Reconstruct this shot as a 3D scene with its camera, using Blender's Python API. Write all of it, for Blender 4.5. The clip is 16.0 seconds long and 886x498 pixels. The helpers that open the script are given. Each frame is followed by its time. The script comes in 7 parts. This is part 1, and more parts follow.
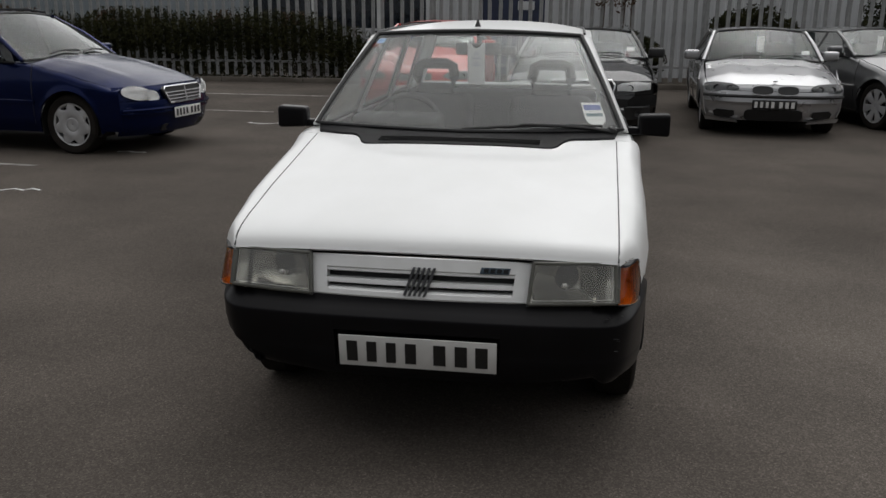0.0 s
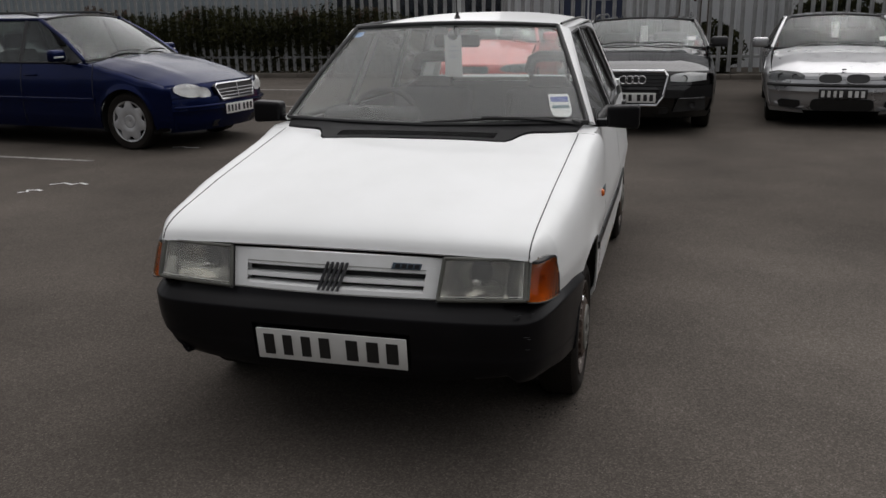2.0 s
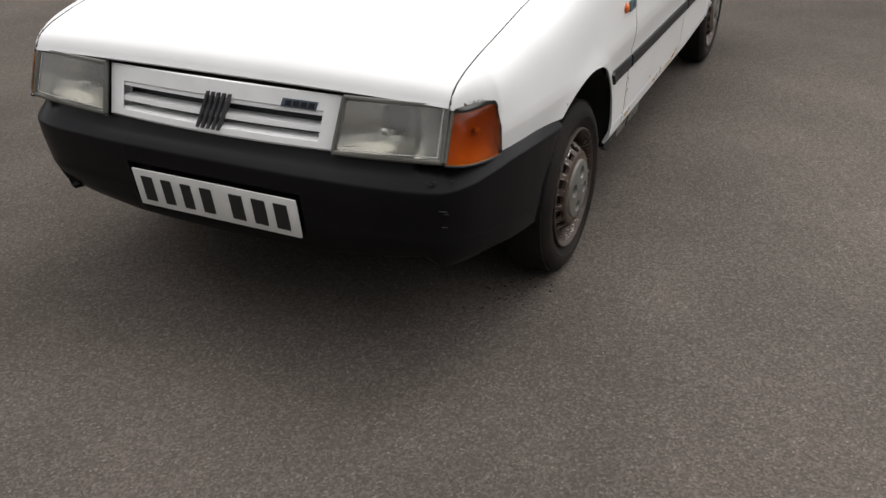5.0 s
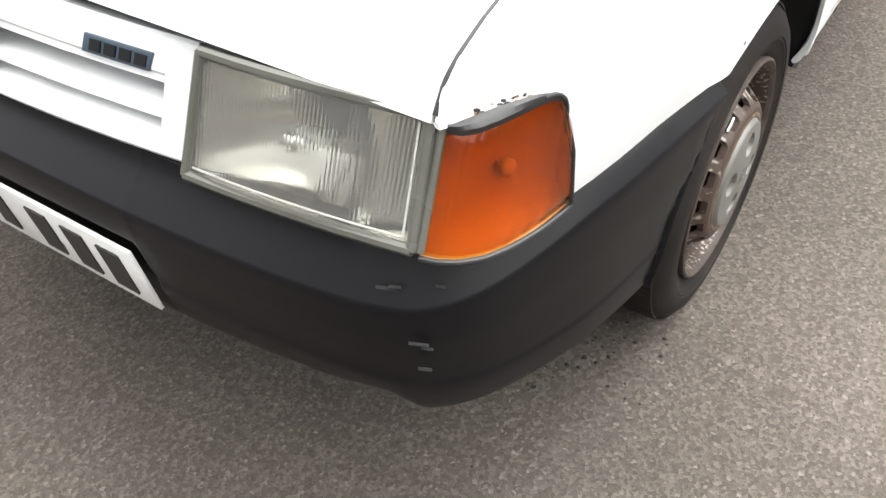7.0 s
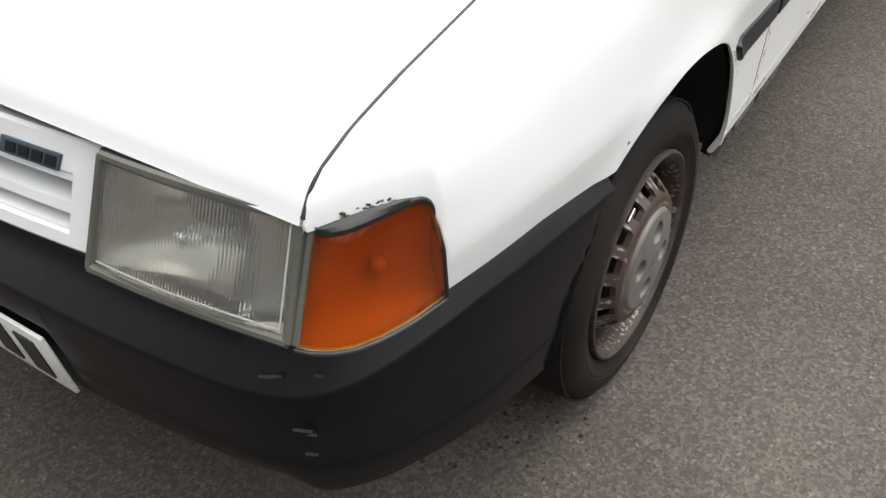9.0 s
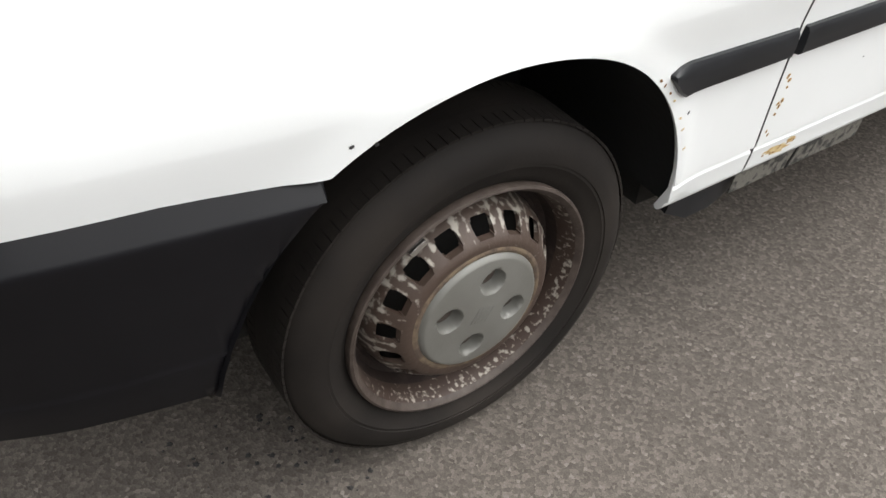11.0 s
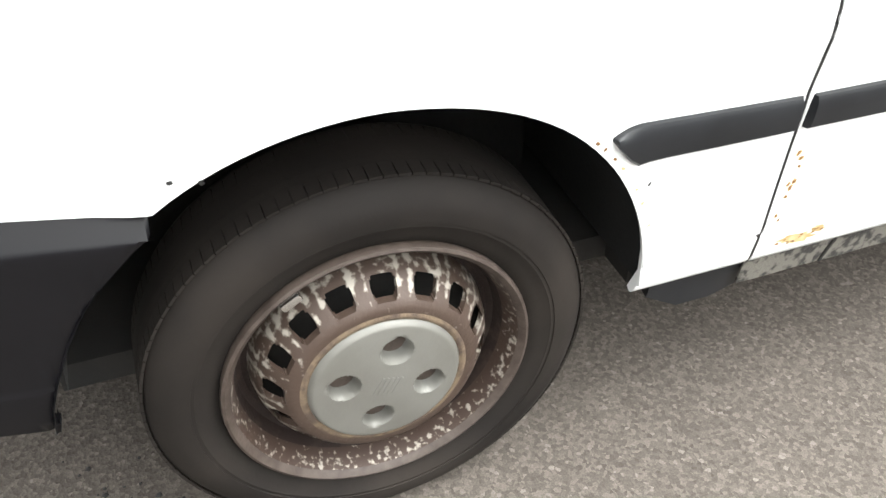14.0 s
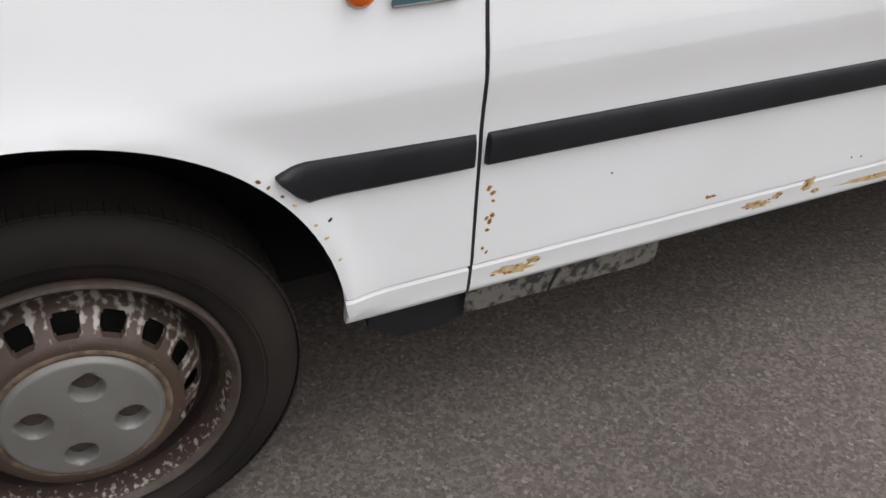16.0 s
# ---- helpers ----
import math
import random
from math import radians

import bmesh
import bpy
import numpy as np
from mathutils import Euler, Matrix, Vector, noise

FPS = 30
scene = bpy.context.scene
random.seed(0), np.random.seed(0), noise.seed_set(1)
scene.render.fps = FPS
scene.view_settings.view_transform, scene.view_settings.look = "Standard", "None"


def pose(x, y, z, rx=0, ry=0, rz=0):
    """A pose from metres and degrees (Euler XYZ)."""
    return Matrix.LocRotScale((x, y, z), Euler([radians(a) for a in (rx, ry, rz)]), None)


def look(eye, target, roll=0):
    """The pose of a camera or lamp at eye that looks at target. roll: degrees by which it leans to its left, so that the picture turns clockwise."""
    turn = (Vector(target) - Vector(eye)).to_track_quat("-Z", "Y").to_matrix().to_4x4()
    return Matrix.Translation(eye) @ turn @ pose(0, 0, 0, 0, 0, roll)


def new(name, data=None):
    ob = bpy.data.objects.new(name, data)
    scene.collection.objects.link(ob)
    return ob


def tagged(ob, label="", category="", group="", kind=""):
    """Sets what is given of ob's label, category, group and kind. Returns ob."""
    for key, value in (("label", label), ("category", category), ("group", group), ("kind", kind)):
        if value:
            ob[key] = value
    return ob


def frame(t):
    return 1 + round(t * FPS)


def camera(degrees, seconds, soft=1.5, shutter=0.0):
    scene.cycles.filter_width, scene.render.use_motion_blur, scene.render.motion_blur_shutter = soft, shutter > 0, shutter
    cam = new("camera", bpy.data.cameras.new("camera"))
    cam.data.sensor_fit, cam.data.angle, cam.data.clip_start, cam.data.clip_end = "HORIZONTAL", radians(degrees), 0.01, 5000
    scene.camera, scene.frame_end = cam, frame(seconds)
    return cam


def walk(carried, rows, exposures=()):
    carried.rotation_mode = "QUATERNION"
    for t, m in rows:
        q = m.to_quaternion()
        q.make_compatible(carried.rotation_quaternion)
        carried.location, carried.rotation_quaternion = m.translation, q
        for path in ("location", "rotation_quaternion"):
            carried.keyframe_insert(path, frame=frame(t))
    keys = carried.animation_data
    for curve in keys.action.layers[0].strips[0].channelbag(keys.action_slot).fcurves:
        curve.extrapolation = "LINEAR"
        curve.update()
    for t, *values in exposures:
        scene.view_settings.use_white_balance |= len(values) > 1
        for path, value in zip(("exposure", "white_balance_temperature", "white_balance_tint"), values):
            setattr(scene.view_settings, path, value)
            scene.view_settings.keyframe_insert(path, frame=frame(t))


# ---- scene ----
cam = camera(54.7, 16.0)
PATH = [
    (0, (0.468, -2.53, 1.461), (0.184, -0.622, 0.93), 0.4),
    (0.5, (0.56, -2.491, 1.469), (0.284, -0.584, 0.933), -0.7),
    (1, (0.734, -2.471, 1.471), (0.384, -0.569, 0.961), -1.9),
    (1.5, (0.919, -2.439, 1.469), (0.485, -0.562, 0.933), -0.0),
    (2, (1.044, -2.379, 1.452), (0.537, -0.522, 0.909), -1.0),
    (2.5, (1.146, -2.285, 1.443), (0.544, -0.478, 0.833), -1.0),
    (3, (1.238, -2.207, 1.45), (0.489, -0.453, 0.848), -1.8),
    (3.5, (1.386, -2.136, 1.444), (0.554, -0.414, 0.859), 0.8),
    (4, (1.444, -2.013, 1.411), (0.634, -0.318, 0.727), 0.2),
    (4.5, (1.448, -1.784, 1.368), (0.694, -0.106, 0.585), 1.3),
    (4.7, (1.441, -1.685, 1.358), (0.688, -0.044, 0.499), 0.2),
    (6.8, (1.02, -0.429, 1.148), (0.159, 0.775, -0.196), -3.3),
    (7, (0.983, -0.359, 1.117), (0.135, 0.812, -0.264), -3.4),
    (7.5, (0.939, -0.302, 1.072), (0.135, 0.855, -0.348), -2.3),
    (8, (0.937, -0.302, 1.076), (0.133, 0.869, -0.333), -2.8),
    (8.5, (0.985, -0.327, 1.125), (0.118, 0.908, -0.187), -3.9),
    (9, (1.093, -0.314, 1.167), (0.203, 0.956, -0.097), -2.7),
    (9.5, (1.214, -0.215, 1.159), (0.345, 1.049, -0.125), -0.8),
    (10, (1.286, -0.051, 1.134), (0.303, 1.112, -0.163), 1.7),
    (12.3, (1.363, 0.501, 0.956), (-0.013, 1.021, -0.398), 1.5),
    (12.5, (1.368, 0.504, 0.959), (-0.023, 0.996, -0.39), 1.5),
    (13, (1.374, 0.496, 0.944), (-0.034, 0.943, -0.404), -0.3),
    (13.5, (1.39, 0.518, 0.948), (-0.029, 0.938, -0.398), -0.6),
    (14, (1.382, 0.585, 0.989), (-0.056, 1.122, -0.293), 0.2),
    (14.5, (1.443, 0.64, 1.068), (0.034, 1.47, -0.083), -0.5),
    (15, (1.494, 0.632, 1.088), (0.163, 1.58, -0.065), -0.8),
    (15.5, (1.52, 0.688, 1.068), (0.113, 1.497, -0.101), 0.5),
    (16, (1.503, 0.834, 1.014), (0.075, 1.516, -0.209), 2.5),
]
walk(cam, [(t, look(eye, target, roll)) for t, eye, target, roll in PATH], exposures=[(0, -0.17, 6450, 10), (2.5, -0.15, 6450, 12), (3.5, -0.03, 6500, 12), (4.0, 0.04, 6580, 12), (4.7, 0.38, 6580, 12), (6.8, 2.22, 6500, 9), (8.2, 2.34, 6500, 8), (9.0, 1.3, 6450, 9), (9.5, 1.08, 6450, 10), (10.2, 1.0, 6450, 10), (12.3, 2.80, 6400, 5), (13.6, 2.80, 6400, 5), (14.4, 2.1, 6450, 8), (15, 1.05, 6300, 9), (15.5, 0.80, 6350, 11), (16, 1.0, 6350, 13)])

# ---- world, sun, exposure ----
world = bpy.data.worlds.new("overcast")
scene.world = world
world.use_nodes = True
wn = world.node_tree.nodes
wl = world.node_tree.links
sky = wn.new("ShaderNodeTexSky")
sky.sky_type, sky.sun_disc = "NISHITA", False
sky.sun_elevation, sky.sun_rotation = radians(62.5), radians(17.7)
sky.air_density, sky.dust_density, sky.ozone_density = 1.0, 3.0, 1.0
grey = wn.new("ShaderNodeHueSaturation")
grey.inputs["Saturation"].default_value = 0.08
wl.new(sky.outputs["Color"], grey.inputs["Color"])
wl.new(grey.outputs["Color"], wn["Background"].inputs["Color"])
wn["Background"].inputs["Strength"].default_value = 0.145
sun = new("sun", bpy.data.lights.new("sun", "SUN"))
sun.data.energy, sun.data.angle, sun.data.color = 1.50, radians(132), (1.0, 0.97, 0.93)
sun.matrix_world = look((1.6, 5.0, 10.1), (0, 0, 0))


# ---- materials ----
def mat(name, a, b=None, rough=0.5, metal=0.0, scale=8.0, fine=120.0, bump=0.1, depth=0.002, coat=0.0, rough_var=0.1, low=0.35, high=0.65, spec=0.5):
    """Two colours mixed by coarse noise, roughness by another, relief by fine noise."""
    m = bpy.data.materials.new(name)
    m.use_nodes = True
    n, l = m.node_tree.nodes, m.node_tree.links
    p = n["Principled BSDF"]
    tc = n.new("ShaderNodeTexCoord")
    big = n.new("ShaderNodeTexNoise")
    big.inputs["Scale"].default_value, big.inputs["Detail"].default_value = scale, 6
    l.new(tc.outputs["Object"], big.inputs["Vector"])
    ramp = n.new("ShaderNodeValToRGB")
    ramp.color_ramp.elements[0].position, ramp.color_ramp.elements[1].position = low, high
    ramp.color_ramp.elements[0].color = (*a, 1)
    ramp.color_ramp.elements[1].color = (*(b or a), 1)
    l.new(big.outputs["Fac"], ramp.inputs["Fac"])
    l.new(ramp.outputs["Color"], p.inputs["Base Color"])
    small = n.new("ShaderNodeTexNoise")
    small.inputs["Scale"].default_value, small.inputs["Detail"].default_value = fine, 3
    l.new(tc.outputs["Object"], small.inputs["Vector"])
    rr = n.new("ShaderNodeMapRange")
    rr.inputs["To Min"].default_value, rr.inputs["To Max"].default_value = max(0.0, rough - rough_var), min(1.0, rough + rough_var)
    l.new(big.outputs["Fac"], rr.inputs["Value"])
    l.new(rr.outputs["Result"], p.inputs["Roughness"])
    if bump:
        bp = n.new("ShaderNodeBump")
        bp.inputs["Strength"].default_value, bp.inputs["Distance"].default_value = bump, depth
        l.new(small.outputs["Fac"], bp.inputs["Height"])
        l.new(bp.outputs["Normal"], p.inputs["Normal"])
    p.inputs["Metallic"].default_value = metal
    p.inputs["Coat Weight"].default_value = coat
    p.inputs["Coat Roughness"].default_value = 0.04
    p.inputs["Specular IOR Level"].default_value = spec
    return m


def glass(name, colour=(1, 1, 1), rough=0.0, ior=1.45, bands=0.0, haze=0.0):
    m = bpy.data.materials.new(name)
    m.use_nodes = True
    n, l = m.node_tree.nodes, m.node_tree.links
    p = n["Principled BSDF"]
    p.inputs["Base Color"].default_value = (*colour, 1)
    p.inputs["Transmission Weight"].default_value = 1.0
    p.inputs["Roughness"].default_value, p.inputs["IOR"].default_value = rough, ior
    # Pale film: sky reflection put into the window glass, milkiness into lamp glass.
    if haze:
        film, both = n.new("ShaderNodeBsdfDiffuse"), n.new("ShaderNodeMixShader")
        film.inputs["Color"].default_value = (0.62, 0.61, 0.58, 1)
        tcd, nz, mr = n.new("ShaderNodeTexCoord"), n.new("ShaderNodeTexNoise"), n.new("ShaderNodeMapRange")
        nz.inputs["Scale"].default_value = 3.0
        l.new(tcd.outputs["Object"], nz.inputs["Vector"])
        mr.inputs["To Min"].default_value, mr.inputs["To Max"].default_value = haze * 0.6, haze * 1.4
        l.new(nz.outputs["Fac"], mr.inputs["Value"])
        l.new(mr.outputs["Result"], both.inputs["Fac"])
        l.new(p.outputs["BSDF"], both.inputs[1])
        l.new(film.outputs["BSDF"], both.inputs[2])
        l.new(both.outputs["Shader"], n["Material Output"].inputs["Surface"])
    if bands:
        tc, wave, bp = n.new("ShaderNodeTexCoord"), n.new("ShaderNodeTexWave"), n.new("ShaderNodeBump")
        wave.inputs["Scale"].default_value = bands
        l.new(tc.outputs["Object"], wave.inputs["Vector"])
        bp.inputs["Strength"].default_value, bp.inputs["Distance"].default_value = 0.22, 0.001
        l.new(wave.outputs["Fac"], bp.inputs["Height"])
        l.new(bp.outputs["Normal"], p.inputs["Normal"])
    return m


def asphalt_material():
    m = bpy.data.materials.new("asphalt")
    m.use_nodes = True
    n, l = m.node_tree.nodes, m.node_tree.links
    p = n["Principled BSDF"]
    tc = n.new("ShaderNodeTexCoord")

    def tex(kind, scale, detail=None):
        t = n.new(kind)
        t.inputs["Scale"].default_value = scale
        if detail is not None:
            t.inputs["Detail"].default_value = detail
        l.new(tc.outputs["Object"], t.inputs["Vector"])
        return t

    def ramp(src, stops):
        r = n.new("ShaderNodeValToRGB")
        while len(r.color_ramp.elements) < len(stops):
            r.color_ramp.elements.new(0.5)
        for e, (pos, c) in zip(r.color_ramp.elements, stops):
            e.position, e.color = pos, (*c, 1)
        l.new(src, r.inputs["Fac"])
        return r.outputs["Color"]

    def mix(kind, fac, a, b):
        x = n.new("ShaderNodeMix")
        x.data_type, x.blend_type = "RGBA", kind
        x.inputs["Factor"].default_value = fac
        l.new(a, x.inputs["A"])
        l.new(b, x.inputs["B"])
        return x.outputs["Result"]

    cells = tex("ShaderNodeTexVoronoi", 175)
    grit = ramp(cells.outputs["Color"], [(0.0, (0.066, 0.060, 0.0545)), (0.5, (0.093, 0.0855, 0.079)), (0.85, (0.128, 0.119, 0.110)), (1.0, (0.19, 0.18, 0.167))])
    fine = tex("ShaderNodeTexNoise", 420, 4)
    gritty = mix("MULTIPLY", 0.6, grit, ramp(fine.outputs["Fac"], [(0.3, (0.65, 0.65, 0.65)), (0.65, (1.3, 1.3, 1.3))]))
    patch = tex("ShaderNodeTexNoise", 1.1, 6)
    gritty = mix("MULTIPLY", 1.0, gritty, ramp(patch.outputs["Fac"], [(0.3, (0.78, 0.765, 0.745)), (0.7, (1.15, 1.12, 1.085))]))
    wide = tex("ShaderNodeTexNoise", 0.16, 4)
    gritty = mix("MULTIPLY", 1.0, gritty, ramp(wide.outputs["Fac"], [(0.35, (0.80, 0.785, 0.77)), (0.65, (1.12, 1.10, 1.08))]))
    # Ground brightness tuned into the colour: worn only weights a ragged paler patch.
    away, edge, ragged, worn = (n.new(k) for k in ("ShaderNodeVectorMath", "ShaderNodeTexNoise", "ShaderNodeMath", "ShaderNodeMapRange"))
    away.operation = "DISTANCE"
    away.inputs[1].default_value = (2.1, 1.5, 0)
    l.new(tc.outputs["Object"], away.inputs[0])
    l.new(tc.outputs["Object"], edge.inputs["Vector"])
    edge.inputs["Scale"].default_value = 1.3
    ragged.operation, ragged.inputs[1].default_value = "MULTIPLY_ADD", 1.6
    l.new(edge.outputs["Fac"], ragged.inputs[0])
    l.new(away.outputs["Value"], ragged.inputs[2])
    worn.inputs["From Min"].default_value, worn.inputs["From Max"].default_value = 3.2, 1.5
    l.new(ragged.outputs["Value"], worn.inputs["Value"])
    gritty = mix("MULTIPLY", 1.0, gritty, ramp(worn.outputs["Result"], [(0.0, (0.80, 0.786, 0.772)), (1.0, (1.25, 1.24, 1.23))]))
    chips = tex("ShaderNodeTexVoronoi", 38)
    chip = ramp(chips.outputs["Distance"], [(0.0, (1, 1, 1)), (0.085, (0, 0, 0))])
    spots = tex("ShaderNodeTexNoise", 9, 3)
    sparse = mix("MULTIPLY", 1.0, chip, ramp(spots.outputs["Fac"], [(0.58, (0, 0, 0)), (0.70, (0.12, 0.115, 0.105))]))
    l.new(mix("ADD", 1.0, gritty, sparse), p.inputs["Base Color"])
    p.inputs["Roughness"].default_value = 0.95
    p.inputs["Specular IOR Level"].default_value = 0.08
    bp = n.new("ShaderNodeBump")
    bp.inputs["Strength"].default_value, bp.inputs["Distance"].default_value = 0.35, 0.003
    l.new(cells.outputs["Distance"], bp.inputs["Height"])
    bp2 = n.new("ShaderNodeBump")
    bp2.inputs["Strength"].default_value, bp2.inputs["Distance"].default_value = 0.25, 0.002
    l.new(fine.outputs["Fac"], bp2.inputs["Height"])
    l.new(bp.outputs["Normal"], bp2.inputs["Normal"])
    l.new(bp2.outputs["Normal"], p.inputs["Normal"])
    return m


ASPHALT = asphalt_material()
WHITE = mat("white_paint", (0.76, 0.77, 0.77), (0.72, 0.73, 0.725), rough=0.36, scale=3, fine=300, bump=0.0, coat=0.3, rough_var=0.06)
GRILLE_WHITE = mat("white_plastic", (0.78, 0.79, 0.79), (0.72, 0.73, 0.72), rough=0.4, scale=12, bump=0.03)
BLACK_PLASTIC = mat("grained_black_plastic", (0.0050, 0.0048, 0.0057), (0.0070, 0.0067, 0.0079), spec=0.15, rough=0.30, scale=5, fine=900, bump=0.0, rough_var=0.06)
TRIM_PLASTIC = mat("grey_black_plastic", (0.0082, 0.0088, 0.0102), (0.0145, 0.0155, 0.018), spec=0.30, rough=0.40, scale=7, fine=700, bump=0.05, depth=0.0003)
COWL_PLASTIC = mat("faded_matt_plastic", (0.004, 0.004, 0.0045), (0.008, 0.008, 0.009), spec=0.10, rough=0.55, scale=9, fine=500, bump=0.0)
RUBBER = mat("rubber", (0.0085, 0.0068, 0.0058), (0.0195, 0.0158, 0.0132), spec=0.2, rough=0.78, scale=6, fine=200, bump=0.2, depth=0.001)
SEAL = mat("black_seal", (0.012, 0.012, 0.013), (0.02, 0.02, 0.02), rough=0.5, bump=0.05)
DARK = mat("dark_underbody", (0.008, 0.008, 0.008), (0.02, 0.018, 0.016), rough=0.9, bump=0.2)
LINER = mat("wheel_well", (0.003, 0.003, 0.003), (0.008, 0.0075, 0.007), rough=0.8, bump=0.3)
GLASS = glass("window_glass", (0.93, 0.96, 0.95), haze=0.03)
LENS = glass("lamp_glass", (0.97, 0.97, 0.93), rough=0.02, bands=70, haze=0.055)
AMBER = glass("amber_lens", (0.86, 0.345, 0.025), rough=0.05, bands=55)
CHROME = mat("chrome", (0.75, 0.75, 0.76), (0.62, 0.62, 0.62), rough=0.12, metal=1.0, bump=0.0, rough_var=0.04)
REFLECTOR = mat("lamp_reflector", (0.46, 0.455, 0.42), (0.38, 0.37, 0.34), rough=0.10, metal=1.0, bump=0.0, rough_var=0.03)
LAMP_HOUSING = mat("lamp_housing", (0.105, 0.105, 0.090), (0.072, 0.072, 0.060), rough=0.3)
AMBER_BACK = mat("amber_backing", (0.38, 0.22, 0.07), (0.27, 0.13, 0.035), rough=0.3, scale=7)
RUST_DARK = mat("rusty_steel", (0.018, 0.011, 0.009), (0.050, 0.034, 0.027), rough=0.65, metal=0.15, scale=40, fine=220, bump=0.4, low=0.52, high=0.74)
HUBCAP = mat("grey_hubcap", (0.155, 0.152, 0.138), (0.125, 0.121, 0.108), rough=0.48, metal=0.2, scale=10, fine=260, bump=0.08)
RUST = mat("rust_blister", (0.30, 0.16, 0.05), (0.13, 0.06, 0.02), rough=0.85, scale=120, fine=500, bump=0.5)
RUST_PALE = mat("rust_bleed", (0.60, 0.49, 0.28), (0.45, 0.30, 0.12), rough=0.7, scale=60, fine=300, bump=0.2)
PLATE_WHITE = mat("plate_white", (0.72, 0.72, 0.70), (0.62, 0.62, 0.60), rough=0.35, bump=0.02)
PLATE_BLACK = mat("plate_black", (0.015, 0.015, 0.015), rough=0.4, bump=0.0)
BADGE_BLUE = mat("badge_blue", (0.03, 0.05, 0.075), (0.05, 0.075, 0.10), rough=0.35, bump=0.05)
BADGE_TEAL = mat("badge_teal", (0.055, 0.115, 0.14), (0.075, 0.15, 0.17), rough=0.3, bump=0.05)
EMBLEM = mat("dull_silver_plastic", (0.055, 0.056, 0.06), (0.09, 0.09, 0.095), rough=0.3, metal=0.4, bump=0.0)
PAPER = mat("paper", (0.78, 0.78, 0.77), (0.70, 0.70, 0.69), rough=0.7, bump=0.02)
STICKER_BLUE = mat("sticker_blue", (0.08, 0.11, 0.34), rough=0.5, bump=0.0)
FABRIC = mat("grey_fabric", (0.05, 0.05, 0.055), (0.085, 0.085, 0.09), rough=0.9, scale=30, fine=600, bump=0.3)
DASH = mat("dashboard_plastic", (0.035, 0.035, 0.037), (0.05, 0.05, 0.05), rough=0.7, scale=10, fine=500, bump=0.15)


def flaking(name, dark, light, scale, low, high, r0, r1, extra, slots=0):
    """Brown rust with leftover silver paint, more of it between two radii of the wheel."""
    m = mat(name, dark, light, rough=0.55, metal=0.2, scale=scale, fine=200, bump=0.4, depth=0.0012, low=low, high=high)
    n, l = m.node_tree.nodes, m.node_tree.links
    tc = next(x for x in n if x.type == "TEX_COORD")
    ramp = next(x for x in n if x.type == "VALTORGB")
    big = ramp.inputs["Fac"].links[0].from_node
    flat, dist, mr, add = n.new("ShaderNodeVectorMath"), n.new("ShaderNodeVectorMath"), n.new("ShaderNodeMapRange"), n.new("ShaderNodeMath")
    flat.operation, dist.operation = "MULTIPLY", "LENGTH"
    flat.inputs[1].default_value = (0, 1, 1)
    l.new(tc.outputs["Object"], flat.inputs[0])
    l.new(flat.outputs["Vector"], dist.inputs[0])
    l.new(dist.outputs["Value"], mr.inputs["Value"])
    mr.inputs["From Min"].default_value, mr.inputs["From Max"].default_value, mr.inputs["To Max"].default_value = r0, r1, extra
    l.new(big.outputs["Fac"], add.inputs[0])
    l.new(mr.outputs["Result"], add.inputs[1])
    l.new(add.outputs["Value"], ramp.inputs["Fac"])
    if slots:
        def op(kind, a, b=None):
            x = n.new("ShaderNodeMath")
            x.operation = kind
            for k, v in enumerate((a, b)):
                if v is None:
                    continue
                if isinstance(v, (int, float)):
                    x.inputs[k].default_value = v
                else:
                    l.new(v, x.inputs[k])
            return x.outputs["Value"]

        axes = n.new("ShaderNodeSeparateXYZ")
        l.new(tc.outputs["Object"], axes.inputs["Vector"])
        turn = op("FRACT", op("MULTIPLY", op("ARCTAN2", axes.outputs["Y"], axes.outputs["Z"]), slots / (2 * math.pi)))
        off = op("ABSOLUTE", op("SUBTRACT", op("ABSOLUTE", op("SUBTRACT", turn, 0.5)), 0.36))
        edge, zone = n.new("ShaderNodeMapRange"), n.new("ShaderNodeMapRange")
        edge.inputs["From Max"].default_value, edge.inputs["To Min"].default_value, edge.inputs["To Max"].default_value = 0.10, 0.21, 0.0
        l.new(off, edge.inputs["Value"])
        zone.inputs["From Min"].default_value, zone.inputs["From Max"].default_value = 0.106, 0.118
        l.new(dist.outputs["Value"], zone.inputs["Value"])
        l.new(op("ADD", add.outputs["Value"], op("MULTIPLY", edge.outputs["Result"], zone.outputs["Result"])), ramp.inputs["Fac"])
    return m


RUSTY = flaking("rusty_silver_steel", (0.055, 0.036, 0.027), (0.31, 0.283, 0.245), 95, 0.67, 0.82, 0.116, 0.134, 0.14, slots=16)
RUST_CHIPS = flaking("chipped_rim_paint", (0.045, 0.028, 0.021), (0.31, 0.283, 0.245), 130, 0.60, 0.72, 0.1620, 0.1660, 0.075)
RUST_TAN = mat("tan_rust", (0.12, 0.086, 0.054), (0.06, 0.040, 0.029), rough=0.8, scale=60, fine=300, bump=0.4, low=0.42, high=0.60)
RUST_LIP = mat("dusty_brown_steel", (0.060, 0.045, 0.037), (0.032, 0.022, 0.017), rough=0.6, metal=0.1, scale=45, fine=220, bump=0.3, low=0.35, high=0.7)
GREY_CARDS = mat("grey_trim", (0.20, 0.20, 0.20), (0.27, 0.27, 0.26), rough=0.8)


# ---- mesh helpers ----
INSIDE = []


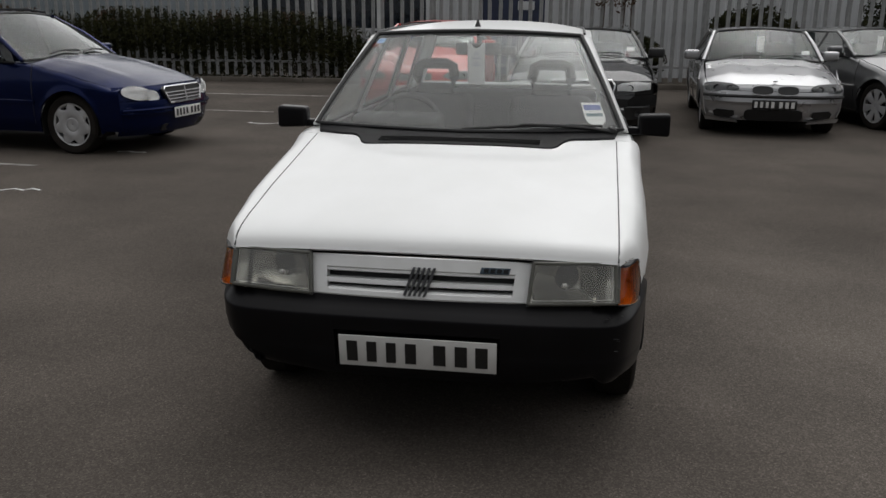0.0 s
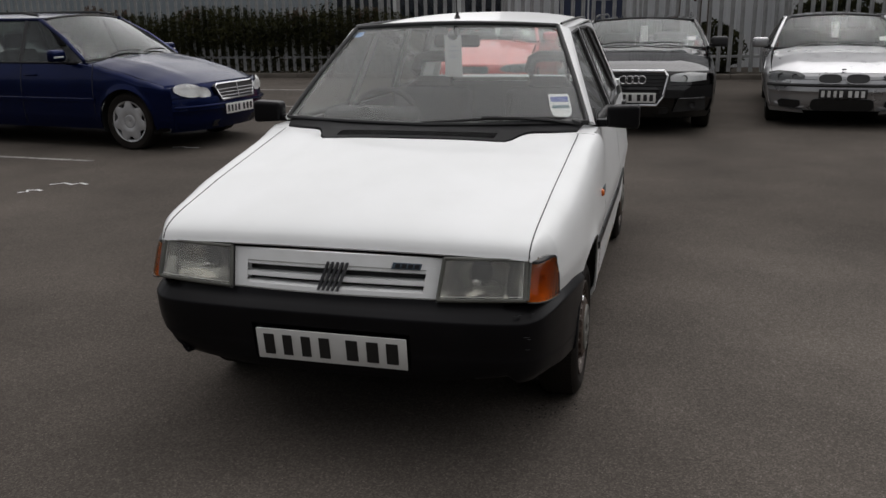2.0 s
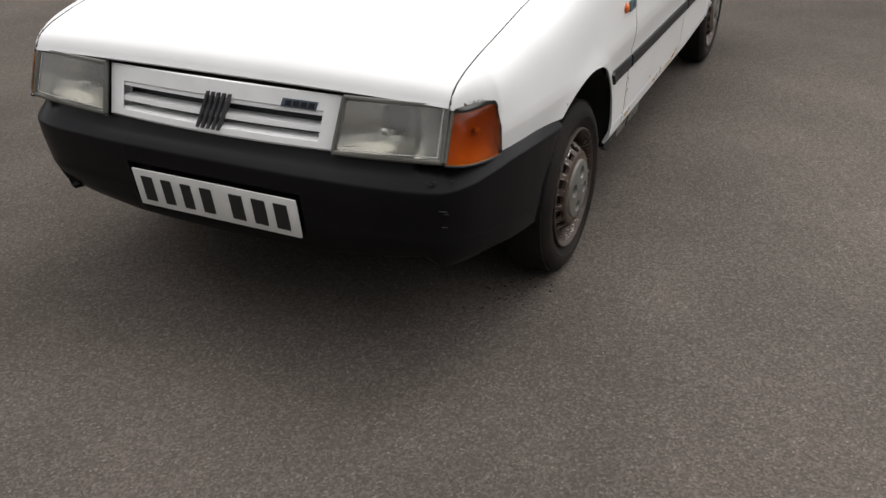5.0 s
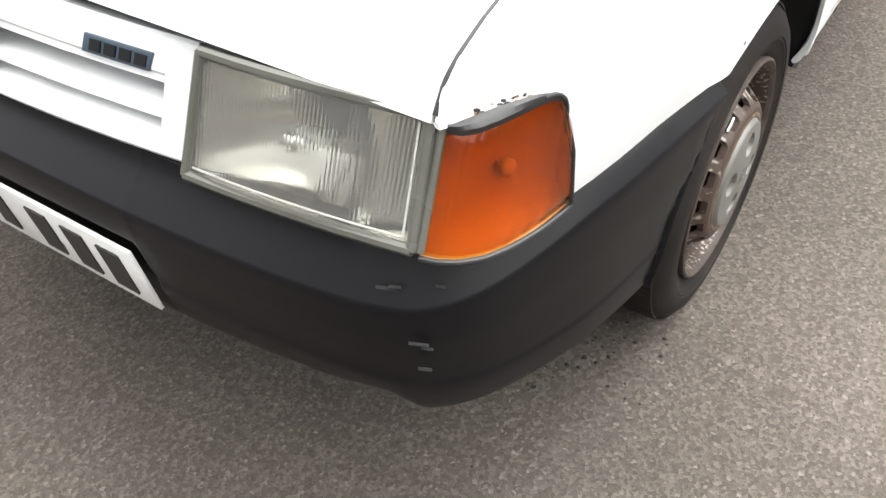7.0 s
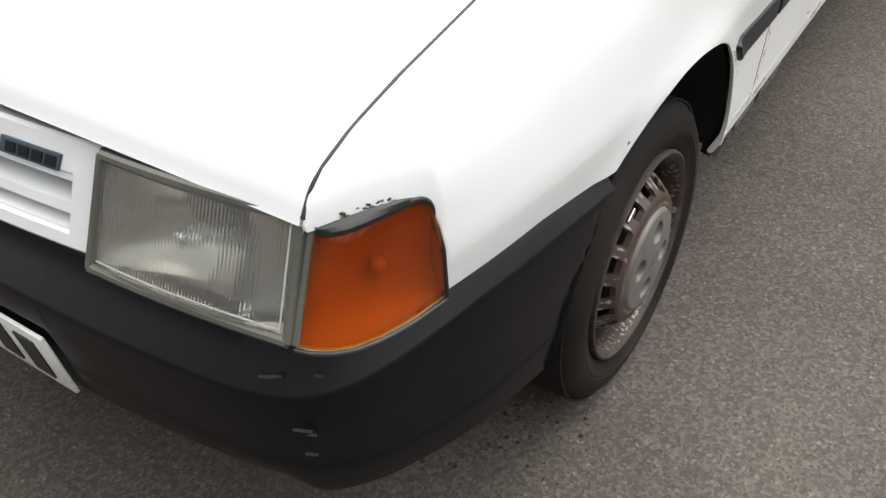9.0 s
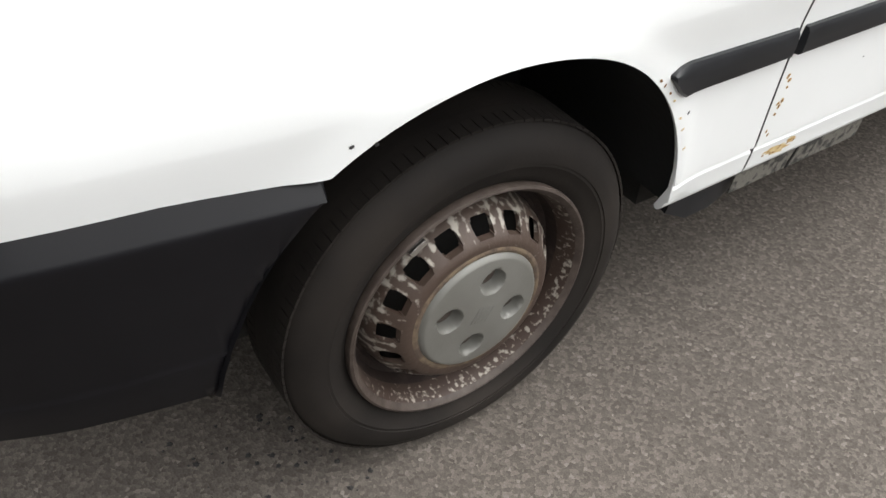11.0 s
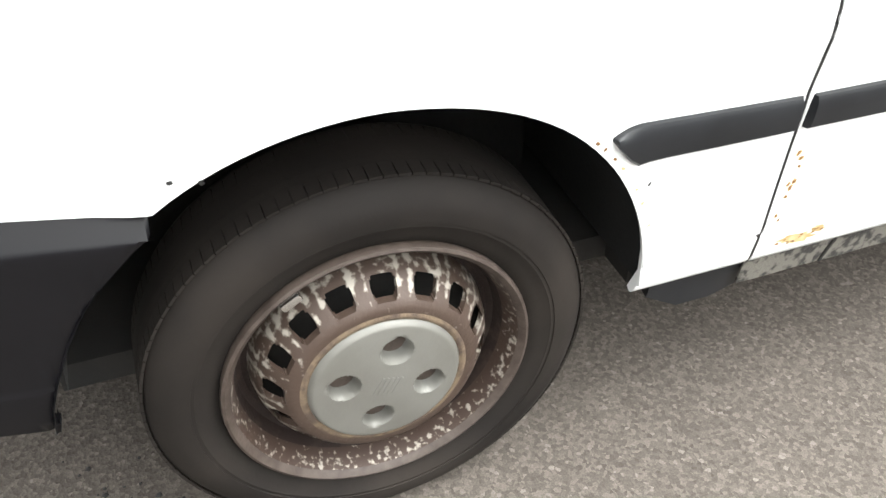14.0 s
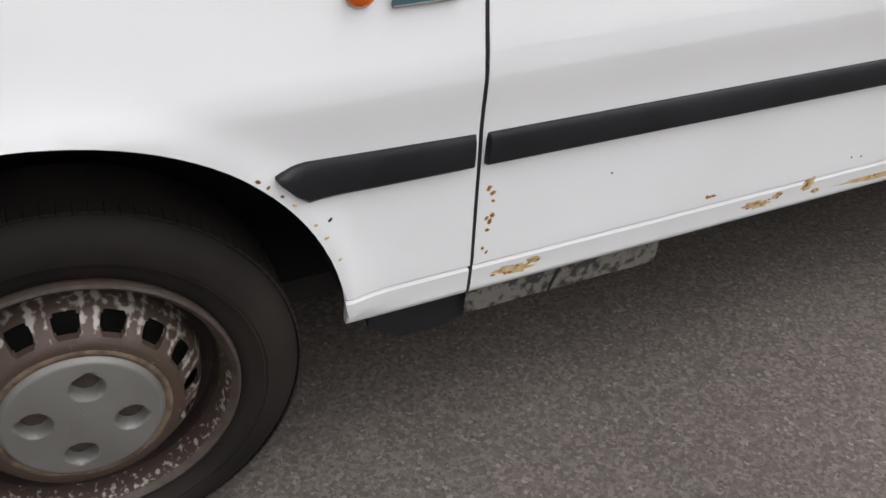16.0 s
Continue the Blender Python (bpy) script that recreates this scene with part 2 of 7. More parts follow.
def make(name, bm, material, smooth=True, angle=35):
    bmesh.ops.remove_doubles(bm, verts=bm.verts, dist=1e-5)
    bmesh.ops.dissolve_degenerate(bm, edges=bm.edges, dist=1e-6)
    bmesh.ops.recalc_face_normals(bm, faces=bm.faces)
    # an open sheet faces away from the inside of its thing
    if INSIDE and any(e.is_boundary for e in bm.edges):
        way = sum(f.calc_area() * f.normal.dot((f.calc_center_median() - INSIDE[-1]).normalized()) for f in bm.faces)
        if (way < 0) != ("liner" in name):
            bmesh.ops.reverse_faces(bm, faces=bm.faces)
    if smooth:
        for f in bm.faces:
            f.smooth = True
        for e in bm.edges:
            if len(e.link_faces) == 2 and e.calc_face_angle(0) > radians(angle):
                e.smooth = False
    me = bpy.data.meshes.new(name)
    bm.to_mesh(me)
    bm.free()
    me.materials.append(material)
    return new(name, me)


def part(name, bm, material, parent, label="", smooth=True, angle=35):
    ob = make(name, bm, material, smooth, angle)
    ob.parent = parent
    return tagged(ob, label) if label else ob


def thing(name, label, category, m=None, group="", kind=""):
    ob = new(name)
    ob.empty_display_size = 0.1
    if m is not None:
        ob.matrix_basis = m
    return tagged(ob, label, category, group, kind)


def sheet(rows, bm=None, thick=0.0, closed=False):
    """A grid of points as faces; thick: given depth on the inner side."""
    bm = bm or bmesh.new()
    vs = [[bm.verts.new(p) for p in row] for row in rows]
    fs = []
    for a, b in zip(vs, vs[1:]):
        k = len(a)
        for i in range(k if closed else k - 1):
            j = (i + 1) % k
            fs.append(bm.faces.new((a[i], a[j], b[j], b[i])))
    if thick:
        bmesh.ops.remove_doubles(bm, verts=bm.verts, dist=1e-5)
        bmesh.ops.dissolve_degenerate(bm, edges=bm.edges, dist=1e-6)
        bmesh.ops.recalc_face_normals(bm, faces=bm.faces)
        bmesh.ops.solidify(bm, geom=bm.faces[:], thickness=thick)
    return bm


def box(x0, x1, y0, y1, z0, z1, bevel=0.0, bm=None, segs=2):
    bm2 = bmesh.new()
    bmesh.ops.create_cube(bm2, size=1)
    for v in bm2.verts:
        v.co = Vector(((x0 + x1) / 2 + v.co.x * (x1 - x0), (y0 + y1) / 2 + v.co.y * (y1 - y0), (z0 + z1) / 2 + v.co.z * (z1 - z0)))
    if bevel:
        bmesh.ops.bevel(bm2, geom=bm2.edges[:], offset=bevel, segments=segs, affect="EDGES", profile=0.5)
    return joined(bm, bm2)


def joined(bm, bm2):
    if bm is None:
        return bm2
    me = bpy.data.meshes.new("scratch")
    bm2.to_mesh(me)
    bm.from_mesh(me)
    bm2.free()
    bpy.data.meshes.remove(me)
    return bm


def moved(bm, m):
    bmesh.ops.transform(bm, matrix=m, verts=bm.verts)
    return bm


def lathe(profile, n=48, bm=None):
    """Turned about the x axis from (x, radius) pairs."""
    rows = []
    for x, r in profile:
        rows.append([(x, r * math.sin(2 * math.pi * i / n), r * math.cos(2 * math.pi * i / n)) for i in range(n)])
    return sheet(rows, bm, closed=True)


def tube(path, r, n=8, bm=None, closed=False, flat=1.0):
    """A round bar along a line of points."""
    pts = [Vector(p) for p in path]
    rows = []
    for i, p in enumerate(pts):
        if closed:
            d = pts[(i + 1) % len(pts)] - pts[i - 1]
        else:
            d = pts[min(i + 1, len(pts) - 1)] - pts[max(i - 1, 0)]
        d.normalize()
        side = d.cross(Vector((0, 0, 1)))
        if side.length < 1e-3:
            side = d.cross(Vector((0, 1, 0)))
        side.normalize()
        up = side.cross(d)
        rows.append([p + side * (r * math.cos(2 * math.pi * k / n)) + up * (r * flat * math.sin(2 * math.pi * k / n)) for k in range(n)])
    if closed:
        rows.append(rows[0])
    bm = sheet(rows, bm, closed=True)
    if not closed:
        bm.verts.ensure_lookup_table()
        total = len(bm.verts)
        first = bm.verts[total - len(rows) * n:total - (len(rows) - 1) * n]
        last = bm.verts[total - n:]
        bm.faces.new(first)
        bm.faces.new(last)
    return bm


def prism(outline, way, bm=None, bevel=0.0):
    """A flat outline given depth along the vector way."""
    bm2 = bmesh.new()
    a = [bm2.verts.new(p) for p in outline]
    b = [bm2.verts.new(Vector(p) + Vector(way)) for p in outline]
    bm2.faces.new(a)
    bm2.faces.new(b[::-1])
    for i in range(len(a)):
        j = (i + 1) % len(a)
        bm2.faces.new((a[i], b[i], b[j], a[j]))
    if bevel:
        bmesh.ops.recalc_face_normals(bm2, faces=bm2.faces)
        bmesh.ops.bevel(bm2, geom=bm2.edges[:], offset=bevel, segments=2, affect="EDGES", profile=0.5)
    return joined(bm, bm2)


def lerp(table, v):
    xs_, ys_ = zip(*table)
    return float(np.interp(v, xs_, ys_))


def mirror_x(bm):
    for v in bm.verts:
        v.co.x = -v.co.x
    bmesh.ops.reverse_faces(bm, faces=bm.faces)
    return bm


def steps(a, b, n):
    return [a + (b - a) * i / (n - 1) for i in range(n)]


# ---- ground ----
def ground():
    bm = bmesh.new()
    vs = [bm.verts.new(p) for p in ((-700, -700, 0), (700, -700, 0), (700, 700, 0), (-700, 700, 0))]
    bm.faces.new(vs)
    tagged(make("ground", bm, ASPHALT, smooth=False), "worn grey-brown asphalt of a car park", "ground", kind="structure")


ground()


# ---- the white hatchback: body surfaces, front at y = 0, looking along -y ----
def shut_z(y):
    """Height of the seam between bonnet and wing."""
    return lerp([(0.118, 0.698), (0.13, 0.722), (0.15, 0.740), (0.2, 0.760), (0.27, 0.778), (0.4, 0.803), (0.53, 0.830), (0.87, 0.885), (1.29, 0.955)], y)


def shut_x(y):
    return 0.636 + 0.026 * min(1, max(0, (y - 0.12) / 1.1))


def side_max(y):
    return lerp([(0.10, 0.634), (0.15, 0.664), (0.19, 0.689), (0.214, 0.702), (0.234, 0.714), (0.30, 0.728), (0.35, 0.736), (0.4, 0.743), (0.45, 0.751), (0.5, 0.758), (0.55, 0.763), (0.8, 0.776),
                 (1.1, 0.779), (2.3, 0.779), (3.0, 0.765), (3.4, 0.735), (3.66, 0.66)], y)


def side_in(z):
    return lerp([(0.20, -0.06), (0.278, -0.040), (0.284, -0.033), (0.292, -0.0285), (0.305, -0.0275), (0.328, -0.0240), (0.333, -0.0262), (0.338, -0.0220),
                 (0.345, -0.0215), (0.40, -0.0195), (0.465, -0.0165), (0.545, -0.011), (0.606, 0.0), (0.612, 0.0005), (0.72, 0.0)], z)


ARCH_F = (0.755, 0.300, 0.317)
ARCH_R = (3.115, 0.300, 0.300)


def flare(y, z):
    out = 0.0
    for cy, cz, r in (ARCH_F, ARCH_R):
        d = math.hypot(y - cy, z - cz) - r
        if z > 0.3 and d > -0.02:
            out += 0.007 * math.exp(-((d / 0.022) ** 2))
    return out


def wing_x(y, z):
    """Outer face of the front wing."""
    top = 0.64
    if z <= top:
        return side_max(y) + side_in(z) + flare(y, z)
    n = 2.1 + 1.4 * min(1, max(0, y / 1.2)) + 1.5 * min(1, max(0, (y - 1.0) / 0.22)) ** 2
    k = min(1.0, (z - top) / (shut_z(y) - top))
    tilt = 0.11 * (z - top) * (1 - k) * min(1, max(0, (y - 0.22) / 0.15))
    return shut_x(y) + (side_max(y) - shut_x(y)) * (1 - k**n) ** (1 / n) + flare(y, z) - tilt


BELT = 0.945


def door_x(y, z):
    if z <= 0.64:
        return side_max(y) + side_in(z) + flare(y, z)
    k = (z - 0.64) / (BELT - 0.64)
    return side_max(y) - 0.030 * k - 0.017 * k * k


def upper_x(y, z):
    """Plane of the side windows above the belt."""
    return side_max(min(y, 3.3)) - 0.060 - (z - BELT) * 0.445 - max(0, y - 2.4) * 0.02


def arch_z(y, low, arch):
    cy, cz, r = arch
    d = abs(y - cy)
    r -= 0.008 * max(0, min(1, (y - cy) / r)) ** 2
    return cz + math.sqrt(max(0, r * r - d * d)) if d < r else low


SIDE_Z = [0.637, 0.612, 0.606, 0.59, 0.565, 0.54, 0.51, 0.48, 0.45, 0.42, 0.39, 0.36, 0.345, 0.338, 0.333, 0.328, 0.315, 0.303, 0.297, 0.292, 0.288, 0.284, 0.280]


def seam(y, z):
    """How far the front door's leading edge leans forward with height."""
    near = max(0, 1 - abs(y - 1.2255) / 0.09)
    return near * lerp([(0.3, -0.004), (0.5, 0.0), (0.65, 0.008), (0.8, 0.012), (0.95, 0.013)], z)


def wing(car):
    cy, cz, r = ARCH_F
    ys = [0.119, 0.124, 0.13, 0.14, 0.155, 0.17, 0.185, 0.198, 0.208, 0.216, 0.223, 0.229, 0.233, 0.237, 0.25, 0.28, 0.32, 0.36, 0.40, 0.44, 0.48, 0.51, 0.535, 0.55]
    ys += [cy + r * math.cos(a) for a in steps(radians(129), 0.0, 40)] + [cy + r + 0.001, 1.09, 1.12, 1.15, 1.19, 1.2255]

    def low(y):
        if y < 0.237:
            return lerp([(0.118, 0.693), (0.14, 0.695), (0.17, 0.697), (0.195, 0.697), (0.208, 0.694), (0.216, 0.689), (0.223, 0.679), (0.229, 0.655), (0.233, 0.60), (0.237, 0.560)], y)
        if y < cy - r * 0.63:
            return lerp([(0.237, 0.560), (0.42, 0.558), (0.50, 0.550), (0.54, 0.546)], y)
        return arch_z(y, 0.280, ARCH_F)

    rows = []
    for y in ys:
        lo, top = low(y), shut_z(y)
        col = []
        for k in range(15):
            a = math.pi / 2 * k / 14
            z = 0.64 + (top - 0.64) * math.cos(a) ** 0.75
            z = max(z, lo)
            col.append((wing_x(y, z) if z < top - 1e-6 else shut_x(y), y - seam(y, z), z))
        for z in SIDE_Z:
            z = max(z, lo)
            col.append((wing_x(y, z), y - seam(y, z), z))
        # folded edges
        a, b = col[0], col[-1]
        col = [(a[0] - 0.002, a[1], a[2] - 0.014)] + col + [(b[0] - 0.004, b[1], b[2] + 0.0005), (b[0] - 0.007, b[1], b[2] + 0.005)]
        rows.append(col)
    rows.append([(x - 0.012, y - 0.0005, z) for x, y, z in rows[-1]])
    bm = sheet(rows)
    part("front_wing", bm, WHITE, car, "white front wing with rust at the arch lip", angle=28)
    part("front_wing", mirror_x(sheet(rows)), WHITE, car, angle=28)
    for s in (1, -1):
        # Black bars in the panel gaps stand in for the shade there.
        line = [(s * (shut_x(y) - 0.001), y, shut_z(y) - 0.0022) for y in steps(0.122, 1.19, 60)]
        part("bonnet_seam", tube(line, 0.0034, 6), SEAL, car)
        line = [(s * (door_x(1.228, z) - 0.0050), 1.2280 - seam(1.2255, z), z) for z in steps(0.94, 0.285, 40)]
        part("door_gap_bar", tube(line, 0.0056, 6), SEAL, car)
        line = [(s * (door_x(2.132, z) - 0.0045), 2.132, z) for z in steps(0.94, 0.285, 30)]
        part("door_gap_bar", tube(line, 0.0040, 6), SEAL, car)


def door_panel(car, y0, y1, name, low, top=BELT, rear=False, label=""):
    ys = steps(y0, y1, 16)
    if rear:
        cy, cz, r = ARCH_R
        ys = [y for y in ys if y < cy - r] + [cy - r - 0.001] + [cy - r * math.cos(a) for a in steps(0, math.pi, 40)] + [cy + r + 0.001]
        ys = [y for y in ys if y <= y1] + steps(cy + r + 0.02, y1, 8) if y1 > cy + r else [y for y in ys if y < y1] + [y1]
    rows = []
    for y in ys:
        lo = arch_z(y, low, ARCH_R) if rear else low
        col = []
        for z in steps(top, 0.64, 14):
            col.append((door_x(y, z), y - seam(y, z), z))
        for z in SIDE_Z:
            z = max(z, lo)
            col.append((door_x(y, z), y - seam(y, z), z))
        b = col[-1]
        rows.append(col + [(b[0] - 0.010, b[1], b[2] + 0.0005), (b[0] - 0.016, b[1], b[2] + 0.006)])
    rows = [[(x - 0.012, y, z) for x, y, z in rows[0]]] + rows + [[(x - 0.012, y, z) for x, y, z in rows[-1]]]
    ob = part(name, sheet(rows), WHITE, car, label, angle=28)
    part(name, mirror_x(sheet(rows)), WHITE, car, angle=28)
    return ob


def bonnet(car):
    us = steps(-1, 1, 61)
    rows = []
    ys = [0.1175, 0.119, 0.124, 0.133, 0.145, 0.165, 0.19, 0.23, 0.28, 0.36, 0.45, 0.56, 0.68, 0.8, 0.9, 0.96, 1.0, 1.06, 1.12, 1.18]

    def rear(u):
        return lerp([(0, 0.962), (0.56, 0.970), (0.60, 0.977), (0.628, 0.995), (0.655, 1.05), (0.68, 1.095), (0.72, 1.122), (0.85, 1.155), (1.0, 1.21)], abs(u))

    for i, y in enumerate(ys):
        row = []
        for u in us:
            f = i / (len(ys) - 1)
            yy = min(y, rear(u))
            if y > 0.9:
                yy = 0.9 + (y - 0.9) / (1.18 - 0.9) * (rear(u) - 0.9)
            yy -= 0.010 * (1 - u * u) * max(0, 1 - (y - 0.112) / 0.3)
            x = u * (shut_x(yy) - 0.0035)
            z = shut_z(yy + 0.010 * (1 - u * u) * max(0, 1 - (y - 0.112) / 0.3)) + (1 - abs(u) ** 2.4) * (0.010 + 0.022 * min(1, (y - 0.11) / 0.4))
            # raised centre panel with soft flanks
            z += 0.004 / (1 + math.exp((abs(x) - 0.42) * 90)) * min(1, max(0, (y - 0.25) / 0.3))
            row.append((x, yy, z))
        rows.append(row)
    part("bonnet", sheet(rows, thick=0.012), WHITE, car, "smooth white bonnet", angle=50)


def under_bonnet(car):
    # dark inner sheets put behind the seams and the grille to block light there
    rows = []
    for y in steps(0.16, 1.28, 12):
        z = shut_z(y) - 0.022
        xw = shut_x(y)
        rows.append([(-0.69 + 0.10 * (y < 0.3), y, z - 0.11), (-xw - 0.025 * (y > 0.3), y, z - 0.012), (-xw + 0.03, y, z), (xw - 0.03, y, z), (xw + 0.025 * (y > 0.3), y, z - 0.012), (0.69 - 0.10 * (y < 0.3), y, z - 0.11)])
    part("engine_bay_lining", sheet(rows), DARK, car)
    bm = box(-0.62, 0.62, 0.165, 0.19, 0.30, 0.68)
    part("radiator", bm, DARK, car)
    bm = box(-0.60, 0.60, 0.40, 3.5, 0.21, 0.25)
    bm = box(-0.66, 0.66, 1.12, 2.78, 0.21, 0.34, bm=bm)
    part("underbody", bm, DARK, car)
    # Dark sheets behind the door gaps stand in for their shade.
    for s in (1, -1):
        bm = sheet([[(s * (door_x(y, z) - 0.014), y, z) for z in (0.93, 0.8, 0.62, 0.5, 0.4, 0.345, 0.30, 0.285)] for y in steps(1.2, 1.3, 4)])
        part("door_gap_backing", bm, DARK, car)
        bm = sheet([[(s * (door_x(y, z) - 0.014), y, z) for z in (0.93, 0.8, 0.62, 0.5, 0.4, 0.345, 0.30, 0.285)] for y in steps(2.08, 2.2, 4)])
        part("door_gap_backing", bm, DARK, car)


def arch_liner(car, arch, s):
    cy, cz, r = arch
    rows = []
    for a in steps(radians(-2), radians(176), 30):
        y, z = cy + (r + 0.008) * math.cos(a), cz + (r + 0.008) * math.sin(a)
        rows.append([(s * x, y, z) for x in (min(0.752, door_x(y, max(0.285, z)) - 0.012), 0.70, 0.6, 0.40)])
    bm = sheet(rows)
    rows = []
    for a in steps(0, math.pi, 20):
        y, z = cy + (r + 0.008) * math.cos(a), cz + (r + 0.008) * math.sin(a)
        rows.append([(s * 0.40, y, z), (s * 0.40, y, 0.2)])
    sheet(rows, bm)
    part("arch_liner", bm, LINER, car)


def bumper(car):
    # plan of the crest between the sloping shoulder and the face
    half = [(0, 0.019), (0.10, 0.019), (0.20, 0.020), (0.255, 0.021), (0.268, 0.021), (0.276, 0.021), (0.285, 0.022), (0.316, 0.023), (0.38, 0.026), (0.426, 0.029), (0.50, 0.035), (0.566, 0.044), (0.61, 0.056), (0.64, 0.070), (0.665, 0.092),
            (0.684, 0.119), (0.700, 0.156), (0.714, 0.200), (0.727, 0.250), (0.740, 0.310), (0.751, 0.380), (0.755, 0.41), (0.758, 0.44), (0.762, 0.48), (0.764, 0.51), (0.766, 0.555)]
    for _ in range(2):
        fine = [half[0]]
        for (xa, ya), (xb, yb) in zip(half, half[1:]):
            fine += [(xa * 0.75 + xb * 0.25, ya * 0.75 + yb * 0.25), (xa * 0.25 + xb * 0.75, ya * 0.25 + yb * 0.75)]
        half = fine + [half[-1]]
    line = [(-x, y) for x, y in half[::-1]] + half[1:]
    shoulder = [(-0.060, 0.566), (-0.050, 0.563), (-0.043, 0.545), (-0.024, 0.531), (-0.0036, 0.5135), (-0.0010, 0.5105), (0.0, 0.506), (0.0, 0.496)]
    side_shoulder = [(-0.060, 0.570), (-0.030, 0.569), (-0.022, 0.562), (-0.014, 0.552), (-0.0036, 0.537), (-0.0010, 0.5335), (0.0, 0.529), (0.0, 0.519)]
    apron = [(-0.001, 0.478), (-0.002, 0.462), (-0.003, 0.455), (-0.004, 0.448), (-0.008, 0.42), (-0.012, 0.398), (-0.0130, 0.3905), (-0.0115, 0.389), (-0.0118, 0.384), (-0.013, 0.375), (-0.016, 0.36), (-0.021, 0.342), (-0.026, 0.325), (-0.035, 0.305), (-0.046, 0.290), (-0.065, 0.286)]
    prof = shoulder + apron

    def end_y(z):
        return lerp([(0.27, 0.410), (0.30, 0.413), (0.34, 0.421), (0.375, 0.434), (0.40, 0.445), (0.43, 0.460), (0.46, 0.479), (0.485, 0.500), (0.51, 0.524), (0.535, 0.549), (0.571, 0.553)], z)

    def swept(prof, lo_u, hi_u, chop=None):
        rows = []
        for i, (x, y) in enumerate(line):
            if not lo_u <= x <= hi_u:
                continue
            a, b = line[max(i - 1, 0)], line[min(i + 1, len(line) - 1)]
            d = Vector((b[0] - a[0], b[1] - a[1], 0)).normalized()
            nrm = Vector((d.y, -d.x, 0))
            col = []
            turn = min(1, max(0, (y - 0.07) / 0.20)) ** 0.8
            # the lower edge steps down at the corner
            low_z = lerp([(0, 0.280), (0.3, 0.285), (0.5, 0.305), (0.585, 0.318), (0.625, 0.292), (0.70, 0.290)], abs(x)) if y < 0.15 else lerp([(0.15, 0.290), (0.28, 0.282), (0.42, 0.268)], y)
            for k, (off, z) in enumerate(prof):
                if k < len(side_shoulder):
                    off, z = off + (side_shoulder[k][0] - off) * turn, z + (side_shoulder[k][1] - z) * turn
                if 0.383 < z < 0.392:
                    off = -0.0122 + (off + 0.0122) * turn
                # at the sides the groove lies lower and the face stays upright
                if z < 0.384:
                    z = 0.384 - (0.384 - z) * (0.384 - low_z) / 0.098
                    z -= 0.024 * turn * max(0, (z - low_z) / (0.384 - low_z))
                elif z < 0.42:
                    z -= 0.024 * turn
                if k >= len(side_shoulder) and off > -0.03:
                    off *= 1 - 0.62 * turn
                # shallow recess that holds the plate
                if abs(x) < 0.272 and 0.335 < z < 0.45:
                    off = -0.030
                elif abs(x) < 0.272 and 0.45 <= z < 0.458:
                    off = -0.012
                p = Vector((x, y, z)) + nrm * off
                # the top edge falls towards the wheel
                fall = min(1, max(0, (y - 0.38) / 0.17))
                if z > 0.50:
                    p.z -= 0.016 * fall**1.6 * min(1, (z - 0.50) / 0.06)
                if k < 4:
                    p.z += 0.012 * (0.5 if k == 3 else 1) * min(1, max(0, (abs(x) - 0.36) / 0.25)) * (1 - min(1, max(0, (y - 0.10) / 0.13)))
                # the ledge drops away under the indicator
                if abs(x) > 0.58 and k < 2:
                    p.z -= 0.022 * min(1, max(0, (0.225 - y) / 0.04))
                if abs(x) > 0.7 and p.y > end_y(z):
                    p.y = end_y(z)
                    if off > -0.02:
                        p.x -= 0.004 * (1 if x > 0 else -1)
                if chop:
                    p = chop(p)
                col.append(p)
            rows.append(col)
        # rolled edge along the wheel opening
        return rows + [[Vector((p.x - 0.022, p.y - 0.004, p.z)) for p in rows[-1]]]

    # lower apron: broken away at the far corner
    gone = set()

    def chop(p):
        lim = lerp([(0.26, -0.47), (0.30, -0.53), (0.36, -0.60), (0.40, -0.645), (0.44, -0.685), (0.452, -0.70), (0.47, -0.745)], p.z) + 0.005 * math.sin(p.z * 190) + 0.003 * math.sin(p.z * 410)
        if p.z < 0.468 and p.x < lim:
            p = Vector((lim, float(np.interp(-lim, [q[0] for q in half], [q[1] for q in half])) + 0.020, p.z))
            gone.add((round(p.x, 5), round(p.y, 5), round(p.z, 5)))
        return p

    bm = sheet(swept(prof, -2, 2, chop))
    lost = [f for f in bm.faces if all((round(v.co.x, 5), round(v.co.y, 5), round(v.co.z, 5)) in gone for v in f.verts)]
    bmesh.ops.delete(bm, geom=lost, context="FACES")
    part("bumper", bm, BLACK_PLASTIC, car, "grained black plastic front bumper, scuffed and broken at its lower corner", angle=38)
    # fine pale scratches
    for x, y, z, ln, tilt in ((0.610, 0.0605, 0.535, 0.020, 8), (0.618, 0.0640, 0.538, 0.012, 2), (0.655, 0.086, 0.539, 0.010, 8), (0.640, 0.0640, 0.468, 0.020, 7), (0.646, 0.0690, 0.460, 0.012, 9), (0.642, 0.0680, 0.426, 0.014, 5)):
        part("scratch", moved(box(-ln / 2, ln / 2, -0.0002, 0.004, -0.00025, 0.00025), pose(x, y, z, 0, tilt, 28)), mat_scuff, car)


mat_scuff = mat("scuffed_plastic", (0.019, 0.019, 0.020), (0.009, 0.009, 0.010), rough=0.7, scale=300)


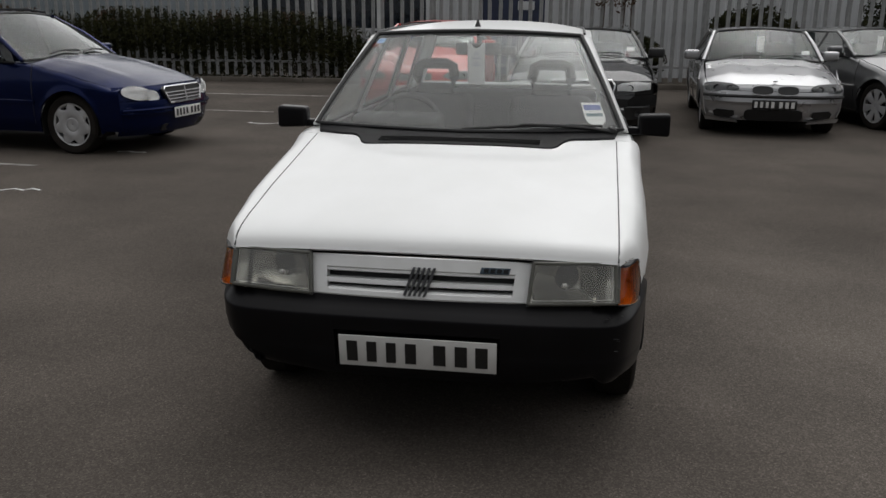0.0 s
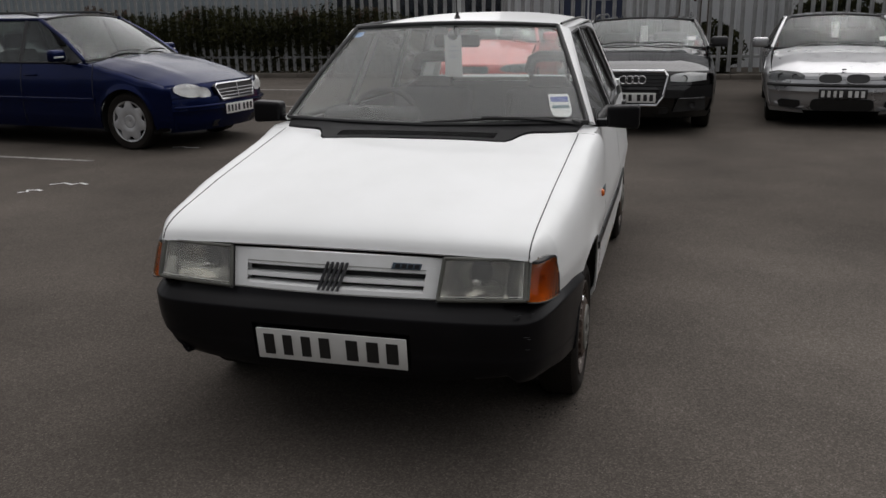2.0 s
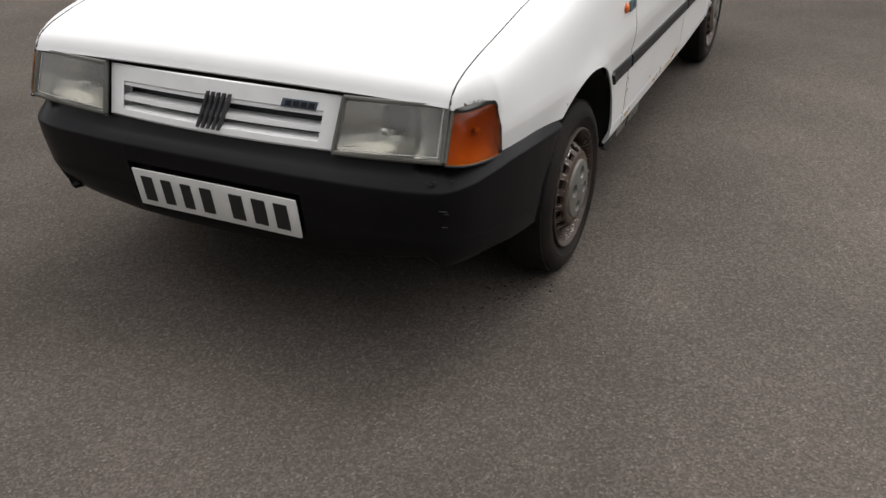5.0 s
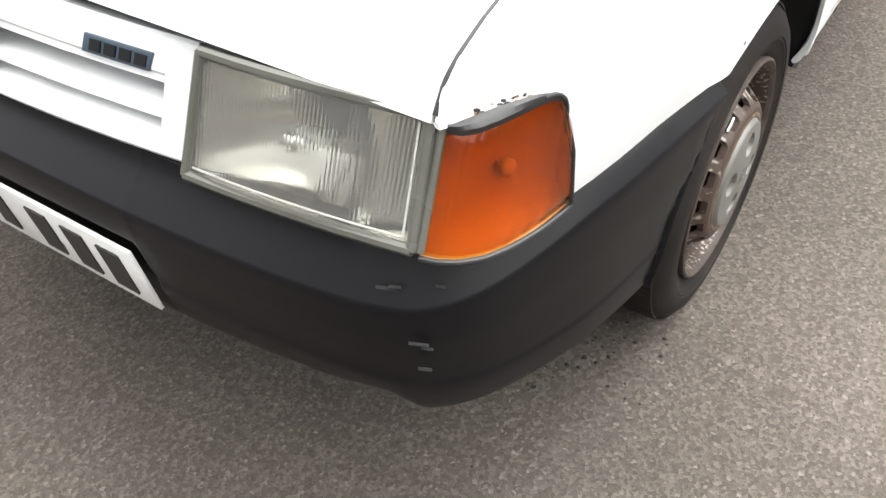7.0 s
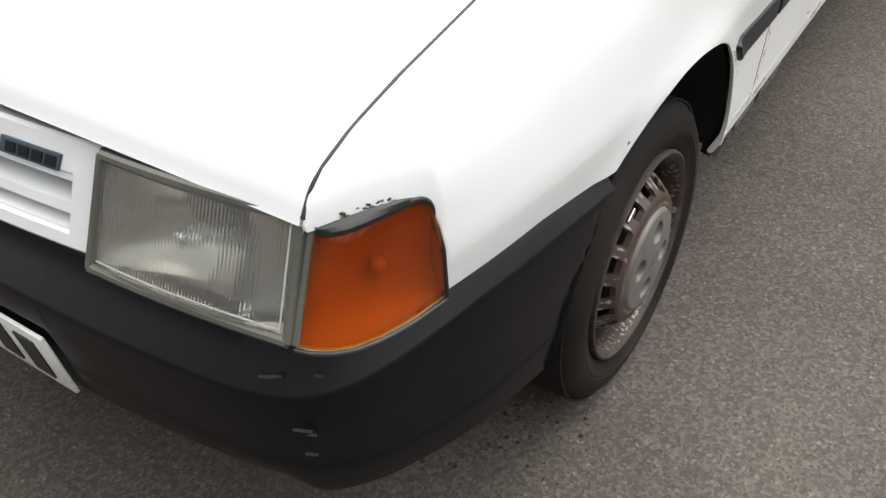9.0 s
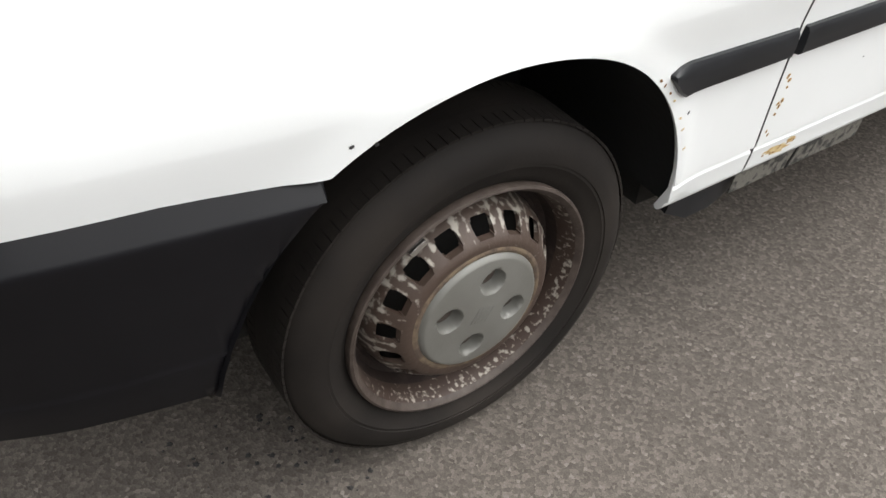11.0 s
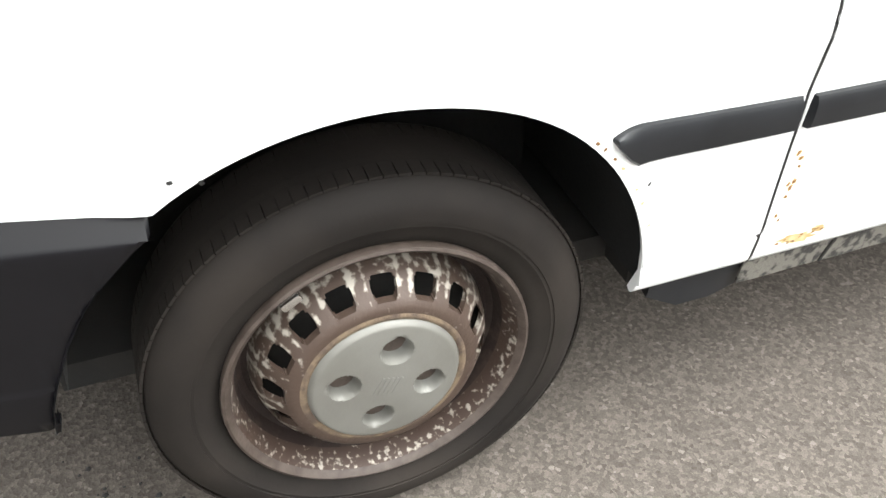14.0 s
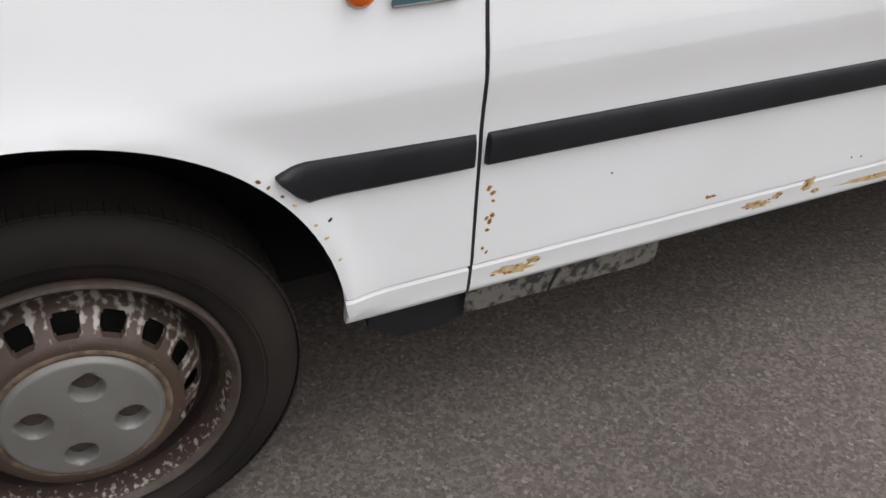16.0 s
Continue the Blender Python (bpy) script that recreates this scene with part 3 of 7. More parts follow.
def number_plate(car, m, bars=((-0.215, 0.05), (-0.15, 0.045), (-0.085, 0.045), (-0.02, 0.05), (0.075, 0.055), (0.145, 0.055), (0.212, 0.055)), back=None, ink=None, strip=False, w=0.52, h=0.111):
    """Plate across x, upright in z, facing -y, its characters as plain bars."""
    bm = box(-w / 2, w / 2, -0.003, 0.003, -h / 2, h / 2, 0.002)
    ob = part("number_plate", moved(bm, m), back or PLATE_WHITE, car, "dark number plate with plain pale bars" if back else "white number plate with plain dark bars")
    for x, wd in bars:
        bm = box(x * w / 0.52 - wd * 0.36, x * w / 0.52 + wd * 0.36, -0.0055, -0.002, -h * 0.33, h * 0.33)
        part("lettering_bar", moved(bm, m), ink or PLATE_BLACK, ob)
    if strip:
        part("blue_strip", moved(box(-w / 2 + 0.002, -w / 2 + 0.04, -0.0055, -0.002, -h / 2 + 0.003, h / 2 - 0.003), m), STICKER_BLUE, ob)
    return ob


def grille(car):
    """Slatted white grille between the lamps."""
    def pt(u, v, d=0.0):
        # u across in metres, v from the bottom (0) to the top (1); d outwards
        half = 0.352 + 0.014 * v
        x = u * half
        y = 0.056 + 0.049 * v + 0.02 * u * u - d * 0.93
        z = 0.566 + 0.124 * v + d * 0.37 + 0.008 * (1 - u * u) * v
        return (x, y - 0.006 * (1 - u * u) * v, z)

    def bar(u0, u1, v0, v1, depth0, depth1, bm=None, n=14):
        rows = []
        for u in steps(u0, u1, n):
            rows.append([pt(u, v0, -depth1), pt(u, v0, depth0 - 0.004), pt(u, v0 + 0.03, depth0), pt(u, v1 - 0.03, depth0), pt(u, v1, depth0 - 0.004), pt(u, v1, -depth1)])
        bm = sheet(rows, bm, closed=True)
        return bm

    g = part("grille_frame", bar(-1, 1, 0.665, 1.0, 0.0, 0.03), GRILLE_WHITE, car, "white slatted plastic grille")
    bm = bar(-1, 1, 0.0, 0.17, 0.0, 0.03)
    bm = bar(-1, -0.86, 0.1, 0.78, 0.0, 0.03, bm, 3)
    bm = bar(0.86, 1, 0.1, 0.78, 0.0, 0.03, bm, 3)
    for a in (-1, 0.995):
        rows = [[pt(a, v, -0.03), pt(a, v, 0)] for v in steps(0, 1, 6)]
        sheet(rows, bm)
    part("grille_surround", bm, GRILLE_WHITE, g)
    for v in (0.355,):
        rows = []
        for u in steps(-0.88, 0.88, 21):
            rows.append([pt(u, v - 0.045, -0.012), pt(u, v - 0.035, -0.004), pt(u, v + 0.06, -0.004), pt(u, v + 0.15, -0.045), pt(u, v + 0.08, -0.045)])
        part("grille_slat", sheet(rows, closed=True), GRILLE_WHITE, g)
    rows = []
    for u in steps(-0.88, 0.88, 21):
        rows.append([pt(u, 0.10, -0.012), pt(u, 0.12, -0.003), pt(u, 0.19, -0.004), pt(u, 0.28, -0.045), pt(u, 0.20, -0.045)])
    part("grille_slat", sheet(rows, closed=True), GRILLE_WHITE, g)
    rows = []
    for u in steps(-0.88, 0.88, 21):
        rows.append([pt(u, 0.60, -0.014), pt(u, 0.61, -0.004), pt(u, 0.68, -0.004), pt(u, 0.72, -0.016), pt(u, 0.68, -0.022)])
    part("grille_slat", sheet(rows, closed=True), GRILLE_WHITE, g)
    rows = [[pt(u, 0.05, -0.05), pt(u, 0.95, -0.05)] for u in steps(-0.98, 0.98, 9)]
    part("grille_backing", sheet(rows), SEAL, g)
    # five slanted bars
    for k in range(5):
        u = (-2 + k) * 0.046 + 0.01
        out = [pt(u - 0.014 - 0.04, 0.08, 0.006), pt(u + 0.010 - 0.04, 0.08, 0.006), pt(u + 0.014 + 0.04, 0.76, 0.006), pt(u - 0.010 + 0.04, 0.76, 0.006)]
        part("emblem_bar", prism(out, (0, 0.012, -0.004), bevel=0.0015), EMBLEM, g, "dull silver slanted emblem bar", smooth=False)
    # small dark badge
    out = [pt(0.545, 0.675, 0.003), pt(0.805, 0.675, 0.003), pt(0.817, 0.83, 0.003), pt(0.557, 0.83, 0.003)]
    b = part("badge", prism(out, (0, 0.008, -0.003), bevel=0.001), BADGE_BLUE, g, "small dark blue rectangular badge")
    for k in range(4):
        u = 0.580 + k * 0.058
        bm = prism([pt(u, 0.705, 0.0045), pt(u + 0.042, 0.705, 0.0045), pt(u + 0.046, 0.80, 0.0045), pt(u + 0.004, 0.80, 0.0045)], (0, 0.003, -0.001))
        part("badge_bar", bm, TRIM_PLASTIC, b)


def headlamp(car, s):
    """Rectangular lamp with reflector bowls behind ribbed glass; s: side."""
    def pt(u, v, d=0.0):
        # u 0 at the grille to 1 at the indicator, v 0 bottom to 1 top
        x = lerp([(0, 0.357), (1, 0.632)], u) + 0.012 * v * (1 - u) - 0.004 * v * u
        y = 0.060 + 0.050 * v + 0.018 * u * u - d * 0.93
        z = 0.571 + 0.012 * u + (0.122 - 0.006 * u) * v + d * 0.37
        return (s * x, y, z)

    def bowl(u, v):
        # paraboloid cut by flat shelves, with a smaller facet towards the indicator
        rr = ((u - 0.40) * 0.275) ** 2 + ((v - 0.46) * 0.122) ** 2
        main = -0.088 + rr / 0.150
        side = -0.046 + 1.9 * abs((u - 0.90) * 0.275) ** 1.3 + 2.0 * ((v - 0.5) * 0.122) ** 2
        return min(-0.006, main, side)

    vs_ = steps(0.0, 1.0, 14)
    rows = []
    for u in steps(0.0, 1.0, 40):
        rows.append([pt(u, 0.0, -0.001)] + [pt(u, v, bowl(u, v)) for v in vs_] + [pt(u, 1.0, -0.001)])
    ends = [0.0] + vs_ + [1.0]
    rows = [[pt(0.0, v, -0.001) for v in ends]] + rows + [[pt(1.0, v, -0.001) for v in ends]]
    lamp = part("headlamp", sheet(rows), REFLECTOR, car, "rectangular headlamp with ribbed clear glass")
    # frame
    bm = None
    for a, b in (((0, 0), (1, 0)), ((1, 0), (1, 1)), ((1, 1), (0, 1)), ((0, 1), (0, 0))):
        bm = tube([pt(a[0] + (b[0] - a[0]) * t, a[1] + (b[1] - a[1]) * t, 0.0) for t in steps(0, 1, 8)], 0.0064, 8, bm)
    part("lamp_rim", bm, LAMP_HOUSING, lamp, "grey-green plastic lamp rim")
    bm = None
    inner = ((0.035, 0.085), (0.962, 0.085), (0.962, 0.93), (0.035, 0.93))
    for a, b in zip(inner[:2], inner[1:3]):
        bm = tube([pt(a[0] + (b[0] - a[0]) * t, a[1] + (b[1] - a[1]) * t, 0.001) for t in steps(0, 1, 8)], 0.0011, 6, bm)
    part("lens_border", bm, PLATE_WHITE, lamp, "thin pale line inside the lamp glass")
    rows = [[pt(u, v, 0.002 + 0.004 * (1 - (2 * u - 1) ** 2)) for v in steps(0.02, 0.98, 8)] for u in steps(0.015, 0.985, 20)]
    g = part("lamp_glass", sheet(rows, thick=0.004), LENS, lamp)
    g.visible_shadow = False
    # moulded mark and a hairline crack in the glass
    bm = None
    for a, b in (((0.36, 0.84), (0.47, 0.84)), ((0.36, 0.90), (0.47, 0.90)), ((0.38, 0.87), (0.45, 0.87))):
        bm = tube([pt(a[0], a[1], 0.0105), pt(b[0], b[1], 0.0105)], 0.0003, 5, bm)
    part("lens_mark", bm, EMBLEM, lamp)
    part("crack", tube([pt(0.10, 0.13, 0.0085), pt(0.17, 0.145, 0.0095), pt(0.27, 0.185, 0.0105)], 0.00045, 5), SEAL, lamp)
    # bulb with its bright shield
    bm = bmesh.new()
    bmesh.ops.create_uvsphere(bm, u_segments=14, v_segments=8, radius=0.008)
    part("bulb", moved(bm, Matrix.Translation(Vector(pt(0.40, 0.46, -0.052))) @ Matrix.Diagonal((1, 2.2, 1, 1))), PLATE_WHITE, lamp)
    bm = bmesh.new()
    bmesh.ops.create_uvsphere(bm, u_segments=14, v_segments=8, radius=0.012)
    part("bulb_shield", moved(bm, Matrix.Translation(Vector(pt(0.40, 0.46, -0.028))) @ Matrix.Diagonal((1, 0.7, 1, 1))), CHROME, lamp)
    # dark seal round the lamp
    bm = None
    for a, b in (((-0.028, -0.06), (-0.028, 1.05)),):
        bm = tube([pt(a[0] + (b[0] - a[0]) * t, a[1] + (b[1] - a[1]) * t, -0.004) for t in steps(0, 1, 8)], 0.006, 8, bm)
    bm = tube([pt(t, 1.065, -0.006) for t in steps(-0.03, 1.02, 10)], 0.005, 8, bm)
    bm = tube([pt(1.03, t, -0.008) for t in steps(-0.05, 1.05, 6)], 0.005, 8, bm)
    part("lamp_seal", bm, SEAL, lamp)


def indicator(car, s):
    """Amber corner lamp wrapping from the headlamp to the wing."""
    plan = [(0.640, 0.078), (0.655, 0.083), (0.672, 0.094), (0.688, 0.112), (0.699, 0.135), (0.706, 0.16), (0.711, 0.185), (0.714, 0.21), (0.716, 0.228)]

    def top(t):
        return lerp([(0, 0.693), (0.3, 0.691), (0.6, 0.692), (0.78, 0.694), (0.86, 0.693), (0.91, 0.690), (0.95, 0.684), (0.98, 0.674), (1.0, 0.655)], t)

    def bottom(t):
        return lerp([(0, 0.583), (0.5, 0.577), (1.0, 0.566)], t)

    def lean(v, t):
        return 0.048 * v * (1 - t) ** 1.2

    def surf(t, v, d=0.0):
        i = t * (len(plan) - 1)
        k = min(int(i), len(plan) - 2)
        f = i - k
        x = plan[k][0] + (plan[k + 1][0] - plan[k][0]) * f
        y = plan[k][1] + (plan[k + 1][1] - plan[k][1]) * f
        z = bottom(t) + (top(t) - bottom(t)) * v
        y += lean(v, t)
        x -= v * (0.003 * t + 0.018 * math.sin(math.pi * min(1, t * 1.05))) + 0.006 * max(0, v - 0.7) / 0.3 * t
        c = Vector((0.60, 0.24, z))
        q = Vector((x, y, z))
        q += (c - q).normalized() * d
        return (s * q.x, q.y, q.z)

    rows = [[surf(t, v, 0.003 * (abs(2 * v - 1) ** 8)) for v in steps(-0.06, 1.0, 14)] for t in steps(0, 0.86, 20) + steps(0.88, 1, 9)]
    lens = part("indicator_lens", sheet(rows, thick=0.004), AMBER, car, "amber corner indicator lens")
    lens.visible_shadow = False
    rows = []
    for t in [0.0] + steps(0.0, 1.0, 14) + [1.0]:
        deep = 0.020 + 0.016 * math.sin(math.pi * t)
        rows.append([surf(t, -0.06, 0.005)] + [surf(t, v, 0.006 + (deep - 0.006) * max(0, math.sin(math.pi * (v + 0.06) / 1.06)) ** 0.5) for v in steps(-0.06, 1.0, 12)] + [surf(t, 1.0, 0.005)])
    for k in (0, -1):
        rows[k] = [surf(0.0 if k == 0 else 1.0, v, 0.005) for v in [-0.06] + steps(-0.06, 1.0, 12) + [1.0]]
    part("indicator_reflector", sheet(rows), AMBER_BACK, lens)
    bm = bmesh.new()
    bmesh.ops.create_uvsphere(bm, u_segments=14, v_segments=8, radius=0.009)
    part("bulb", moved(bm, Matrix.Translation(Vector(surf(0.55, 0.5, 0.022)))), AMBER_BACK, lens)
    edge = [surf(t, 1.01, 0.001) for t in steps(0.8, 1, 20)] + [surf(1.0, v, 0.000) for v in steps(0.97, 0.0, 8)]
    part("indicator_seal_and_shade", tube(edge, 0.0024, 8), SEAL, lens)
    rows = []
    for t in steps(0, 0.93, 30):
        a = Vector(surf(t, 0.995, 0.0005))
        zw = lerp([(0.118, 0.695), (0.14, 0.697), (0.17, 0.699), (0.195, 0.699), (0.208, 0.696), (0.216, 0.691)], a.y)
        b = Vector((s * (wing_x(a.y, zw) + 0.0012), a.y, zw + 0.001))
        rows.append([a - Vector((0, 0, 0.004)), a + Vector((s * 0.0008, 0, 0.002)), a * 0.5 + b * 0.5 + Vector((s * 0.0012, -0.0008, 0.0022)), b, b - Vector((s * 0.004, 0, 0.004))])
    part("indicator_seal_and_shade", sheet(rows), SEAL, lens, "black rubber seal above the indicator")
    part("indicator_edge", tube([surf(0, v, 0.002) for v in steps(0.0, 1, 6)], 0.0046, 8), LAMP_HOUSING, lens, "grey-green plastic edge")
    # Black strip below the lens stands in for the shadow gap.
    part("indicator_seal_and_shade", tube([surf(t, -0.050, 0.001) for t in steps(0, 1, 24)], 0.0030, 8), SEAL, lens)


# ---- cabin ----
def screen_pt(u, v, d=0.0):
    """Windscreen surface: u -1..1 across, v 0 base to 1 top, d outwards."""
    half = 0.682 + (0.492 - 0.682) * v
    base_y, top_y = 1.205 + 0.082 * abs(u) ** 2.2, 1.690 + 0.036 * u * u
    base_z, top_z = 0.962 + 0.012 * abs(u), 1.374 - 0.018 * u * u
    y = base_y + (top_y - base_y) * v
    z = base_z + (top_z - base_z) * v + 0.012 * math.sin(math.pi * v)
    return (u * half, y - d * 0.65, z + d * 0.75)


def roof(car):
    rows = []
    for f in steps(0, 1, 26):
        row = []
        for u in steps(-1, 1, 25):
            a = abs(u)
            y0 = 1.697 + 0.036 * u * u + (0.04 * max(0, a - 0.8) / 0.2)
            y = y0 + (3.36 - y0) * f
            t = max(0, (y - 1.8) / 1.5)
            edge_z = 1.350 + 0.022 * math.sin(math.pi * min(1, t)) - 0.02 * max(0, t - 0.75)
            half = 0.505 + (upper_x(1.8, 1.345) + 0.006 - 0.505) * min(1, f / 0.06)
            half = min(half, upper_x(y, 1.345) + 0.006)
            crown = 0.030 + 0.022 * math.sin(math.pi * min(1, max(0, (y - 1.69) / 1.5)) * 0.9 + 0.1)
            if f < 0.08:
                crown *= 0.80 + 0.2 * (f / 0.08) ** 0.6
            row.append((u * half, y, edge_z + crown * (1 - a**2.6)))
        rows.append(row)
    part("roof", sheet(rows, thick=0.01), WHITE, car, "white roof panel")
    for s in (1, -1):
        bm = tube([(s * (upper_x(y, 1.345) - 0.032), y, 1.3705 + 0.016 * math.sin(math.pi * (y - 1.75) / 1.6)) for y in steps(1.74, 3.3, 24)], 0.006, 6)
        part("roof_gutter", bm, SEAL, car)
    # short aerial stub with a rubber foot
    bm = moved(lathe([(0, 0.016), (0.010, 0.013), (0.020, 0.008), (0.034, 0.006), (0.036, 0.0005)], 14), pose(-0.015, 1.84, 1.397, 0, -90, 0))
    part("aerial_base", bm, SEAL, car, "black rubber aerial stub")


def a_pillars(car):
    for s in (1, -1):
        rows = []
        for t in steps(0, 1, 14):
            w = Vector(screen_pt(1.022, t, 0.004))
            y = 1.328 + (1.778 - 1.328) * t
            z = BELT + 0.012 + (1.345 - BELT - 0.012) * t
            d = Vector((upper_x(y, z) + 0.004, y, z))
            mid = (w + d) / 2 + Vector((0.004, -0.005, 0.003))
            rows.append([(s * p.x, p.y, p.z) for p in (w, w * 0.7 + mid * 0.3 + Vector((0.002, -0.003, 0.002)), mid, mid * 0.4 + d * 0.6 + Vector((0.002, -0.001, 0.001)), d, d + Vector((-0.03, 0.004, 0)))])
        part("windscreen_pillar", sheet(rows, thick=0.012), WHITE, car)
        # corner panel between wing, pillar and door
        rows = []
        for y in steps(1.19, 1.345, 8):
            a = Vector((shut_x(y) - 0.01, y, shut_z(y) + 0.002))
            b = Vector((door_x(y, BELT) - 0.006, y, BELT - 0.007 + 0.009 * (y - 1.19) / 0.155))
            rows.append([(s * q.x, q.y, q.z) for q in (a, a * 0.6 + b * 0.4 + Vector((0, 0, 0.002)), b, Vector((door_x(y, 0.90) - 0.002, y, 0.90)))])
        part("scuttle_corner", sheet(rows, thick=0.008), WHITE, car)


def windows(car):
    rows = [[screen_pt(u, v) for v in steps(0.0, 1.0, 12)] for u in steps(-1, 1, 25)]
    g = part("windscreen", sheet(rows, thick=0.005), GLASS, car, "windscreen with tax disc and paper tag behind it")
    g.visible_shadow = False
    edge = [screen_pt(-1.005, v, 0.005) for v in steps(0, 1, 10)] + [screen_pt(u, 1.005, 0.004) for u in steps(-1, 1, 15)] + [screen_pt(1.005, v, 0.005) for v in steps(1, 0, 10)]
    edge += [screen_pt(u, -0.005, 0.004) for u in steps(0.95, -0.95, 15)]
    part("windscreen_seal", tube(edge, 0.011, 8, closed=True), SEAL, g, "black rubber windscreen seal")

    # side windows: outlines in (y, z)
    panes = ([(1.352, 0.962), (1.768, 1.322), (2.10, 1.336), (2.095, 0.955)],
             [(2.17, 0.955), (2.18, 1.336), (2.62, 1.334), (2.80, 0.965)],
             [(2.88, 0.975), (2.71, 1.328), (3.08, 1.300), (3.24, 0.985)])
    for s in (1, -1):
        for out in panes:
            rows = []
            (y0, z0), (y1, z1), (y2, z2), (y3, z3) = out
            for v in steps(0, 1, 6):
                a, b = (y0 + (y1 - y0) * v, z0 + (z1 - z0) * v), (y3 + (y2 - y3) * v, z3 + (z2 - z3) * v)
                rows.append([(s * (upper_x(a[0] + (b[0] - a[0]) * u, a[1] + (b[1] - a[1]) * u) - 0.012), a[0] + (b[0] - a[0]) * u, a[1] + (b[1] - a[1]) * u) for u in steps(0, 1, 8)])
            g = part("side_window", sheet(rows, thick=0.004), GLASS, car)
            g.visible_shadow = False
            loop = []
            for (ya, za), (yb, zb) in zip(out, out[1:] + out[:1]):
                loop += [(s * (upper_x(ya + (yb - ya) * t, za + (zb - za) * t) - 0.004), ya + (yb - ya) * t, za + (zb - za) * t) for t in steps(0, 0.9, 8)]
            part("window_seal", tube(loop, 0.010, 6, closed=True), SEAL, g)
        # white frames above the belt: strips between panes
        def post(ya, za, yb, zb, w):
            r = []
            for t in steps(0, 1, 8):
                y, z = ya + (yb - ya) * t, za + (zb - za) * t
                r.append([(s * (upper_x(y, z) - 0.004), y - w / 2, z), (s * upper_x(y, z), y - w / 4, z), (s * upper_x(y, z), y + w / 4, z), (s * (upper_x(y, z) - 0.004), y + w / 2, z)])
            return sheet(r, thick=0.02)
        part("door_post", post(2.115, 0.94, 2.12, 1.35, 0.03), WHITE, car)
        part("door_post", post(2.155, 0.94, 2.16, 1.35, 0.03), WHITE, car)
        part("door_post", post(2.84, 0.94, 2.665, 1.345, 0.07), WHITE, car)
        part("rear_pillar", post(3.40, 0.94, 3.19, 1.345, 0.26), WHITE, car)
        bm = sheet([[(s * (upper_x(y, z) + 0.001), y, z) for z in (1.322 + 0.014 * min(1, max(0, (y - 1.8) * 3)) - 0.035 * max(0, y - 2.7), 1.352)] for y in steps(1.78, 3.3, 20)], thick=0.02)
        part("window_rail", bm, WHITE, car)
        bm = sheet([[(s * (upper_x(y, z) - 0.002), y, z) for z in (0.944, 0.958 + 0.02 * max(0, (y - 2.4)))] for y in steps(1.36, 3.45, 20)], thick=0.015)
        part("waist_seal", bm, SEAL, car)
    # tailgate and rear window
    rows = []
    for v in steps(0, 1, 8):
        z = 0.98 + (1.325 - 0.98) * v
        y = 3.60 - 0.235 * v
        half = 0.60 - 0.14 * v
        rows.append([(u * half, y - 0.04 * u * u, z) for u in steps(-1, 1, 13)])
    g = part("rear_window", sheet(rows, thick=0.004), GLASS, car)
    g.visible_shadow = False
    rows = []
    for z in steps(0.40, 0.975, 10):
        rows.append([(u * 0.67, 3.655 - 0.06 * u * u - max(0, z - 0.9) * 0.5, z) for u in steps(-1, 1, 15)])
    part("tailgate", sheet(rows, thick=0.02), WHITE, car)
    bm = tube([(-0.60, 3.57, 0.98), (0.0, 3.615, 0.978), (0.60, 3.57, 0.98), (0.46, 3.335, 1.325), (0, 3.375, 1.335), (-0.46, 3.335, 1.325)], 0.02, 6, closed=True)
    part("tailgate_frame", bm, WHITE, car)
    for s in (1, -1):
        rows = [[(s * (0.60 - 0.14 * v), 3.565 - 0.235 * v, 0.98 + 0.345 * v), (s * 0.5 * (0.60 - 0.14 * v + upper_x(3.5 - 0.22 * v, 0.98 + 0.345 * v)), 3.535 - 0.235 * v, 0.98 + 0.345 * v), (s * upper_x(3.5 - 0.22 * v, 0.98 + 0.345 * v), 3.51 - 0.23 * v, 0.98 + 0.345 * v)] for v in steps(0, 1, 6)]
        part("rear_corner_panel", sheet(rows, thick=0.01), WHITE, car)
    rows = [[(x, y, z) for x, y in ((-0.728, 3.43), (-0.70, 3.6), (-0.6, 3.68), (0, 3.70), (0.6, 3.68), (0.70, 3.6), (0.728, 3.43))] for z in (0.36, 0.40, 0.52, 0.55)]
    part("rear_bumper", sheet(rows, thick=0.02), BLACK_PLASTIC, car)


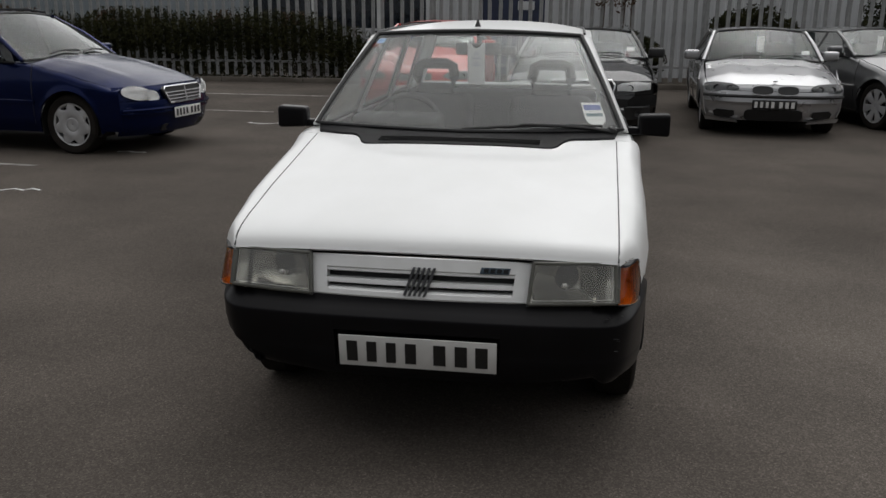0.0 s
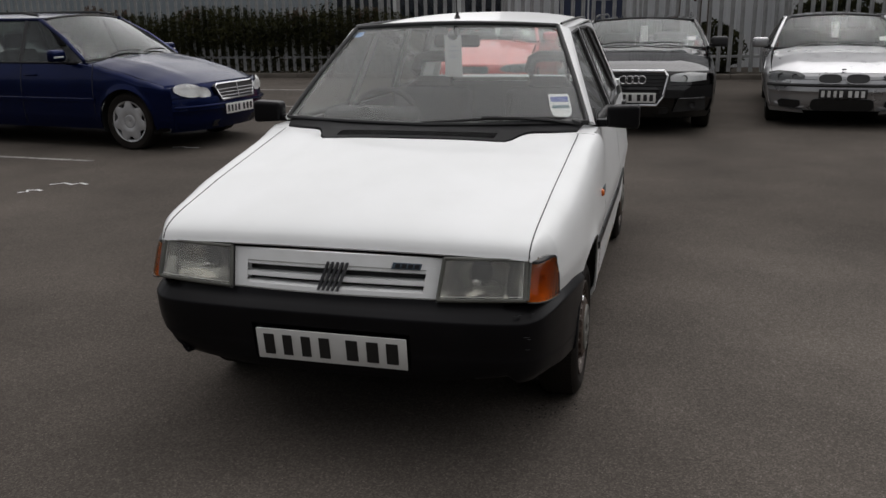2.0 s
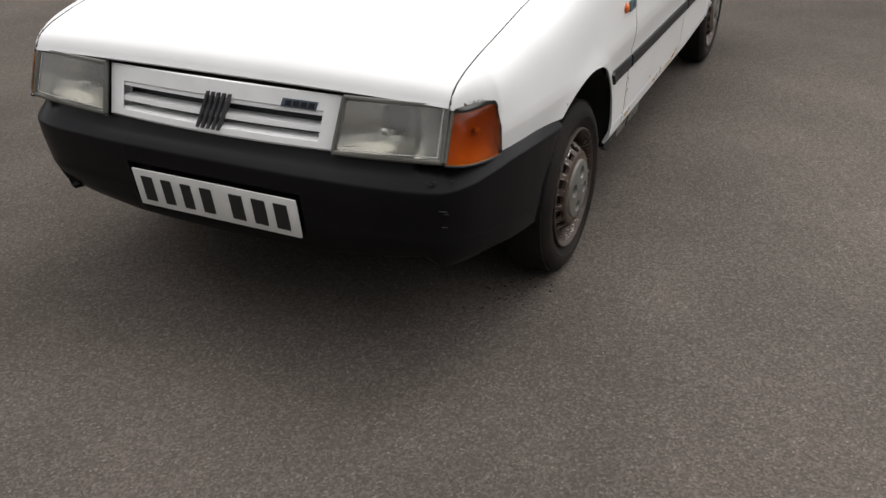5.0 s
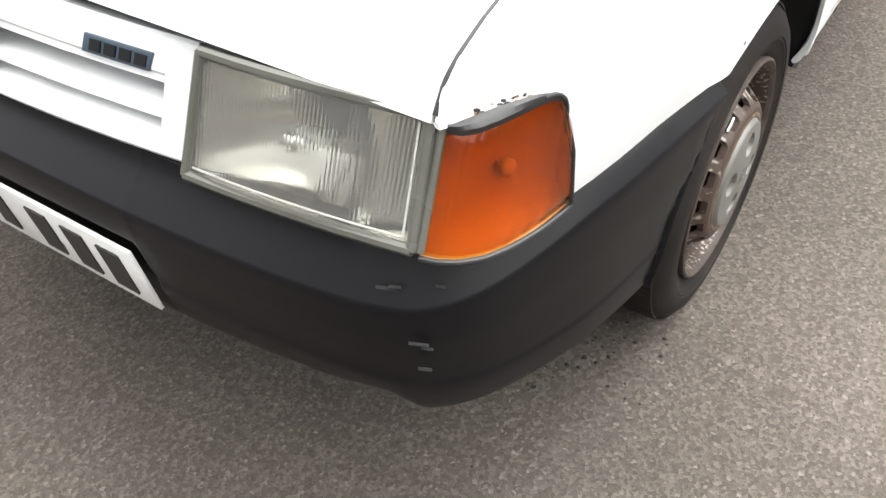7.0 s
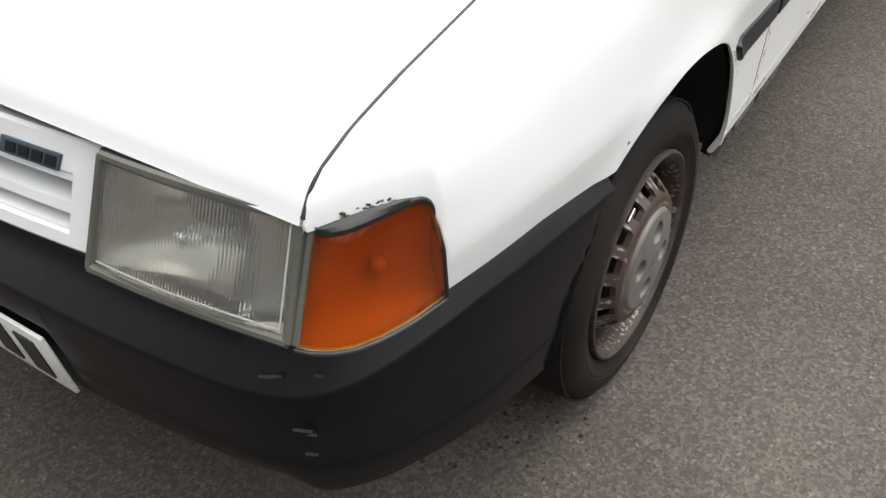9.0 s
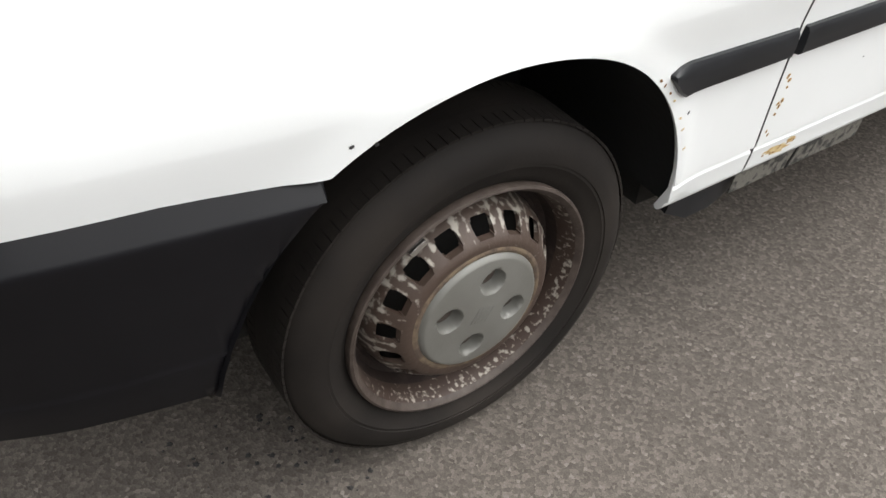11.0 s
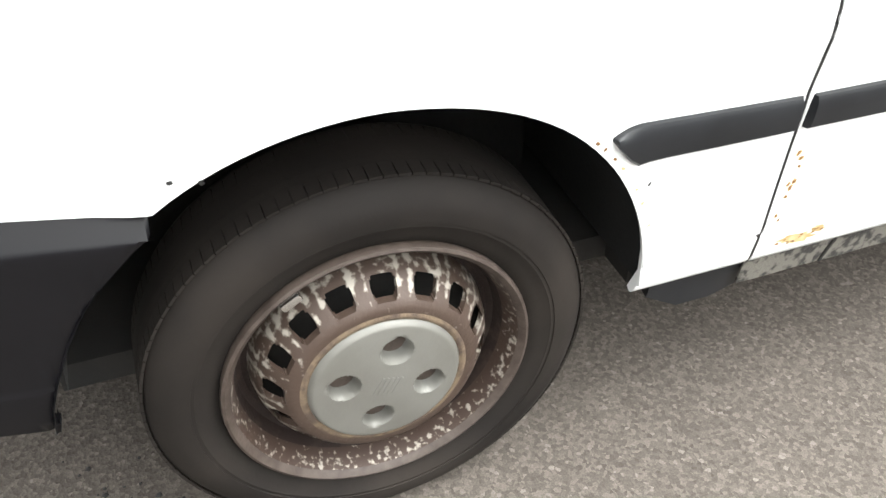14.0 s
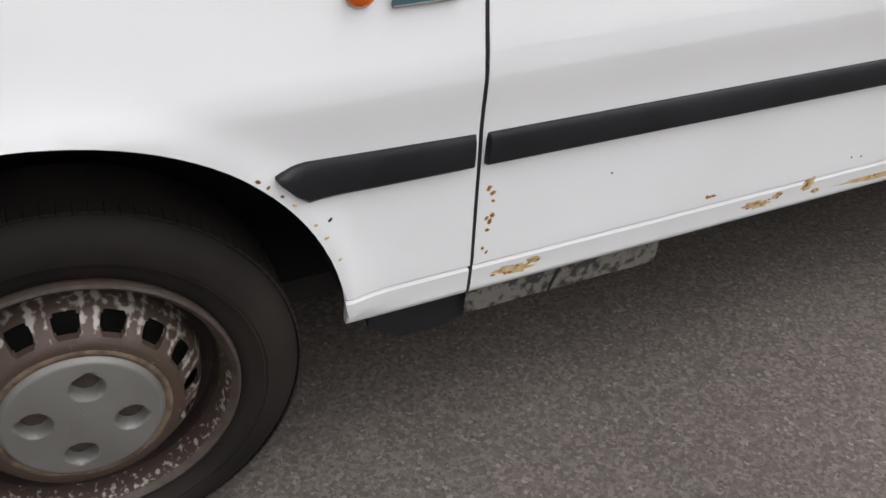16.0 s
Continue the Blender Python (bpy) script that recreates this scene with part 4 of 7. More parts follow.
def cowl(car):
    """Black scuttle panel between bonnet and windscreen, dipping into the bonnet."""
    def rear(u):
        return lerp([(0, 0.962), (0.56, 0.970), (0.60, 0.977), (0.628, 0.995), (0.655, 1.05), (0.68, 1.095), (0.72, 1.122), (0.85, 1.155), (1.0, 1.21)], abs(u))

    rows = []
    for u in steps(-1, 1, 61):
        y0 = rear(u) + 0.003
        z0 = shut_z(y0) + (1 - abs(u) ** 2.4) * 0.032 + 0.007
        p1 = Vector(screen_pt(u * 0.985, 0.0, 0.0))
        x0 = u * (shut_x(y0) - 0.006)
        a = Vector((x0, y0, z0 - 0.006))
        b = Vector((x0, y0 + 0.006, z0 + 0.001))
        c = b * 0.55 + p1 * 0.45 + Vector((0, 0, 0.0))
        rows.append([(x0, y0, z0 - 0.03), a, b, b * 0.8 + p1 * 0.2, c, b * 0.2 + p1 * 0.8, p1 + Vector((0, 0.012, -0.006))])
    p = part("scuttle_panel", sheet(rows, thick=0.006), COWL_PLASTIC, car, "black plastic scuttle panel with vents")
    for k in range(6):
        y = 1.012 + k * 0.012
        rows = []
        for u in steps(-0.52, 0.52, 15):
            z = shut_z(rear(u)) + (1 - abs(u) ** 2.4) * 0.032 + 0.008
            q = Vector(screen_pt(u * 0.985, 0.0, 0.0))
            f = (y - rear(u)) / (q.y - rear(u))
            zz = z + (q.z - z) * f
            rows.append([(u * 0.655, y, zz - 0.002), (u * 0.655, y, zz + 0.003), (u * 0.655, y + 0.005, zz + 0.0025), (u * 0.655, y + 0.005, zz - 0.002)])
        part("vent_slat", sheet(rows, closed=True), SEAL, p)
    # single wiper with its arm
    a = Vector(screen_pt(0.10, 0.045, 0.022))
    blade = [screen_pt(u, 0.005 + 0.03 * math.sin((u + 0.02) * 2.6), 0.011) for u in steps(-0.02, 0.88, 18)]
    w = part("wiper_blade", tube(blade, 0.006, 6), SEAL, car, "black windscreen wiper")
    arm = [screen_pt(0.93, -0.03, 0.012), screen_pt(0.80, -0.005, 0.020), screen_pt(0.6, 0.02, 0.021), screen_pt(0.36, 0.035, 0.018)]
    part("wiper_arm", tube(arm, 0.008, 6), SEAL, w)
    part("wiper_pivot", moved(lathe([(0, 0.022), (0.02, 0.02), (0.03, 0.006)], 14), Matrix.Translation(Vector(screen_pt(0.93, -0.02, 0.0))) @ pose(0, 0, 0, 0, -70, 0)), SEAL, w)


def mirrors(car):
    for s in (1, -1):
        bm = bmesh.new()
        bmesh.ops.create_cube(bm, size=1)
        for v in bm.verts:
            v.co = Vector((0.829 + v.co.x * 0.138, 1.385 + v.co.y * 0.082, 0.990 + v.co.z * (0.102 if v.co.x > 0 else 0.090)))
        bmesh.ops.bevel(bm, geom=bm.edges[:], offset=0.020, segments=4, affect="EDGES", profile=0.6)
        if s < 0:
            bm = mirror_x(bm)
        m = part("door_mirror", bm, BLACK_PLASTIC, car, "black plastic door mirror")
        part("mirror_arm", box(min(s * 0.715, s * 0.81), max(s * 0.715, s * 0.81), 1.36, 1.41, 0.945, 0.978, 0.008), BLACK_PLASTIC, m)
        part("mirror_glass", box(min(s * 0.778, s * 0.882), max(s * 0.778, s * 0.882), 1.4262, 1.429, 0.955, 1.026), CHROME, m)
        rows = [[(s * 0.722, 1.34, 0.94), (s * 0.722, 1.46, 0.94)], [(s * 0.716, 1.36, 0.985), (s * 0.716, 1.455, 0.985)], [(s * 0.70, 1.435, 1.02), (s * 0.70, 1.45, 1.02)]]
        part("mirror_mount", sheet(rows, thick=0.02), BLACK_PLASTIC, m)


def side_trim(car):
    """Black rub strip along wing and doors, with tapered ends at the seams."""
    def strip(y0, y1, tip):
        rows = []
        ys = [y0] + [y0 + d for d in (0.004, 0.012, 0.022, 0.034, 0.048)] + steps(y0 + 0.07, y1 - 0.012, 10) + [y1 - 0.005, y1]
        for y in ys:
            top, low = lerp([(1.0, 0.545), (1.23, 0.536), (2.2, 0.522), (3.0, 0.515)], y), lerp([(1.0, 0.495), (1.23, 0.492), (2.2, 0.480), (3.0, 0.475)], y)
            if tip:
                k = y - y0
                top = min(top, 0.534 + k * 0.36)
                low = max(low, 0.532 - k * 1.25) if k < 0.04 else low
            h = top - low
            e = min(1, (y - y0) / 0.006 + 0.0, (y1 - y) / 0.006 + 0.0)
            col = []
            for f, d in ((0, -0.004), (0.02, 0.006), (0.10, 0.0095), (0.45, 0.0098), (0.80, 0.0085), (0.95, 0.0045), (1.0, -0.004)):
                z = low + h * f
                col.append((door_x(y, z) + (d if e > 0.05 else -0.004), y, z))
            rows.append(col)
        return rows

    for y0, y1, tip, name in ((0.990, 1.2225, True, "rub_strip"), (1.2325, 2.128, False, "rub_strip"), (2.140, 2.79, False, "rub_strip")):
        rows = strip(y0, y1, tip)
        part(name, sheet(rows), TRIM_PLASTIC, car, "black plastic rub strip")
        part(name, mirror_x(sheet(rows)), TRIM_PLASTIC, car)
    # round repeater lamp and small badge behind it
    for s in (1, -1):
        x = wing_x(1.08, 0.722)
        bm = lathe([(0.0, 0.0156), (0.004, 0.0156), (0.009, 0.0138), (0.012, 0.010), (0.0135, 0.0005)], 28)
        if s < 0:
            bm = mirror_x(bm)
        part("side_repeater", moved(bm, Matrix.Translation((s * (x - 0.001), 1.086, 0.717))), mat_repeater, car, "round orange side repeater lamp")
        x = wing_x(1.15, 0.715)
        out = [(s * (wing_x(1.116, 0.700) + 0.001), 1.116, 0.700), (s * (wing_x(1.188, 0.700) + 0.001), 1.188, 0.700), (s * (wing_x(1.190, 0.730) + 0.001), 1.192, 0.730), (s * (wing_x(1.122, 0.730) + 0.001), 1.122, 0.730)]
        b = part("wing_badge", prism(out, (s * 0.005, 0, 0), bevel=0.001), BADGE_TEAL, car, "small teal rectangular wing badge")
        part("badge_edge", tube([(q[0] + s * 0.005, q[1], q[2]) for q in out], 0.0013, 6, closed=True), HUBCAP, b)
        text = bpy.data.curves.new("figures", "FONT")
        text.body, text.size, text.extrude, text.shear = "45", 0.026, 0.0006, 0.2
        text.align_x = "CENTER"
        holder = bpy.data.objects.new("figures", text)
        figures = bmesh.new()
        figures.from_mesh(holder.to_mesh())
        holder.to_mesh_clear()
        bpy.data.objects.remove(holder)
        m = Matrix.Translation((s * (wing_x(1.155, 0.715) + 0.0065), 1.157, 0.7065)) @ pose(0, 0, 0, 90, 0, 90 * s)
        part("badge_figures", moved(figures, m), BADGE_BLUE, b, "dark figures 45", smooth=False)


mat_repeater = mat("orange_plastic", (0.62, 0.13, 0.008), (0.52, 0.09, 0.006), rough=0.25, bump=0.05, coat=0.5)


def sill_details(car):
    for s in (1, -1):
        # dark sill below the doors and a worn strip of underseal
        rows = [[(s * (door_x(y, 0.284) - 0.010), y, 0.29), (s * (door_x(y, 0.284) - 0.011 - 0.02 * min(1, max(0, (y - 1.24) * 8))), y, 0.262), (s * (door_x(y, 0.284) - 0.014 - 0.05 * min(1, max(0, (y - 1.24) * 8))), y, 0.222 + 0.03 * max(0, 1 - (y - 1.10) / 0.05))] for y in [1.10, 1.115, 1.13, 1.15] + steps(1.2, 2.8, 18)]
        part("sill", sheet(rows, thick=0.02), TRIM_PLASTIC, car)
        rows = []
        for y in steps(1.235, 1.545, 16):
            rows.append([(s * (door_x(y, 0.284) - 0.006), y, 0.281), (s * (door_x(y, 0.284) - 0.0075), y, 0.262), (s * (door_x(y, 0.284) - 0.010), y, 0.237 + 0.0007 * math.sin(y * 53))])
        part("peeling_underseal", sheet(rows, thick=0.003), mat_underseal, car, "grey flaking underseal below the door")
        part("crack", tube([(s * (door_x(1.37, 0.284) - 0.0055), 1.378, 0.279), (s * (door_x(1.37, 0.284) - 0.0065), 1.370, 0.258), (s * (door_x(1.37, 0.284) - 0.0088), 1.366, 0.238)], 0.0022, 5), DARK, car)


mat_underseal = mat("flaking_underseal", (0.022, 0.020, 0.018), (0.125, 0.116, 0.10), rough=0.9, scale=75, fine=300, bump=0.6, low=0.40, high=0.54)


def rust_patches(car):
    rnd = random.Random(5)

    def blob(y, z, ry, rz, m, fn, lift=0.0011, name="rust_patch"):
        bm = bmesh.new()
        n = 22
        ph = rnd.uniform(0, 6)
        ring = []
        for k in range(n):
            a = 2 * math.pi * k / n
            r = 0.72 + 0.28 * math.sin(3 * a + ph) * math.sin(5 * a + 2 * ph) + rnd.uniform(-0.10, 0.10)
            yy, zz = y + ry * r * math.cos(a), z + rz * r * math.sin(a)
            ring.append(bm.verts.new((fn(yy, zz) + lift * 0.35, yy, zz)))
        c = bm.verts.new((fn(y, z) + lift, y, z))
        for k in range(n):
            bm.faces.new((c, ring[k], ring[(k + 1) % n]))
        part(name, bm, m, car)

    # specks with a pale bleed along the front edge of the door
    for y, z in ((1.2445, 0.454), (1.2505, 0.446), (1.2520, 0.434), (1.2455, 0.409), (1.2500, 0.403), (1.2530, 0.412), (1.2480, 0.390), (1.2440, 0.362), (1.2500, 0.354)):
        r = rnd.uniform(0.0022, 0.0042)
        blob(y, z, r * 1.5, r * 1.6, RUST_PALE, door_x, lift=0.0006, name="rust_stain")
        blob(y, z, r, r * 1.2, RUST, door_x)
    # stained patches along the bottom, freckled with darker rust
    for y, z, ry, rz, count in ((1.295, 0.309, 0.042, 0.011, 8), (1.325, 0.318, 0.016, 0.008, 5), (1.60, 0.352, 0.010, 0.004, 3), (1.700, 0.310, 0.034, 0.012, 9), (1.735, 0.319, 0.014, 0.008, 4), (1.792, 0.327, 0.019, 0.016, 9), (1.815, 0.308, 0.012, 0.006, 3), (1.95, 0.304, 0.11, 0.008, 7), (2.03, 0.318, 0.05, 0.016, 10), (2.07, 0.335, 0.03, 0.018, 8)):
        blob(y, z, ry, rz, RUST_PALE, door_x, lift=0.0006, name="rust_stain")
        for _ in range(count):
            a, f = rnd.uniform(0, 6.28), rnd.uniform(0.1, 0.75)
            blob(y + ry * f * math.cos(a), z + rz * f * math.sin(a), rnd.uniform(0.002, 0.0055), rnd.uniform(0.0015, 0.0035), RUST, door_x)
    for k in range(7):
        a = radians(rnd.uniform(14, 54))
        blob(ARCH_F[0] + 0.3195 * math.cos(a), ARCH_F[1] + 0.3195 * math.sin(a), 0.0025 + 0.002 * rnd.random(), 0.003, RUST if k % 2 else RUST_PALE, wing_x, lift=0.0008)
    for y, z, r in ((1.048, 0.462, 0.0035), (1.42, 0.435, 0.0022), (0.575, 0.578, 0.0035), (0.60, 0.574, 0.004), (1.86, 0.36, 0.0025), (1.88, 0.357, 0.0025)):
        blob(y, z, r, r, SEAL, wing_x if y < 1.23 else door_x, name="stone_chip")
    # flaked paint above the indicator
    for k in range(16):
        y = rnd.uniform(0.145, 0.195)
        z = lerp([(0.14, 0.697), (0.17, 0.699), (0.208, 0.697)], y) + rnd.uniform(0, 0.005)
        blob(y, z, rnd.uniform(0.0015, 0.004), rnd.uniform(0.001, 0.0025), SEAL if k % 3 else RUST, wing_x, name="paint_chip")


# ---- wheel ----
def steel_wheel(car, x, y, s, turn=0.0):
    """Steel wheel with slots, a grey hub cap and a tyre, built about the x axis, outer face towards +x."""
    m = pose(x, y, 0.2565, 0, 0, 0 if s > 0 else 180) @ pose(0, 0, 0, turn)
    prof = [(-0.135, 0.183), (-0.142, 0.205), (-0.145, 0.228), (-0.137, 0.248), (-0.122, 0.257), (-0.10, 0.2605), (-0.07, 0.2613), (-0.04, 0.2605), (-0.019, 0.257)]
    outer = [(-0.008, 0.248), (0.000, 0.236), (0.0035, 0.225), (0.003, 0.213), (0.0015, 0.2125), (0.0018, 0.2085), (0.0005, 0.207), (-0.003, 0.196), (-0.008, 0.187), (-0.012, 0.181), (-0.02, 0.178)]
    INSIDE.append(Vector((-0.3, 0, 0)))
    bm = lathe(prof + outer, 72)
    w = part("wheel", bm, RUBBER, car, "worn tyre on a rusty slotted steel wheel")
    w.matrix_basis = m
    # tread blocks on the shoulder
    bm = None
    for k in range(110):
        a = 2 * math.pi * k / 110
        for x0 in (-0.028, -0.065, -0.10):
            q = moved(box(x0 - 0.012, x0 + 0.012, -0.0066, 0.0066, 0.2575, 0.2608), pose(0, 0, 0, math.degrees(a) + (2 if x0 == -0.062 else 0), 0, 0))
            bm = joined(bm, q)
    part("tread", bm, RUBBER, w, "shallow worn tread blocks")
    # rim: flange and well
    rim = [(-0.056, 0.144), (-0.060, 0.150), (-0.054, 0.157), (-0.036, 0.1615), (-0.018, 0.1655), (-0.010, 0.1685), (-0.007, 0.1695), (-0.002, 0.1735), (0.0005, 0.177), (-0.001, 0.1805), (-0.006, 0.1815), (-0.014, 0.180)]
    part("rim", lathe(rim[:4], 72), RUST_DARK, w, "brown rusted steel rim")
    part("rim_flange", lathe(rim[3:7], 72), RUST_CHIPS, w, "chipped silver rim flange")
    part("rim_lip", lathe(rim[6:], 72), RUST_LIP, w, "dull brown rim lip")
    # crowned disc whose slots lie on its sloping flank
    n, fine_n = 16, 20
    bm = bmesh.new()
    prof_d = [(0.004, 0.084), (0.0065, 0.096), (0.0065, 0.103), (0.005, 0.108), (0.002, 0.1125), (-0.001, 0.1155), (-0.012, 0.1245), (-0.019, 0.1300), (-0.0225, 0.1325), (-0.028, 0.1360), (-0.040, 0.1400), (-0.058, 0.1435)]
    cols = n * fine_n
    # the slots' corners are rounded: shift in radius and in columns by ring and column
    round_r = {(4, 4): 0.0028, (4, 5): 0.0009, (8, 4): -0.0028, (8, 5): -0.0009}
    round_k = {(4, 4): 1.3, (8, 4): 1.3, (5, 4): 0.4, (7, 4): 0.4}
    depth_at = [(r, x_) for x_, r in prof_d]

    def disc_pt(j, i):
        k = i % fine_n
        key = (j, k if k <= fine_n // 2 else fine_n - k)
        r = prof_d[j][1] + round_r.get(key, 0.0)
        a = 2 * math.pi * (i + 0.5 + round_k.get(key, 0.0) * (1 if k <= fine_n // 2 else -1)) / cols
        return (lerp(depth_at, r), r * math.sin(a), r * math.cos(a))

    ring_v = [[bm.verts.new(disc_pt(j, i)) for i in range(cols)] for j in range(len(prof_d))]
    for j in range(len(prof_d) - 1):
        for i in range(cols):
            k = i % fine_n
            if 4 <= j <= 7 and 4 <= k <= 15:
                continue
            bm.faces.new((ring_v[j][i], ring_v[j][(i + 1) % cols], ring_v[j + 1][(i + 1) % cols], ring_v[j + 1][i]))
    lips = [e for e in bm.edges if e.is_boundary and all(0.1 < math.hypot(v.co.y, v.co.z) < 0.134 for v in e.verts)]
    out = bmesh.ops.extrude_edge_only(bm, edges=lips)
    for v in out["geom"]:
        if isinstance(v, bmesh.types.BMVert):
            v.co.x -= 0.010
    for v in [v for v in bm.verts if v.is_valid and not v.link_faces]:
        bm.verts.remove(v)
    part("wheel_disc", bm, RUSTY, w, "flaking silver steel disc with slots")
    part("drum", lathe([(-0.065, 0.02), (-0.065, 0.142), (-0.12, 0.145)], 32), DARK, w)
    # hub cap with four dimples

    def capx(r, a):
        x_ = 0.0175 - 0.005 * (r / 0.09) ** 2
        if r > 0.0855:
            x_ -= (r - 0.0855) * 1.6
        for k in range(4):
            b = k * math.pi / 2
            d = math.hypot(r * math.sin(a) - 0.0505 * math.sin(b), r * math.cos(a) - 0.0505 * math.cos(b))
            if d < 0.0185:
                x_ -= 0.020 * min(1, (0.0185 - d) / 0.004)
        return x_

    ring_rows = []
    for r in [0.001] + list(np.linspace(0.012, 0.030, 7)) + list(np.linspace(0.032, 0.068, 28)) + list(np.linspace(0.072, 0.0905, 9)):
        ring_rows.append([(capx(r, 2 * math.pi * i / 160), r * math.sin(2 * math.pi * i / 160), r * math.cos(2 * math.pi * i / 160)) for i in range(160)])
    cap = part("hub_cap", sheet(ring_rows, closed=True), HUBCAP, w, "grey plastic hub cap with four round dimples", angle=50)
    # Brown discs in the dimples stand in for the shade inside them.
    for k in range(4):
        b = k * math.pi / 2
        part("dimple_shade", moved(lathe([(-0.008, 0.0165), (-0.0015, 0.0158), (-0.001, 0.009), (0.0005, 0.0085), (0.0005, 0.0005)], 12), Matrix.Translation((0, 0.0505 * math.sin(b), 0.0505 * math.cos(b)))), RUST_LIP, cap)
    bm = None
    for k in range(5):
        q = moved(box(0.0150, 0.0180, -0.0012, 0.0012, -0.013, 0.013), pose(0, (k - 2) * 0.0055, 0) @ pose(0, 0, 0, -15, 0, 0))
        bm = joined(bm, q)
    part("cap_bars", bm, HUBCAP, cap)
    part("rust_ring", lathe([(0.0062, 0.0895), (0.0078, 0.0925), (0.0080, 0.0950), (0.0062, 0.0985)], 96), RUST_TAN, w, "tan rust line round the hub cap")
    # balance weight clipped to the flange
    part("balance_weight", moved(box(-0.006, 0.004, -0.012, 0.012, -0.005, 0.005, 0.002), pose(0, 0, 0, 47) @ pose(0.002, 0, 0.171)), CHROME, w)
    INSIDE.pop()
    return w


# ---- interior ----
def seat(car, x, y):
    bm = box(x - 0.24, x + 0.24, y - 0.10, y + 0.42, 0.42, 0.60, 0.05, segs=3)
    st = part("seat", bm, FABRIC, car, "dark grey fabric seat with open head restraint")
    bm = moved(box(-0.24, 0.24, -0.06, 0.06, 0, 0.52, 0.05, segs=3), pose(x, y + 0.46, 0.50, -14))
    part("backrest", bm, FABRIC, st)
    # open head restraint
    outer = [(-0.105, 0), (-0.112, 0.07), (-0.10, 0.13), (-0.06, 0.148), (0.06, 0.148), (0.10, 0.13), (0.112, 0.07), (0.105, 0)]
    bm = tube([(px, 0, pz) for px, pz in outer], 0.032, 10, closed=True)
    bm = box(-0.10, 0.10, -0.03, 0.03, -0.03, 0.035, 0.015, bm)
    part("head_restraint", moved(bm, pose(x, y + 0.60, 1.03, -12)), FABRIC, st)


def interior(car):
    bm = box(-0.66, 0.66, 1.22, 1.50, 0.55, 0.84, 0.04, segs=3)
    rows = [[(u * 0.66, 1.19 + 0.08 * u * u, 0.93), (u * 0.66, 1.30, 0.955), (u * 0.66, 1.42, 0.945), (u * 0.66, 1.50, 0.90), (u * 0.66, 1.52, 0.78)] for u in steps(-1, 1, 17)]
    sheet(rows, bm)
    d = part("dashboard", bm, DASH, car, "dark grey dashboard")
    part("instrument_hood", moved(box(-0.21, 0.21, -0.10, 0.10, -0.03, 0.05, 0.03, segs=3), pose(-0.34, 1.46, 0.955)), DASH, d)
    ring = [(0.185 * math.cos(a), 0, 0.185 * math.sin(a)) for a in steps(0, 2 * math.pi * 31 / 32, 32)]
    m = pose(-0.34, 1.60, 0.90, -25, 0, 0)
    w = part("steering_wheel", moved(tube(ring, 0.014, 8, closed=True), m), SEAL, car, "black steering wheel")
    bm = box(-0.17, 0.17, -0.012, 0.012, -0.02, 0.03, 0.006)
    bm = box(-0.06, 0.06, -0.02, 0.02, -0.06, 0.06, 0.015, bm)
    part("wheel_spokes", moved(bm, m), SEAL, w)
    part("steering_column", moved(tube([(0, 0, 0), (0, 0.0, 0.0), (0, -0.25, -0.02)], 0.03, 10), m), DASH, w)
    for x in (-0.34, 0.34):
        seat(car, x, 1.95)
    bm = box(-0.62, 0.62, 2.65, 3.05, 0.42, 0.60, 0.05, segs=3)
    b = part("rear_bench", bm, FABRIC, car, "dark grey fabric rear bench")
    part("bench_back", moved(box(-0.62, 0.62, -0.05, 0.05, 0, 0.50, 0.04, segs=3), pose(0, 3.06, 0.50, -12)), FABRIC, b)
    part("parcel_shelf", box(-0.58, 0.58, 3.12, 3.52, 0.93, 0.95, 0.006), FABRIC, car)
    bm = box(-0.66, 0.66, 1.3, 3.5, 0.36, 0.40)
    part("cabin_floor", bm, FABRIC, car)
    for s in (1, -1):
        part("door_card", sheet([[(s * (door_x(y, z) - 0.055), y, z) for z in (0.40, 0.7, 0.94)] for y in steps(1.30, 3.3, 8)]), GREY_CARDS, car)
    rows = [[(u * 0.485, y, 1.360 + 0.020 * (1 - u * u)) for u in steps(-1, 1, 9)] for y in steps(1.76, 3.3, 8)]
    part("headlining", sheet(rows), GREY_CARDS, car)
    part("bulkhead", sheet([[(x, 1.26, z) for z in (0.3, 0.6, 0.91)] for x in steps(-0.68, 0.68, 6)]), DARK, car)
    # rear-view mirror
    mm = part("interior_mirror", box(-0.115, 0.115, 1.755, 1.785, 1.262, 1.322, 0.014, segs=3), SEAL, car, "black interior mirror")
    part("mirror_stalk", tube([(0, 1.77, 1.31), (0, 1.745, 1.36)], 0.01, 8), SEAL, mm)
    # paper tag hanging from the mirror
    out = [(-0.048, 1.125), (0.036, 1.125), (0.036, 1.320), (0.022, 1.322), (0.014, 1.304), (-0.006, 1.296), (-0.024, 1.306), (-0.034, 1.324), (-0.048, 1.322)]
    t = part("price_tag", prism([(x - 0.002, 1.735 - (z - 1.15) * 0.1, z) for x, z in out], (0, 0.0015, 0)), PAPER, car, "white paper tag hung on the mirror")
    bm = None
    for z, x0, x1 in ((1.266, -0.022, 0.008), (1.245, -0.028, 0.016), (1.225, -0.02, 0.0), (1.212, -0.026, 0.011)):
        bm = box(x0, x1, 1.7185 - (z - 1.15) * 0.1 + 0.014, 1.7190 - (z - 1.15) * 0.1 + 0.0155, z, z + 0.006, bm=bm)
    part("tag_bars", bm, mat_faint, t)
